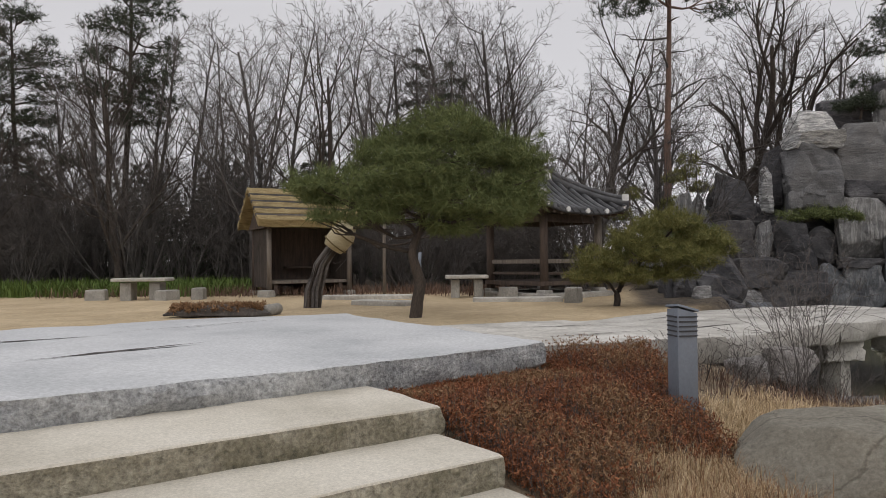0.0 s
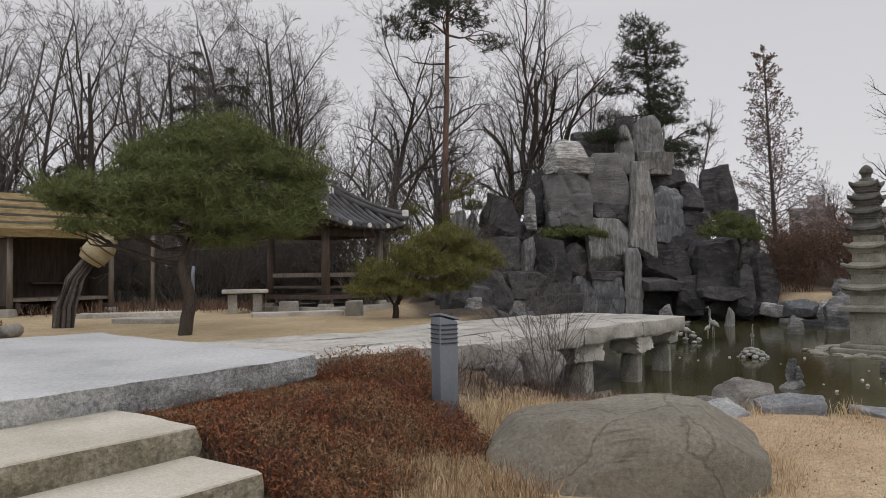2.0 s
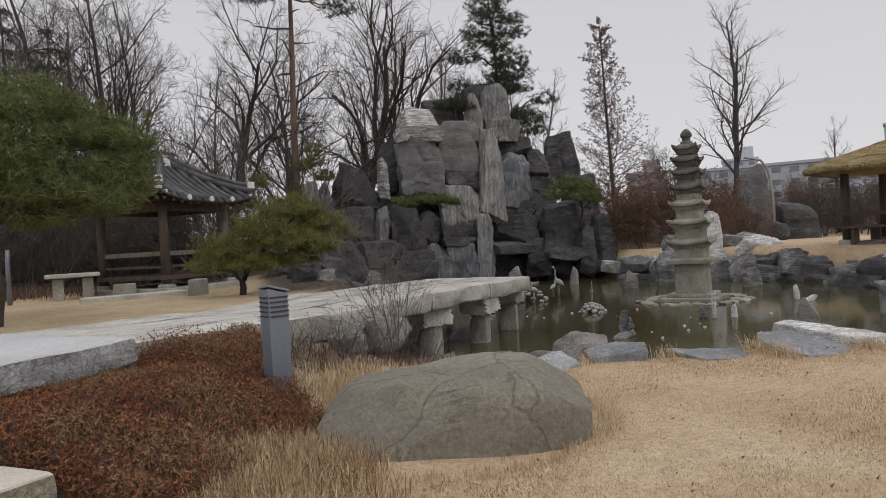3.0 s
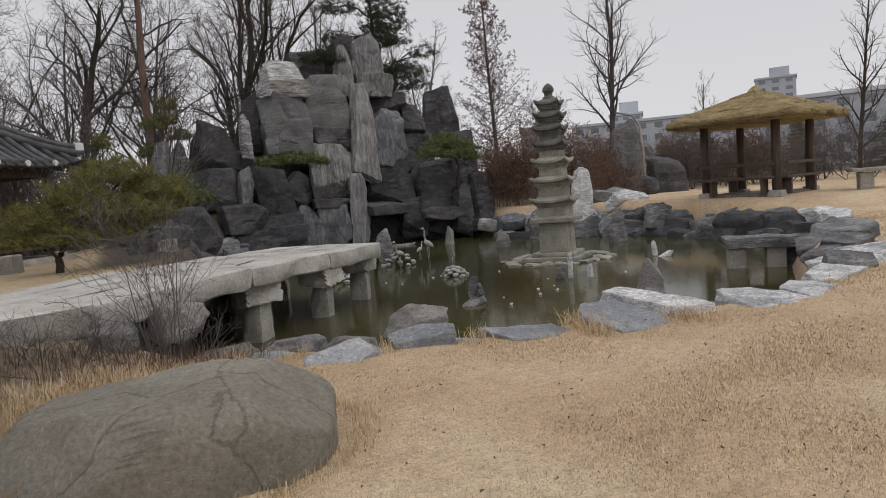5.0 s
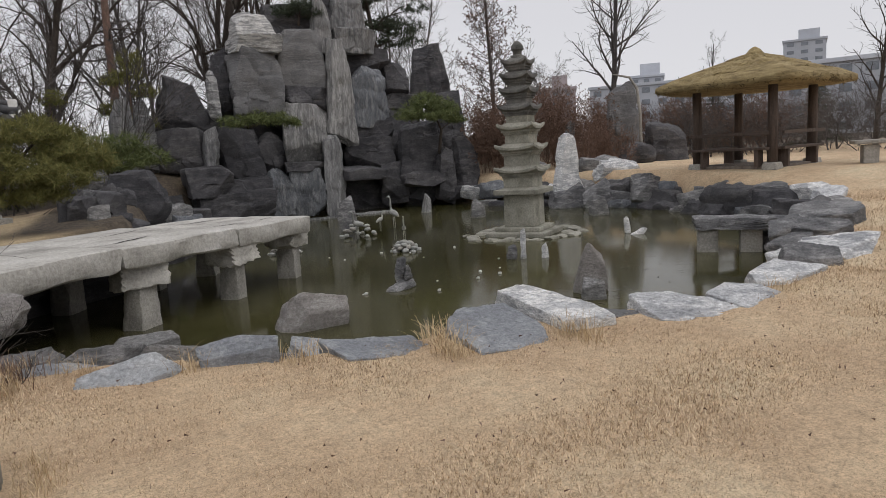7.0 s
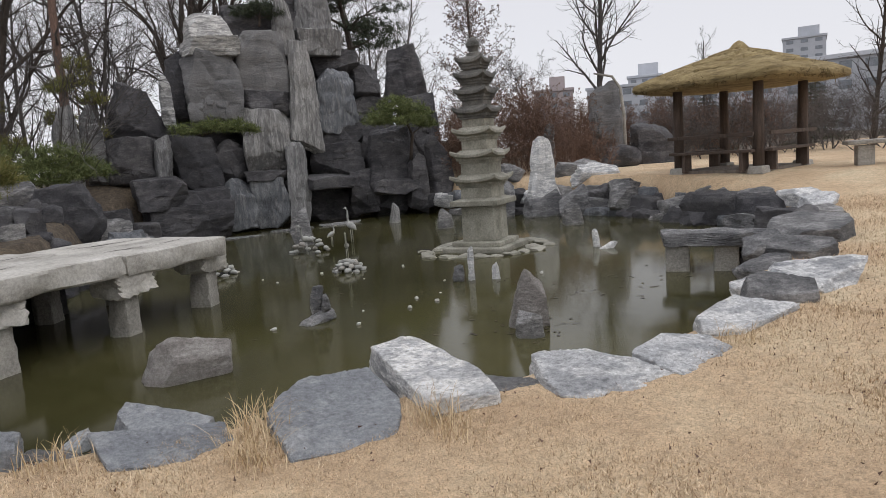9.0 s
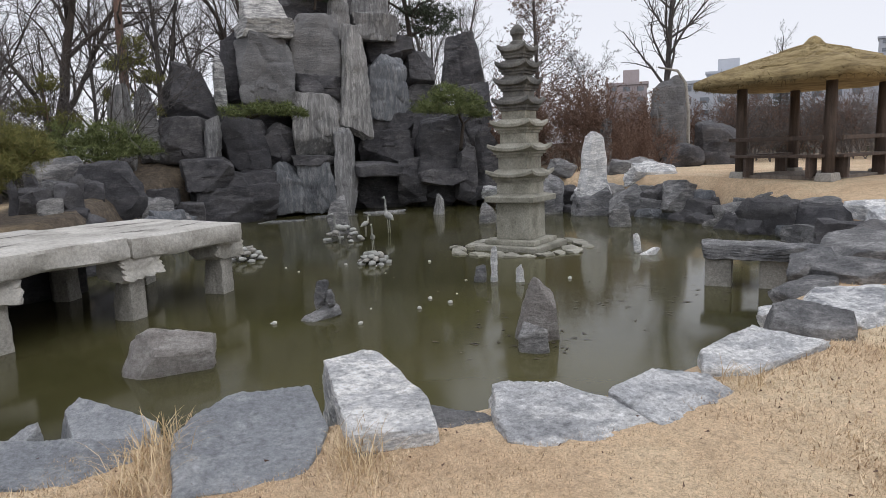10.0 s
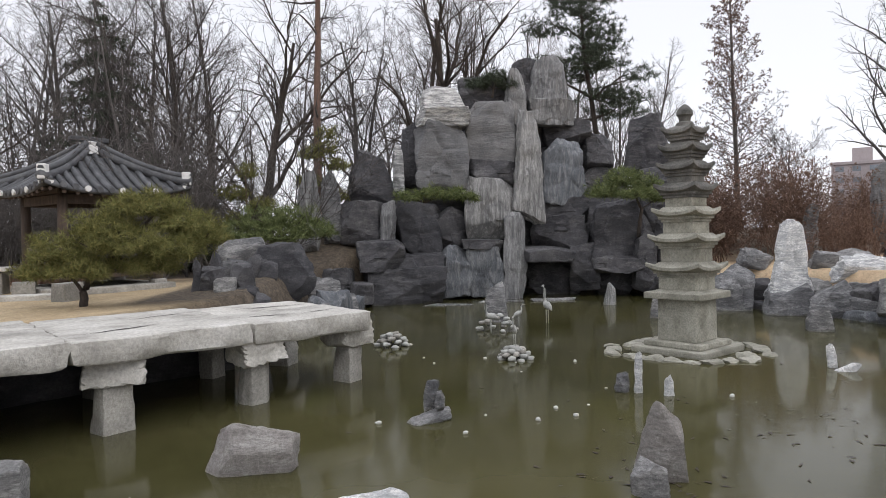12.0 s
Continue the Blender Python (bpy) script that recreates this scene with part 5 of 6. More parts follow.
pine("pine_shrub", "young green pine sapling among the bank rocks", "garden pines", [(0, 0, -0.3), (0.05, 0, 1.0), (0.0, 0, 2.4)], 0.05,
     [(0.1, 0, 2.4, 0.5, 0.5, 0.4), (-0.4, 0, 1.7, 0.6, 0.6, 0.4), (0.5, 0, 1.3, 0.6, 0.6, 0.4), (-0.3, 0, 0.8, 0.6, 0.6, 0.4)], 100, 12, 0.18, 0.02, NEEDLE_WARM, BARK_RED, pose(5.2, 24.4, 1.3), seed=98)
pine("pine_shrub", "dwarf pine hanging over a ledge of the cliff", "garden pines", [(-0.4, 0.3, 0), (0, 0, 0.15), (0.8, -0.1, 0.2)], 0.05,
     [(-0.9, 0, 0.15, 0.55, 0.45, 0.28), (-0.2, -0.1, 0.25, 0.6, 0.5, 0.32), (0.55, -0.1, 0.2, 0.55, 0.45, 0.3), (1.1, 0, 0.1, 0.4, 0.4, 0.22)], 150, 12, 0.15, 0.018, NEEDLE, BARK_BLACK, pose(11.3, 23.4, 2.65), seed=95)
pine("pine_shrub", "dark green pine leaning from the cliff's flank", "garden pines", [(0.5, 0.3, -0.9), (0.5, 0.1, 0), (0.2, 0, 0.5), (-0.2, 0, 0.7)], 0.07,
     [(-0.8, 0, 0.55, 0.75, 0.6, 0.4), (-0.1, 0, 0.95, 0.85, 0.7, 0.45), (0.7, 0, 0.75, 0.75, 0.6, 0.4), (0.1, -0.4, 0.45, 0.9, 0.5, 0.35), (1.15, 0.1, 0.35, 0.5, 0.5, 0.3)], 170, 12, 0.15, 0.018, NEEDLE, BARK_BLACK, pose(17.5, 22.6, 2.3), seed=96)
pine("pine_shrub", "dark pine scrub on top of the cliff", "garden pines", [(0, 0, -0.3), (0.1, 0, 0.2), (0.2, 0, 0.4)], 0.05,
     [(-0.5, 0, 0.15, 0.55, 0.5, 0.35), (0.1, -0.1, 0.35, 0.6, 0.5, 0.4), (0.6, 0, 0.1, 0.5, 0.5, 0.3)], 130, 12, 0.16, 0.02, NEEDLE_DARK, BARK_BLACK, pose(13.7, 25.4, 6.75), seed=97)

# rusty thicket behind the far bank
for k, (x, y, s) in enumerate(((22.5, 21.5, 1.0), (24.0, 24.0, 1.1), (21.6, 24.5, 1.0), (26.8, 23.4, 0.9), (20.4, 22.6, 0.8), (31.0, 22.0, 0.9), (33.5, 20.0, 0.8), (24.8, 21.8, 0.7), (29.0, 24.0, 0.9), (22.8, 19.2, 0.5), (34.5, 24, 1.0), (38, 22, 1.0))):
    r2 = np.random.default_rng(300 + k)
    out = []
    for i in range(15):
        grow(r2, (r2.normal(0, 0.7), r2.normal(0, 0.5), -0.1), (r2.normal(0, 0.2), r2.normal(0, 0.2), 1), r2.uniform(1.6, 2.7) * s, 0.014, 0, SCRUB, out)
    root = thing("rusty_shrub", "dense rust-brown leafless shrub behind the pond", "shrub", "rusty shrubs", at=pose(x, y, 0.55))
    tagged(part("branchwork", tree_mesh(out, (4, 3, 3, 3)), RUST_LEAF, root), kind="stuff")
    if k % 2 == 0:
        tips = [p[-1][:] for p, _, lv in out if lv >= 2]
        part("foliage", needle_mesh(r2, tips, 3, 0.07, 0.04, 0.0), RUST_LEAF, root)

# bare shrub before the bridge
r2 = np.random.default_rng(8)
stems = []
for i in range(7):
    out = []
    stems.append(out)
    grow(r2, (r2.normal(0, 0.06), r2.normal(0, 0.06), -0.05), (r2.normal(0, 0.22), r2.normal(0, 0.22), 1), r2.uniform(1.0, 1.65), 0.006, 0, dict(SCRUB, tip=0.0018, children=[7, 4, 3]), out)
root = thing("bare_shrub", "grey leafless shrub with fine twigs beside the bridge", "shrub", at=pose(3.35, 6.85, 0.05))
for out in stems:
    part("stem", tree_mesh(out, (5, 4, 3, 3)), BARK_PALE, root)
for k, (x, y) in enumerate(((3.9, 7.2), (3.0, 6.6), (4.3, 7.5), (2.6, 6.7), (3.6, 6.4), (2.2, 6.6), (3.3, 7.2))):
    stems = []
    for i in range(10):
        out = []
        stems.append(out)
        grow(r2, (r2.normal(0, 0.2), r2.normal(0, 0.2), -0.05), (r2.normal(0, 0.7), r2.normal(0, 0.7), 0.7), r2.uniform(0.28, 0.6), 0.005, 0, dict(SCRUB, tip=0.0016, children=[5, 3]), out)
    root = thing("bare_shrub", "low tangle of dark bare twigs on the pond bank", "shrub", "bank twigs", at=pose(x, y, float(ground_height(x, y))))
    for out in stems:
        part("stem", tree_mesh(out, (4, 3, 3)), BARK, root)


# ---- seven-roofed stone pagoda in the pond ----
def pagoda():
    root = thing("stone_pagoda", "weathered grey stone pagoda with stacked upturned roofs in the pond", "pagoda", at=pose(14.3, 13.25, 0, 0, 0, 31))
    part("base_slab", box(1.45, 1.45, 0.12, 0, 0, -0.62, 0.03), PAGODA, root)
    part("base_slab", box(1.12, 1.12, 0.1, 0, 0, -0.5, 0.025), PAGODA, root)
    part("body", box(0.76, 0.76, 0.76, 0, 0, -0.4, 0.02, 0, 0.98), PAGODA, root)
    tiers = ((0.36, 1.1, 0.72, 0.34), (0.86, 1.06, 0.66, 0.34), (1.38, 0.99, 0.59, 0.30), (1.86, 0.89, 0.53, 0.26), (2.3, 0.82, 0.48, 0.22), (2.69, 0.75, 0.44, 0.16), (3.02, 0.7, 0.38, 0.14), (3.34, 0.62, 0.0, 0.0))
    for k, (z, w, body, gap) in enumerate(tiers):
        mat = PAGODA_DARK if k > 3 else PAGODA
        bm = bmesh.new()
        n = 8
        top = 0.66 if body else 0.4
        rows = [(0.0, 0.72), (0.01, 0.99), (0.02, 1.0), (0.115, 1.0), (0.125, 0.98), (0.15, top + 0.1), (0.17, top)] if k == 0 else [(-0.11, 0.68), (-0.105, 0.715), (-0.055, 0.72), (-0.05, 0.8), (-0.005, 0.805), (0.0, 0.95), (0.015, 0.995), (0.07, 1.0), (0.082, 0.975), (0.11, 0.8), (0.17, top)]
        grid = []
        for zz, s in rows:
            ring = []
            for side in range(4):
                for i in range(n):
                    t = -1 + 2 * i / n
                    p = {0: (t, -1), 1: (1, t), 2: (-t, 1), 3: (-1, -t)}[side]
                    lift = (0.0 if k == 0 else 0.085) * abs(t) ** 2.6 * (s > 0.9)
                    ring.append(bm.verts.new((p[0] * w / 2 * s, p[1] * w / 2 * s, z + zz + lift)))
            grid.append(ring)
        for a, b in zip(grid, grid[1:]):
            for i in range(4 * n):
                j = (i + 1) % (4 * n)
                bm.faces.new((a[i], a[j], b[j], b[i]))
        bm.faces.new(list(reversed(grid[0])))
        bm.faces.new(grid[-1])
        part("roof_stone", bm, mat, root, sharp=40)
        if body:
            part("body", box(body, body, gap + 0.03, 0, 0, z + 0.165, 0.015), mat, root)
    verts, faces = tube([(0, 0, 3.48), (0, 0, 3.56), (0, 0, 3.58), (0, 0, 3.66), (0, 0, 3.70), (0, 0, 3.78), (0, 0, 3.86), (0, 0, 3.9)], [0.17, 0.15, 0.1, 0.11, 0.15, 0.14, 0.08, 0.02], 14)
    part("finial", (verts, faces), PAGODA_DARK, root, sharp=40)
    r2 = np.random.default_rng(4)
    for k in range(22):
        a = k * 2 * math.pi / 22
        r = 0.95 + 0.3 * r2.uniform(0, 1) + 0.22 * abs(math.sin(2 * a))
        COUNT[0] += 1
        v, f = rock_shape(r2.uniform(0.35, 0.6), r2.uniform(0.25, 0.4), 0.14, COUNT[0], rough=0.04, sub=3)
        p = part("paving_stone", (v, f), PAGODA, root, sharp=30)
        p.matrix_basis = pose(math.cos(a) * r, math.sin(a) * r, -0.68, 0, 0, math.degrees(a) + 90)


pagoda()


# ---- thatched pavilion on the lawn ----
def thatch_roof(corner, eave, peak, layers, rng, round_power=0.35, thick=0.16):
    """Four-sided thatch in overlapping courses; returns one (verts, faces) for each course."""
    out = []
    n = 72
    for k in range(layers):
        t0, t1 = k / layers, min(1.0, (k + 1) / layers + 0.07)
        rings = []
        for t, dz in ((t0 + 0.02, -thick), (t0 - 0.012, -thick * 0.5), (t0, 0.0), (t0 + (t1 - t0) * 0.5, 0.03), (t1, 0.0)):
            ring = []
            for i in range(n):
                a = 2 * math.pi * i / n
                c, s = math.cos(a), math.sin(a)
                sq = 1 / max(abs(c), abs(s)) / 1.4142
                r = corner * (sq * (1 - round_power) + 0.86 * round_power) * (1 - t)
                if k and t <= t0 + 0.021:
                    r += 0.11
                zz = eave + (peak - eave) * (max(0.0, t) ** 0.88) + 0.10 * (1 - t) * (sq - 0.85)
                jag = 0.07 * noise.noise(Vector((c * 9, s * 9, k * 7.0 + t))) + rng.normal(0, 0.008)
                ring.append((c * (r + jag), s * (r + jag), zz + dz + jag * 0.6 + (0.05 if dz >= 0 else 0)))
            rings.append(ring)
        verts = [p for ring in rings for p in ring]
        faces = [(j * n + i, j * n + (i + 1) % n, (j + 1) * n + (i + 1) % n, (j + 1) * n + i) for j in range(len(rings) - 1) for i in range(n)]
        if k == 0:
            faces.append(tuple(reversed(range(n))))
        out.append((verts, faces))
    return out


def thatched_pavilion():
    r2 = np.random.default_rng(9)
    root = thing("thatched_pavilion", "open square pavilion with golden straw thatch on dark timber posts", "pavilion", at=pose(22.3, 12.55, 0.5, 0, 0, 95))
    for k, course in enumerate(thatch_roof(2.86, 2.32, 3.14, 4, r2)):
        part("thatch_course", course, THATCH, root, smooth=True)
    # loose straw ends along the course edges, darkened for the shade below each course
    r3 = np.random.default_rng(19)
    ends = []
    for k in range(4):
        for i in range(420 - 70 * k):
            a = r3.uniform(0, 6.28)
            sq = 1 / max(abs(math.cos(a)), abs(math.sin(a))) / 1.4142
            r = 2.86 * (sq * 0.65 + 0.301) * (1 - k / 4)
            ends.append((math.cos(a) * (r + 0.1 * (k > 0)), math.sin(a) * (r + 0.1 * (k > 0)), 2.3 + 0.8 * (k / 4) ** 0.88 + 0.1 * (1 - k / 4) * (sq - 0.85) - r3.uniform(-0.05, 0.1)))
    tagged(part("straw_fringe", needle_mesh(r3, ends, 4, 0.13, 0.02, -0.6), THATCH_DARK, root), kind="stuff")
    v, f = tube([(0, 0, 3.0), (0, 0, 3.15), (0, 0, 3.3), (0, 0, 3.36)], [0.32, 0.26, 0.13, 0.03], 14)
    part("thatch_cap", (v, f), THATCH, root, smooth=True)
    for k in range(4):
        a = radians(45 + 90 * k)
        x, y = math.cos(a) * 1.57, math.sin(a) * 1.57
        post = part("post", tube([(x, y, 0.1), (x, y, 1.2), (x * 1.01, y * 1.01, 2.55)], [0.14, 0.13, 0.12], 12), TIMBER, root, smooth=True)
        part("post_foot", box(0.42, 0.42, 0.2, x, y, -0.06, 0.03, 0, 0.85), PIER, post, "granite post foot")
        part("beam", box(2.24, 0.16, 0.2, math.cos(a + 0.785) * 1.11, math.sin(a + 0.785) * 1.11, 2.2, 0.015, math.degrees(a) + 135), TIMBER, root)
    for k in range(3):
        a = radians(90 * k)
        seat = part("bench_seat", box(2.2, 0.4, 0.07, math.cos(a) * 1.25, math.sin(a) * 1.25, 0.48, 0.015, math.degrees(a) + 90), TIMBER, root)
        for s in (-0.8, 0.8):
            part("bench_leg", box(0.1, 0.3, 0.46, math.cos(a) * 1.25 - math.sin(a) * s, math.sin(a) * 1.25 + math.cos(a) * s, 0.02, 0.01, math.degrees(a) + 90), TIMBER, seat)
        part("rail", box(2.3, 0.06, 0.09, math.cos(a) * 1.42, math.sin(a) * 1.42, 0.88, 0.01, math.degrees(a) + 90), TIMBER, root)
    part("floor_board", box(2.5, 2.5, 0.1, 0, 0, -0.04, 0.01), TIMBER_GREY, root)


thatched_pavilion()


def stone_table(name, label, x, y, z, w, d, h, rot, top_mat, group=""):
    root = thing(name, label, "table" if h > 0.5 else "bench", group, at=pose(x, y, z, 0, 0, rot))
    COUNT[0] += 1
    part("top", box(w, d, 0.1, 0, 0, h - 0.1, 0.03), top_mat, root)
    for s in (-0.27, 0.27):
        part("leg", box(w * 0.2, d * 0.6, h - 0.1, s * w, 0, -0.03, 0.02), PIER, root)
    return root


stone_table("stone_bench", "heavy stone bench on the lawn beside the thatched pavilion", 23.2, 9.3, 0.47, 1.8, 0.6, 0.62, -50, PIER)
stone_table("stone_table", "pale stone table in the sandy court", -0.45, 19.8, 0.36, 1.25, 0.8, 0.68, 4, DECK, "court tables")
stone_table("stone_table", "pale stone table at the edge of the woodland", -10.2, 19.6, 0.36, 1.6, 0.8, 0.68, 6, DECK, "court tables")
for x, y, w, h in ((-9.35, 19.4, 0.7, 0.32), (-8.6, 19.9, 0.6, 0.36), (-11.6, 19.5, 0.6, 0.34), (-6.75, 20.6, 0.5, 0.24), (2.35, 17.2, 0.6, 0.4), (0.75, 19.0, 0.5, 0.35)):
    o = link_mesh("granite_block", [], [], PIER)
    bm = box(w, w * 0.6, h + 0.05, 0, 0, -0.05, 0.04, 0, 0.94)
    bm.to_mesh(o.data)
    bm.free()
    o.matrix_basis = pose(x, y, 0.36, 0, 0, x * 30)
    tagged(o, "low block of pale granite used as a seat", "seat", "stone seats")

# stone slab bench at the water's edge
root = thing("stone_bench", "rough grey stone slab laid on two blocks at the water", "bench", at=pose(14.95, 7.85, 0, 0, 0, -52))
COUNT[0] += 1
part("slab", rock_shape(1.75, 0.62, 0.24, COUNT[0], rough=0.03, boxy=0.05, cuts=5), GREY, root, sharp=30).matrix_basis = pose(0, 0, -0.22)
for s in (-0.62, 0.1):
    part("block", box(0.36, 0.36, 0.75, s, 0, -0.95, 0.03), PIER, root)


# ---- tiled pavilion in the court ----
def tiled_pavilion():
    root = thing("tiled_pavilion", "small square timber pavilion with a curved charcoal tile roof", "pavilion", at=pose(1.85, 20.35, 0.38, 0, 0, 41))
    half, eave, peak = 1.74, 2.42, 3.6
    def roof(u, v):
        # u across a side (-1 to 1), v from eave (0) to the top (1)
        w = half * (1 - v)
        z = eave + (peak - eave) * v ** 1.25 + 0.22 * (abs(u) ** 3) * (1 - v) ** 2
        return u * w, -w - 0.05 * abs(u) ** 3 * (1 - v), z
    for side in range(4):
        m = pose(0, 0, 0, 0, 0, 90 * side)
        verts, faces = [], []
        for j in range(9):
            for i in range(13):
                verts.append((m @ Vector(roof(-1 + i / 6, j / 8 * 0.97)))[:])
        faces = [(j * 13 + i, j * 13 + i + 1, (j + 1) * 13 + i + 1, (j + 1) * 13 + i) for j in range(8) for i in range(12)]
        low = len(verts)
        verts += [(x, y, z - 0.09) for x, y, z in verts]
        faces += [tuple(low + q for q in reversed(f)) for f in faces[:96]]
        faces += [(i + 1, i, low + i, low + i + 1) for i in range(12)]
        part("roof_deck", (verts, faces), TILE, root, smooth=True)
        for k in range(13):
            x0 = -half + (k + 0.5) * 2 * half / 13
            v1 = max(0.06, 1 - abs(x0) / half - 0.03)
            pts = []
            for i in range(8):
                v = v1 * i / 7
                u = max(-1, min(1, x0 / (half * (1 - v))))
                x, y, z = roof(u, v)
                pts.append((m @ Vector((x, y, z + 0.03)))[:])
            part("roof_tile", tube(pts, [0.078] * 8, 6), TILE, root, smooth=True)
            part("eave_tile", tube([(m @ Vector((x0, -half - 0.04, roof(x0 / half, 0)[2] + 0.02)))[:], (m @ Vector((x0, -half + 0.02, roof(x0 / half, 0)[2] + 0.02)))[:]], [0.075, 0.075], 8), PLASTER if k % 3 == 0 else TILE, root)
        pts = []
        for i in range(9):
            x, y, z = roof(1, i / 8 * 0.95)
            pts.append((m @ Vector((x, y, z + 0.08)))[:])
        ridge = part("hip_ridge", tube(pts, [0.125] * 9, 8), TILE, root, smooth=True)
        part("hip_ridge_cap", tube([(p[0], p[1], p[2] + 0.15) for p in pts], [0.085] * 9, 6), TILE, ridge, smooth=True)
        e = pts[0]
        part("ridge_end", box(0.2, 0.2, 0.34, e[0] * 0.96, e[1] * 0.96, e[2] - 0.08, 0.03, 45), PLASTER, ridge, "white plastered ridge end")
        c = m @ Vector((1.13, -1.13, 0))
        post = part("post", tube([(c.x, c.y, 0.25), (c.x, c.y, 2.62)], [0.12, 0.11], 12), TIMBER_GREY if side == 0 else TIMBER, root, smooth=True)
        part("post_stone", box(0.4, 0.4, 0.3, c.x, c.y, -0.05, 0.04, 0, 0.8), PIER, post, "granite post stone")
        b = m @ Vector((0, -1.13, 0))
        part("beam", box(2.3, 0.14, 0.22, b.x, b.y, 2.14, 0.012, 90 * side), TIMBER, root)
        part("bracket_beam", box(2.5, 0.1, 0.14, b.x, b.y, 2.38, 0.012, 90 * side), TIMBER, root)
        if side != 1:
            part("bench_seat", box(2.0, 0.36, 0.07, b.x * 0.86, b.y * 0.86, 0.66, 0.01, 90 * side), TIMBER, root)
            part("rail", box(2.1, 0.06, 0.12, b.x, b.y, 0.98, 0.01, 90 * side), TIMBER_GREY, root)
        for k in range(12):
            x0 = -1.6 + k * 0.29
            p0, p1 = m @ Vector((x0, -1.72, eave + 0.2 * abs(x0 / 1.9) ** 3 - 0.1)), m @ Vector((x0 * 0.75, -1.1, 2.56))
            part("rafter", tube([p0[:], p1[:]], [0.045, 0.045], 6), TIMBER, root)
    part("floor_board", box(2.5, 2.5, 0.12, 0, 0, 0.36, 0.012), TIMBER, root)
    part("plinth", box(2.9, 2.9, 0.2, 0, 0, -0.05, 0.04), PIER, root)
    v, f = tube([(0, 0, 3.45), (0, 0, 3.64), (0, 0, 3.68), (0, 0, 3.76), (0, 0, 3.8)], [0.3, 0.28, 0.2, 0.24, 0.1], 12)
    part("roof_crown", (v, f), PLASTER, root, "white plastered crown of the roof", sharp=40)
    part("crown_tile", box(0.95, 0.22, 0.12, 0, 0, 3.78, 0.03, 4), TILE, root)


tiled_pavilion()
for x, y, w, rot in ((0.95, 17.6, 2.3, 6), (-3.3, 19.3, 2.6, 3), (-2.4, 16.5, 1.6, -25)):
    o = link_mesh("kerb_stone", [], [], DECK)
    bm = box(w, 0.5, 0.2, 0, 0, -0.06, 0.03)
    bm.to_mesh(o.data)
    bm.free()
    o.matrix_basis = pose(x, y, 0.36, 0, 0, rot)
    tagged(o, "long pale kerb stone laid on the sandy court", "kerb", "court kerbs")


# ---- thatched shelter at the wood's edge ----
def thatched_shelter():
    root = thing("thatched_shelter", "small gabled shelter of dark timber with banded straw thatch", "shelter", at=pose(-6.1, 22.3, 0.36, 0, 0, 34))
    L, run, ridge, eave = 3.6, 1.3, 3.5, 2.35
    for side in (-1, 1):
        for k in range(5):
            t0, t1 = k / 5, (k + 1) / 5 + 0.05
            y0, y1 = side * run * (1 - t0), side * run * max(0, 1 - t1)
            z0, z1 = eave + (ridge - eave) * t0, eave + (ridge - eave) * min(1, t1)
            verts, faces = [], []
            n = 20
            for i in range(n + 1):
                x = -L / 2 + L * i / n
                j = 0.03 * noise.noise(Vector((x * 4, k * 3.0, side)))
                for yy, zz in ((y0 * 1.02, z0 - 0.13 + j), (y0 * 1.08, z0 + 0.09 + j), (y1, z1 + 0.05 + j), (y1, z1 - 0.1)):
                    verts.append((x + rng.normal(0, 0.008), yy, zz))
            for i in range(n):
                for q in range(4):
                    a, b = i * 4 + q, i * 4 + (q + 1) % 4
                    faces.append((a, b, b + 4, a + 4))
            faces += [(3, 2, 1, 0), tuple(n * 4 + q for q in range(4))]
            course = part("thatch_course", (verts, faces), THATCH, root)
            if k:
                part("cord", tube([(-L / 2 - 0.02, y0 * 1.04, z0 + 0.015), (L / 2 + 0.02, y0 * 1.04, z0 + 0.015)], [0.065, 0.065], 6), BARK, course, "dark straw cord")
    for x in (-1.35, 1.35):
        for y in (-0.9, 0.9):
            post = part("post", tube([(x, y, 0.15), (x, y, 2.35)], [0.085, 0.075], 10), TIMBER_GREY if y < 0 else TIMBER, root, smooth=True)
            part("post_stone", box(0.36, 0.36, 0.22, x, y, -0.05, 0.04, 0, 0.85), PIER, post, "granite post stone")
        # near-black side wall: the shelter's inner shade is put into its colour
        part("side_wall", box(0.06, 1.7, 1.9, x, 0.05, 0.3, 0.005), BARK_BLACK, root)
        part("gable", (([(x * 1.12, -1.0, 2.2), (x * 1.12, 1.0, 2.2), (x * 1.12, 0, 3.05), (x * 1.07, -1.0, 2.2), (x * 1.07, 1.0, 2.2), (x * 1.07, 0, 3.05)]), [(0, 1, 2), (5, 4, 3), (0, 3, 4, 1), (1, 4, 5, 2), (2, 5, 3, 0)]), TIMBER, root)
    part("back_wall", box(2.6, 0.06, 2.0, 0, 0.88, 0.3, 0.005), TIMBER, root)
    part("platform", box(2.6, 1.6, 0.1, 0, 0, 0.42, 0.015), TIMBER_GREY, root)
    part("shelf", box(1.4, 0.4, 0.06, 0.3, 0.6, 0.9, 0.01), TIMBER, root)
    for x in (-1.1, 0, 1.1):
        part("joist", box(0.12, 1.5, 0.36, x, 0, 0.08, 0.01), TIMBER, root)


thatched_shelter()

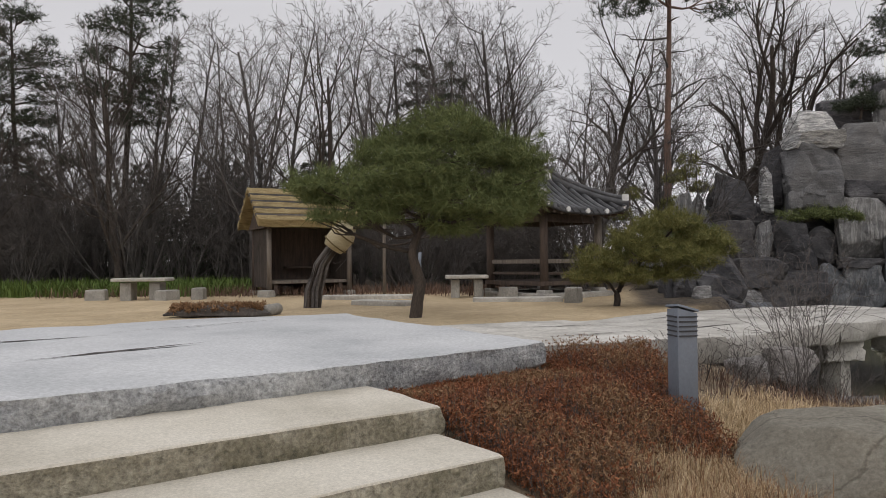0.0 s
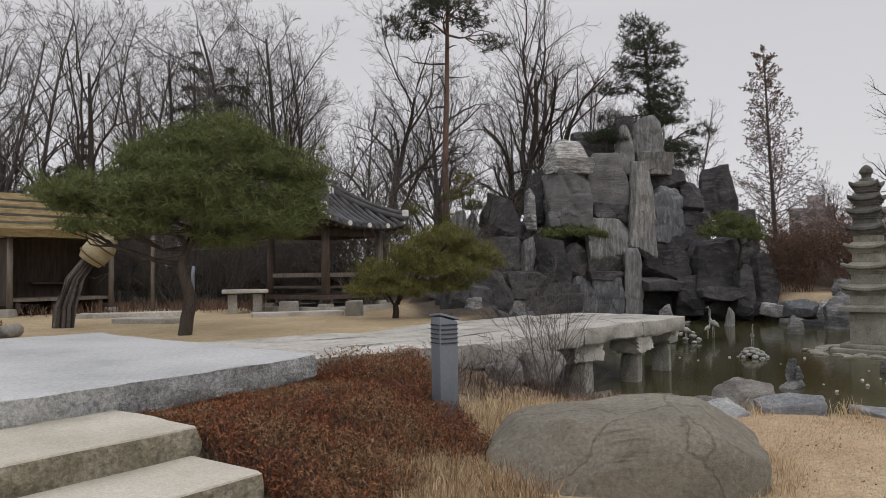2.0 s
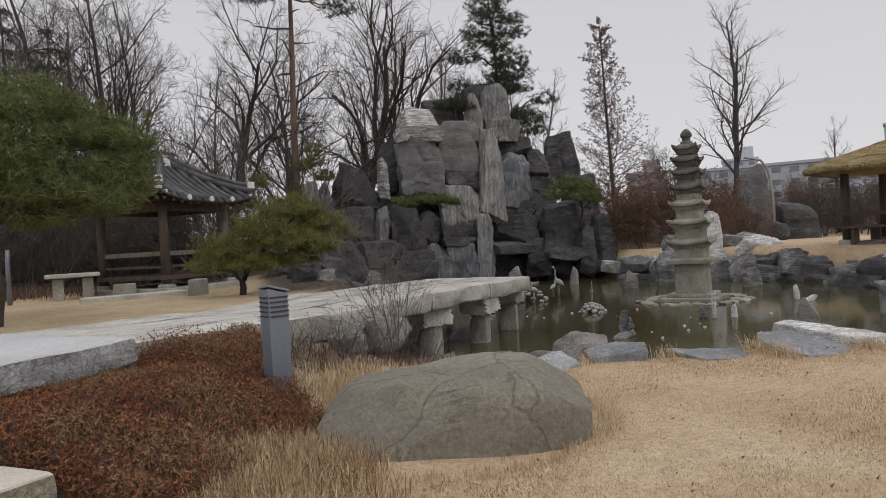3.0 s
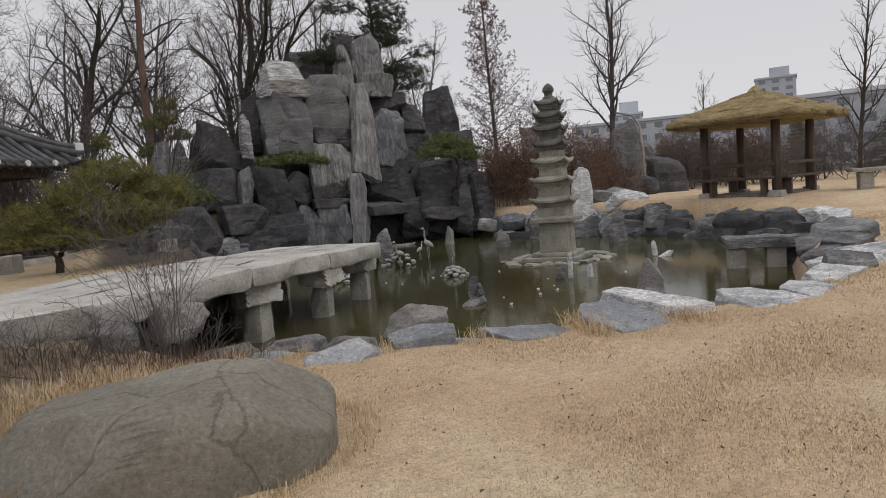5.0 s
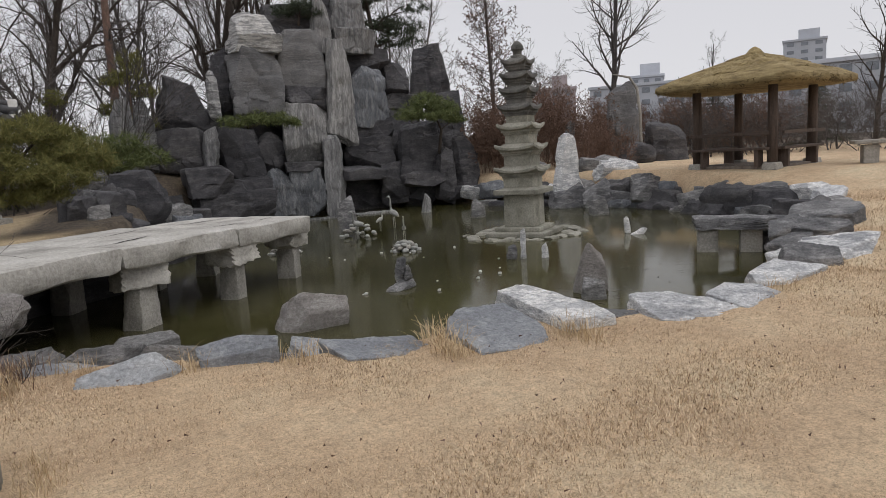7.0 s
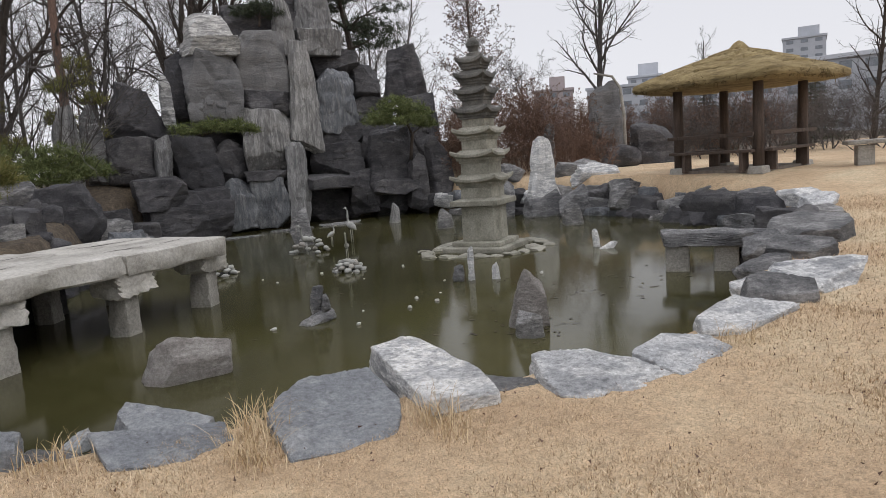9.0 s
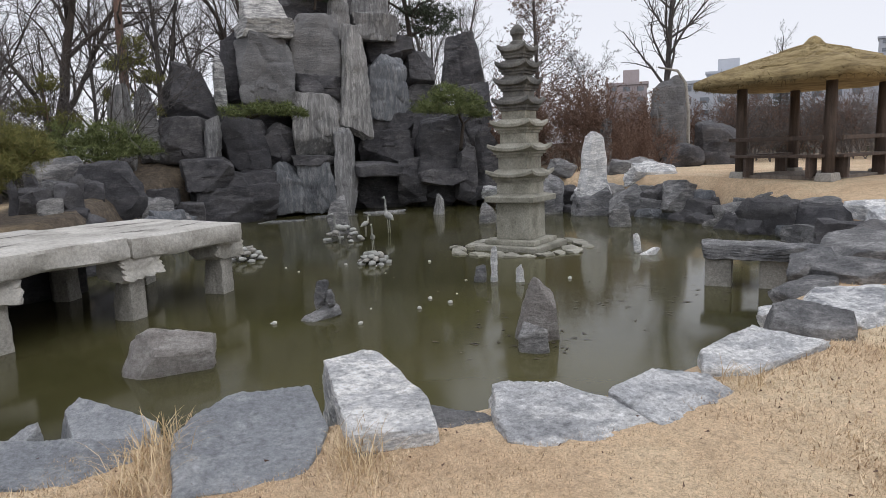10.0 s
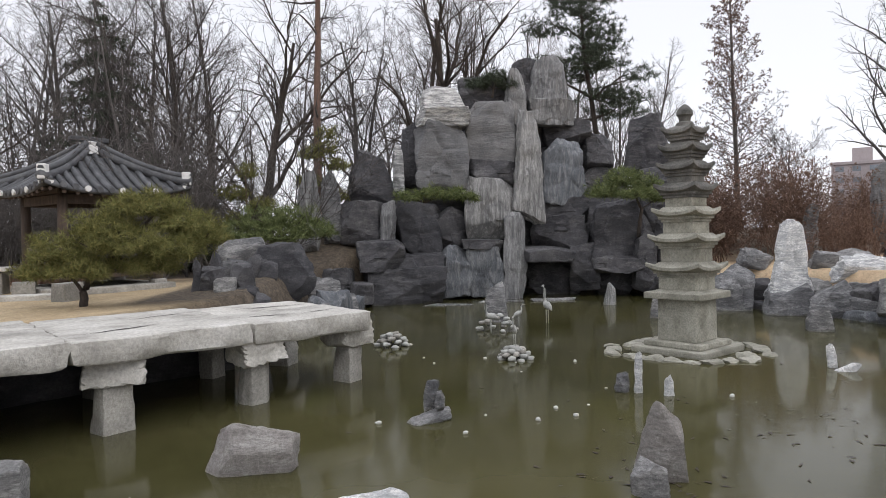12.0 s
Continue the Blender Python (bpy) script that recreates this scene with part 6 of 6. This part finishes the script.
# leaning trunk wound with sticks and straw
root = thing("wrapped_trunk", "leaning dead trunk bound with sticks and a straw band", "tree trunk", at=pose(-4.0, 15.8, 0.36))
spine = [Vector((0, 0, -0.2)), Vector((0.02, 0, 0.45)), Vector((0.22, 0, 1.05)), Vector((0.62, 0.05, 1.6)), Vector((0.95, 0.1, 2.0))]
part("trunk", tube(spine, [0.2, 0.17, 0.15, 0.13, 0.1], 10), BARK_BLACK, root, smooth=True)
for k in range(14):
    a = k * 0.45
    off = Vector((math.cos(a) * 0.2, math.sin(a) * 0.2, 0))
    part("stick", tube([p + off * (1 - 0.12 * i) + Vector((rng.normal(0, 0.02), rng.normal(0, 0.02), 0)) for i, p in enumerate(spine[:4])], [0.045, 0.04, 0.038, 0.034], 6), (BARK_PALE, BARK_BLACK, BARK)[k % 3], root)
for k in range(6):
    r2 = np.random.default_rng(640 + k)
    tip = spine[4] + Vector((1.0 + 0.35 * k, -0.3 + 0.15 * k, 0.05 + 0.22 * (k % 3)))
    pts, radii, _ = limb_to(r2, spine[4] - Vector((0.12, 0, 0.1)), tip, 0.045, 0.012, 0.1, 8)
    branch = part("branch", tube(pts, radii, 6), BARK_BLACK, root, smooth=True)
    for j in (3, 5, 6):
        q, rr, _ = limb_to(r2, pts[j], pts[j] + Vector((r2.uniform(0.3, 0.7), r2.normal(0, 0.3), r2.uniform(-0.1, 0.4))), 0.018, 0.006, 0.1, 4)
        part("twig", tube(q, rr, 4), BARK_BLACK, branch)
band = part("straw_band", tube([spine[3] + Vector((-0.12, 0, -0.18)), spine[3] + Vector((-0.02, 0, -0.04)), spine[3] + Vector((0.14, 0.02, 0.16)), spine[4] + Vector((-0.06, 0, 0))], [0.24, 0.3, 0.3, 0.2], 16), STRAW_WRAP, root, "plaited straw band", smooth=True)
for k in range(2):
    q = spine[3] + Vector((-0.05 + 0.2 * k, 0, -0.08 + 0.22 * k))
    part("cord", tube([q + Vector((math.cos(a) * 0.31 * 0.75, math.sin(a) * 0.31, -math.cos(a) * 0.31 * 0.65)) for a in np.linspace(0, 6.28, 18)], [0.018] * 18, 5), THATCH_DARK, band)

# poles and low bollard lamp posts in the court
for x, y, h, mat, label in ((-3.0, 20.5, 2.3, TIMBER_GREY, "grey weathered wooden pole in the court"), (-1.75, 19.0, 1.35, STEEL, "slim grey metal post with a round top")):
    o = link_mesh("pole", *tube([(0, 0, -0.1), (0, 0, h * 0.8), (0.02, 0, h)], [0.055, 0.05, 0.045], 10), mat, smooth=True)
    o.matrix_basis = pose(x, y, 0.36)
    tagged(o, label, "post")

# low planted mound in the court
root = thing("planter_mound", "low mound of dry leaves edged with a log and stones", "planting", at=pose(-5.2, 13.2, 0.36, 0, 0, 8))
COUNT[0] += 1
part("mound", rock_shape(2.2, 0.7, 0.26, COUNT[0], rough=0.06, boxy=0.2), BARK, root, smooth=True)
r2 = np.random.default_rng(3)
part("foliage", needle_mesh(r2, np.stack([r2.uniform(-0.9, 0.9, 900), r2.uniform(-0.3, 0.3, 900), r2.uniform(0.15, 0.27, 900)], axis=1), 6, 0.08, 0.03), BROWN_LEAF, root)
part("log", tube([(0.95, -0.05, 0.12), (1.1, 0.35, 0.14)], [0.13, 0.12], 12), PIER, root, smooth=True)


# ---- bollard lamp among the shrubs ----
def bollard():
    root = thing("bollard_lamp", "grey steel bollard lamp with slanted louvred head", "lamp", at=pose(1.83, 5.45, 0.33, 0, 0, 14))
    bm = box(0.17, 0.17, 0.8, 0, 0, -0.1, 0.008)
    for v in bm.verts:
        if v.co.z > 0.6:
            v.co.z += -v.co.x * 0.28 - v.co.y * 0.1
    post = part("body", bm, STEEL, root, sharp=40)
    for side in range(4):
        m = pose(0, 0, 0, 0, 0, 90 * side)
        for k in range(5):
            bm = box(0.15, 0.014, 0.012, 0, -0.088, 0.5 + 0.038 * k, 0.002)
            bmesh.ops.transform(bm, matrix=m, verts=bm.verts)
            part("louvre_slot", bm, STEEL_DARK, post)
    bm = box(0.19, 0.19, 0.018, 0, 0, 0, 0.003)
    p = part("cap", bm, STEEL, root)
    p.matrix_basis = pose(0, 0, 0.712, 0, 15.5, 0) @ pose(0, 0, 0, -6, 0, 0)
    part("base_plate", box(0.24, 0.24, 0.03, 0, 0, -0.09, 0.005), STEEL, root)


bollard()


# ---- small stone ornaments in the pond ----
def crane(x, y, z, s, rot, neck=1.0):
    pts = [(0, 0, 0), (0, 0, 0.34), (-0.02, 0, 0.38)]
    verts, faces = [], []
    for dy in (-0.025, 0.025):
        add_tube(verts, faces, [(0, dy, -0.05), (0.01, dy, 0.3)], [0.012, 0.012], 5)
    add_tube(verts, faces, [(-0.2, 0, 0.3), (-0.1, 0, 0.36), (0.02, 0, 0.4), (0.1, 0, 0.43), (0.13, 0, 0.55 * neck), (0.12, 0, 0.68 * neck), (0.17, 0, 0.74 * neck), (0.28, 0, 0.72 * neck)], [0.015, 0.06, 0.085, 0.055, 0.03, 0.024, 0.03, 0.006], 10)
    ob = link_mesh("crane_statue", verts, faces, FIGURE, smooth=True)
    ob.matrix_basis = pose(x, y, z, 0, 0, rot)
    ob.scale = (s, s, s)
    tagged(ob, "small pale stone crane figure standing in the pond", "statue", "pond figures")


def cairn(x, y, r, n, seed, label):
    r2 = np.random.default_rng(seed)
    root = thing("pebble_pile", label, "stones", "pebble piles", at=pose(x, y, -0.62))
    for k in range(n):
        t = (k + 0.5) / n
        a, rr = k * 2.4, r * math.sqrt(1 - t) * 0.95
        COUNT[0] += 1
        v, f = rock_shape(r2.uniform(0.14, 0.22), r2.uniform(0.11, 0.18), 0.1, COUNT[0], rough=0.02, sub=2, boxy=0.2)
        p = part("stone", (v, f), FIGURE if k % 3 else PIER, root, smooth=True)
        p.matrix_basis = pose(math.cos(a) * rr, math.sin(a) * rr, -0.06 + 0.26 * t ** 1.1 * (r / 0.35), 0, 0, math.degrees(a))


cairn(11.05, 13.35, 0.3, 26, 1, "cone of rounded pebbles in the pond")
cairn(9.05, 15.4, 0.36, 22, 2, "low pile of rounded pebbles beside the bridge end")
cairn(11.6, 16.9, 0.5, 18, 3, "ring of pebbles round an upright stone")
crane(13.05, 17.6, -0.6, 1.1, 100, 1.1)
crane(11.35, 16.4, -0.6, 0.95, 190)
crane(11.95, 16.3, -0.45, 0.7, 20, 0.9)
crane(11.05, 13.35, -0.35, 0.6, 240, 1.1)
for x, y, w, h, tilt, label in ((15.68, 11.25, 0.2, 0.56, -6, "small pale stone standing in the pond water"), (15.36, 11.08, 0.22, 0.6, 62, "small pale stone leaning in the pond water")):
    o = stone_thing("rock", x, y, -0.78, w, 0.17, h, -28, WHITE, label, "rocks in the pond", rough=0.02, lean_in=0.35)
    o.matrix_basis = o.matrix_basis @ pose(0, 0, 0, 0, tilt, 0)
stone_thing("rock", 12.0, 10.45, -0.75, 0.13, 0.11, 0.72, 10, WHITE, "slim pale stone upright in the pond water", "rocks in the pond", lean_in=0.2)
stone_thing("rock", 11.82, 10.55, -0.75, 0.26, 0.22, 0.42, 10, GREY, "small grey stone in the pond water", "rocks in the pond", lean_in=0.3)
stone_thing("rock", 12.32, 10.2, -0.75, 0.18, 0.15, 0.44, 10, WHITE, "small pale stone in the pond water", "rocks in the pond", lean_in=0.4)
for k in range(18):
    a, b = rng.uniform(8.2, 13.5), rng.uniform(8.8, 14.5)
    COUNT[0] += 1
    s = rng.uniform(0.035, 0.07)
    o = link_mesh("pebble", *rock_shape(s, s * 0.8, s * 0.9, COUNT[0], rough=0.03, sub=2), PEBBLE, smooth=True)
    o.matrix_basis = pose(a, b, -0.63)
    tagged(o, "white pebble breaking the pond's surface", "pebble", "white pebbles")


# pale bare limb beside the standing stone
limb = link_mesh("bare_branch", *tube([(0.64, 0, -0.9), (0.62, 0, 1.6), (0.5, 0, 2.6), (0.2, 0, 3.05), (-0.5, 0, 3.2)], [0.07, 0.065, 0.06, 0.05, 0.03], 8), PIER, smooth=True)
limb.matrix_basis = pose(25.3, 20.25, 0.9, 0, 0, -27)
tagged(limb, "pale arching dead limb leaning on a standing stone", "branch")

# ---- buildings beyond the park ----
def building(label, x, y, w, d, h, rot, mat, floors, bays, roof=None):
    root = thing("apartment_building", label, "building", "distant buildings", at=pose(x, y, 0, 0, 0, rot))
    part("wall", box(w, d, h, 0, 0, 0, 0.05), mat, root)
    part("roof", box(w + 0.6, d + 0.6, 0.6, 0, 0, h + 0.005, 0.05), mat, root)
    if roof:
        part("stair_house", box(w * roof, d * 0.5, 3.0, w * 0.1, 0, h + 0.6, 0.05), mat, root)
    pane = None
    for f in range(floors):
        for b in range(bays):
            wx = w / bays * 0.5
            px, pz = -w / 2 + (b + 0.5) * w / bays, h * (f + 0.4) / floors
            if pane is None:
                pane = part("window", box(wx, 0.12, h / floors * 0.45, 0, 0, 0, 0.02), PANE, root)
                first = pane.data
                pane.matrix_basis = pose(px, -d / 2 - 0.02, pz)
            else:
                o = new("window", first)
                o.parent = root
                o.matrix_basis = pose(px, -d / 2 - 0.02, pz)


def far_at(t_eye, axis, px, dist):
    lat = (px - 784) / 1200 * dist
    return t_eye[0] + axis[0] * dist + axis[1] * lat, t_eye[1] + axis[1] * dist - axis[0] * lat


EYE72, AXIS72 = (4.3, 0.55), (0.551, 0.834)
for label, px, dist, w, d, h, mat, floors, bays, roof in (
        ("pale grey low apartment block beyond the trees", 1560, 95, 30, 12, 10.0, FACADE, 4, 10, None),
        ("tall grey apartment tower far beyond the park", 1376, 210, 11, 12, 26.5, FACADE, 12, 3, 0.5),
        ("long grey building with a flat roof beyond the trees", 1180, 150, 40, 12, 12.5, FACADE, 5, 12, None),
        ("brownish apartment block far beyond the trees", 955, 170, 9, 12, 14.0, FACADE_BRICK, 6, 3, 0.4),
        ("grey block with a roof house beyond the trees", 1110, 180, 8, 12, 16.5, FACADE, 6, 3, 0.6),
        ("long grey building behind the pavilion", 1420, 160, 34, 12, 12.0, FACADE, 5, 10, None)):
    x, y = far_at(EYE72, AXIS72, px, dist)
    building(label, x, y, w, d, h, math.degrees(math.atan2(y, x)) - 90, mat, floors, bays, roof)


# ---- lawn blades, tufts and the bronze ground cover ----
def blade_field(name, label, n, area, height, width, mat, seed, keep, lean=0.6, category="grass"):
    r2 = np.random.default_rng(seed)
    x, y = r2.uniform(area[0], area[1], n), r2.uniform(area[2], area[3], n)
    ok = keep(x, y)
    x, y = x[ok], y[ok]
    n = len(x)
    z = ground_height(x, y) - 0.01
    a, l = r2.uniform(0, 6.28, n), r2.uniform(0.1, lean, n)
    h = height * r2.uniform(0.5, 1.2, n)
    base = np.stack([x, y, z], axis=1)
    s = np.stack([np.cos(a + 1.57), np.sin(a + 1.57), 0 * a], axis=1) * width / 2
    tip = base + np.stack([np.cos(a) * l * h, np.sin(a) * l * h, h], axis=1)
    v = np.empty((n * 3, 3))
    v[0::3], v[1::3], v[2::3] = base - s, base + s, tip
    return tagged(link_mesh(name, v, np.arange(n * 3).reshape(-1, 3), mat), label, category, kind="stuff")


def lawn_here(x, y):
    return (inside_distance(x, y, POND) > 0.35) & (y - 8.9 - 0.78 * (x - 0.6) < -1.5) & ((-0.613 * x + 0.79 * y < 1.9) | (x > 3.3)) & (((x - 2.72) / 1.2) ** 2 + ((y - 4.3) / 0.95) ** 2 > 1)


blade_field("lawn_grass", "short dormant straw-coloured lawn grass", 330000, (1.2, 11.5, 0.6, 6.5), 0.026, 0.006, LAWN_BLADE, 401, lawn_here, 1.6)
blade_field("lawn_grass", "short dormant straw-coloured lawn grass", 60000, (9.5, 20, 1.0, 8.5), 0.045, 0.011, LAWN_BLADE, 402, lambda x, y: lawn_here(x, y) & (x > 9.5), 1.6)


def tuft_field(name, label, spots, per, height, width, mat, seed, bend=0.7, spread=0.12, category="grass"):
    """Arching blades in tufts, each blade in three joints."""
    r2 = np.random.default_rng(seed)
    c = np.repeat(np.array(spots, float), per, axis=0)
    n = len(c)
    x, y = c[:, 0] + r2.normal(0, spread, n), c[:, 1] + r2.normal(0, spread, n)
    z = ground_height(x, y) - 0.02
    a = r2.uniform(0, 6.28, n)
    h, l = height * r2.uniform(0.45, 1.2, n), r2.uniform(0.1, bend, n)
    side = np.stack([-np.sin(a), np.cos(a), 0 * a], axis=1) * width / 2
    rows = []
    for t, w in ((0, 1.0), (0.45, 0.85), (0.8, 0.55), (1.0, 0.1)):
        mid = np.stack([x + np.cos(a) * h * l * t ** 1.8, y + np.sin(a) * h * l * t ** 1.8, z + h * (t - 0.35 * l * t ** 2.5)], axis=1)
        rows += [mid - side * w, mid + side * w]
    v = np.stack(rows, axis=1).reshape(-1, 3)
    i = np.arange(n)[:, None] * 8
    faces = np.concatenate([i + np.array([[0, 1, 3, 2]]), i + np.array([[2, 3, 5, 4]]), i + np.array([[4, 5, 7, 6]])])
    return tagged(link_mesh(name, v, faces, mat), label, category, kind="stuff")


r2 = np.random.default_rng(500)
straw = [(r2.uniform(1.05, 1.95), r2.uniform(3.2, 4.5)) for _ in range(70)] + [(r2.uniform(1.9, 3.4), r2.uniform(4.95, 5.9)) for _ in range(80)] + [(r2.uniform(0.7, 1.3), r2.uniform(2.95, 3.3)) for _ in range(12)] + [(r2.uniform(2.6, 3.8), r2.uniform(5.6, 6.2)) for _ in range(18)]
tuft_field("dry_grass", "long bleached straw grass round the boulder", straw, 110, 0.2, 0.005, STRAW_GRASS, 501, 1.4)
bank = [(6.72, 4.72), (6.8, 4.95), (6.68, 4.5), (6.62, 4.6), (6.75, 4.85), (7.64, 4.32), (7.7, 4.45), (7.62, 4.15), (5.75, 5.25), (5.0, 5.6), (6.85, 5.1), (10.1, 4.1), (4.3, 6.1), (3.9, 6.4)]
tuft_field("dry_grass", "tufts of bleached grass between the pond rocks", bank, 60, 0.2, 0.005, STRAW_GRASS, 502, 1.2, 0.08)
rim = [(2.72 + 1.22 * math.cos(a) * 1.0 + 0.1, 4.25 + 0.9 * math.sin(a)) for a in np.linspace(3.4, 6.6, 40)]
tuft_field("dry_grass", "short straw grass at the boulder's foot", rim, 30, 0.09, 0.005, STRAW_GRASS, 503, 0.7, 0.06)
twiggy = [(r2.uniform(1.7, 3.9), r2.uniform(5.9, 6.9)) for _ in range(50)]
tuft_field("dry_stalks", "dull brown dead stalks along the bridge's foot", twiggy, 40, 0.2, 0.006, RUST_LEAF, 506, 0.9, 0.14)
rusty = [(r2.uniform(0.95, 1.95), r2.uniform(3.3, 4.6)) for _ in range(45)]
tuft_field("dry_stalks", "rusty dead stalks between shrubs and straw grass", rusty, 60, 0.24, 0.005, BROWN_LEAF, 507, 1.2, 0.12)
court_weeds = [(r2.uniform(-22, -9), r2.uniform(21.5, 27)) for _ in range(500)]
tuft_field("green_weeds", "fresh green weeds at the woodland's edge", court_weeds, 30, 0.6, 0.03, WEED, 504, 1.0, 0.35, "weeds")
dry_edge = [(r2.uniform(-14, 1), r2.uniform(20.8, 24.5)) for _ in range(260)]
tuft_field("dry_grass", "dry brown grass and stalks at the woodland's edge", dry_edge, 16, 0.4, 0.02, RUST_LEAF, 505, 0.8, 0.3)


def ground_cover():
    """Low bronze shrubs: upright twigs set with small leaves."""
    r2 = np.random.default_rng(510)
    x, y = r2.uniform(-0.6, 2.5, 26000), r2.uniform(2.8, 7.2, 26000)
    n, u = -0.613 * x + 0.79 * y, 0.79 * x + 0.613 * y
    ok = (((n < 4.55) & (n > 2.3) & (u > 2.78)) | ((u > 4.72) & (n < 5.0) & (y < 6.95))) & (x < 1.95) & ~((x > 1.15 + r2.normal(0, 0.12, 26000)) & (y < 4.55 + r2.normal(0, 0.1, 26000)) & (y > 3.25)) & (y > 3.0 + r2.normal(0, 0.1, 26000))
    x, y = x[ok], y[ok]
    patch = np.array([noise.noise(Vector((a * 2.2, b * 2.2, 1.5))) for a, b in zip(x, y)])
    near_slab = smooth_step(3.6, 4.4, -0.613 * x + 0.79 * y) * smooth_step(4.9, 4.6, 0.79 * x + 0.613 * y)
    h = (0.19 + 0.1 * patch) * r2.uniform(0.45, 1.35, len(x)) * (1 - 0.6 * near_slab)
    z = ground_height(x, y)
    open_bed = near_slab < 0.25
    stems = needle_mesh(r2, np.stack([x, y, z], axis=1)[open_bed], 1, 0.22, 0.006, 3.0, 0.6)
    leaves = []
    for t in (0.35, 0.55, 0.75, 0.9, 1.0):
        leaves.append(np.stack([x + r2.normal(0, 0.025, len(x)), y + r2.normal(0, 0.025, len(x)), z + h * t], axis=1))
    spots = np.concatenate(leaves)
    brown = np.tile(patch + r2.normal(0, 0.25, len(x)) > 0.12, 5)
    body = needle_mesh(r2, spots[~brown], 3, 0.027, 0.011, 0.6)
    faded = needle_mesh(r2, spots[brown], 3, 0.03, 0.009, 0.8)
    root = thing("bronze_ground_cover", "low bronze-red winter ground cover shrubs beside the steps", "shrub", kind="stuff")
    tagged(part("stem", stems, BARK, root), kind="stuff")
    tagged(part("foliage", body, RED_LEAF, root), kind="stuff")
    tagged(part("faded_foliage", faded, BROWN_LEAF, root, "faded brown sprigs"), kind="stuff")


ground_cover()


def litter():
    """Fallen leaves scattered on the lawn."""
    r2 = np.random.default_rng(520)
    x, y = r2.uniform(1.5, 14, 1100), r2.uniform(0.8, 7, 1100)
    ok = lawn_here(x, y)
    c = np.stack([x[ok], y[ok], ground_height(x[ok], y[ok]) + 0.03], axis=1)
    v, f = needle_mesh(r2, c, 1, 0.026, 0.014, 0.0)
    tagged(link_mesh("fallen_leaf", v, f, RUST_LEAF), "brown fallen leaves scattered over the lawn", "leaves", kind="stuff")


litter()


def floating_leaves():
    """Dead leaves and bits of twig lying on the pond."""
    r2 = np.random.default_rng(530)
    x = np.concatenate([r2.normal(13.2, 1.4, 90), r2.normal(10.6, 0.45, 40), r2.uniform(8, 18, 60)])
    y = np.concatenate([r2.normal(8.6, 0.9, 90), r2.normal(7.2, 0.25, 40), r2.uniform(7, 18, 60)])
    wet = inside_distance(x, y, POND) < -0.7
    x, y = x[wet], y[wet]
    v, f = needle_mesh(r2, np.stack([x, y, 0 * x], axis=1), 1, 0.1, 0.045, 0.0)
    v[:, 2] = -0.604 + 0.05 * np.clip(v[:, 2], 0, 0.06)
    tagged(link_mesh("floating_leaf", v, f, BARK_BLACK), "dark dead leaves floating on the pond", "leaves", kind="stuff")


floating_leaves()
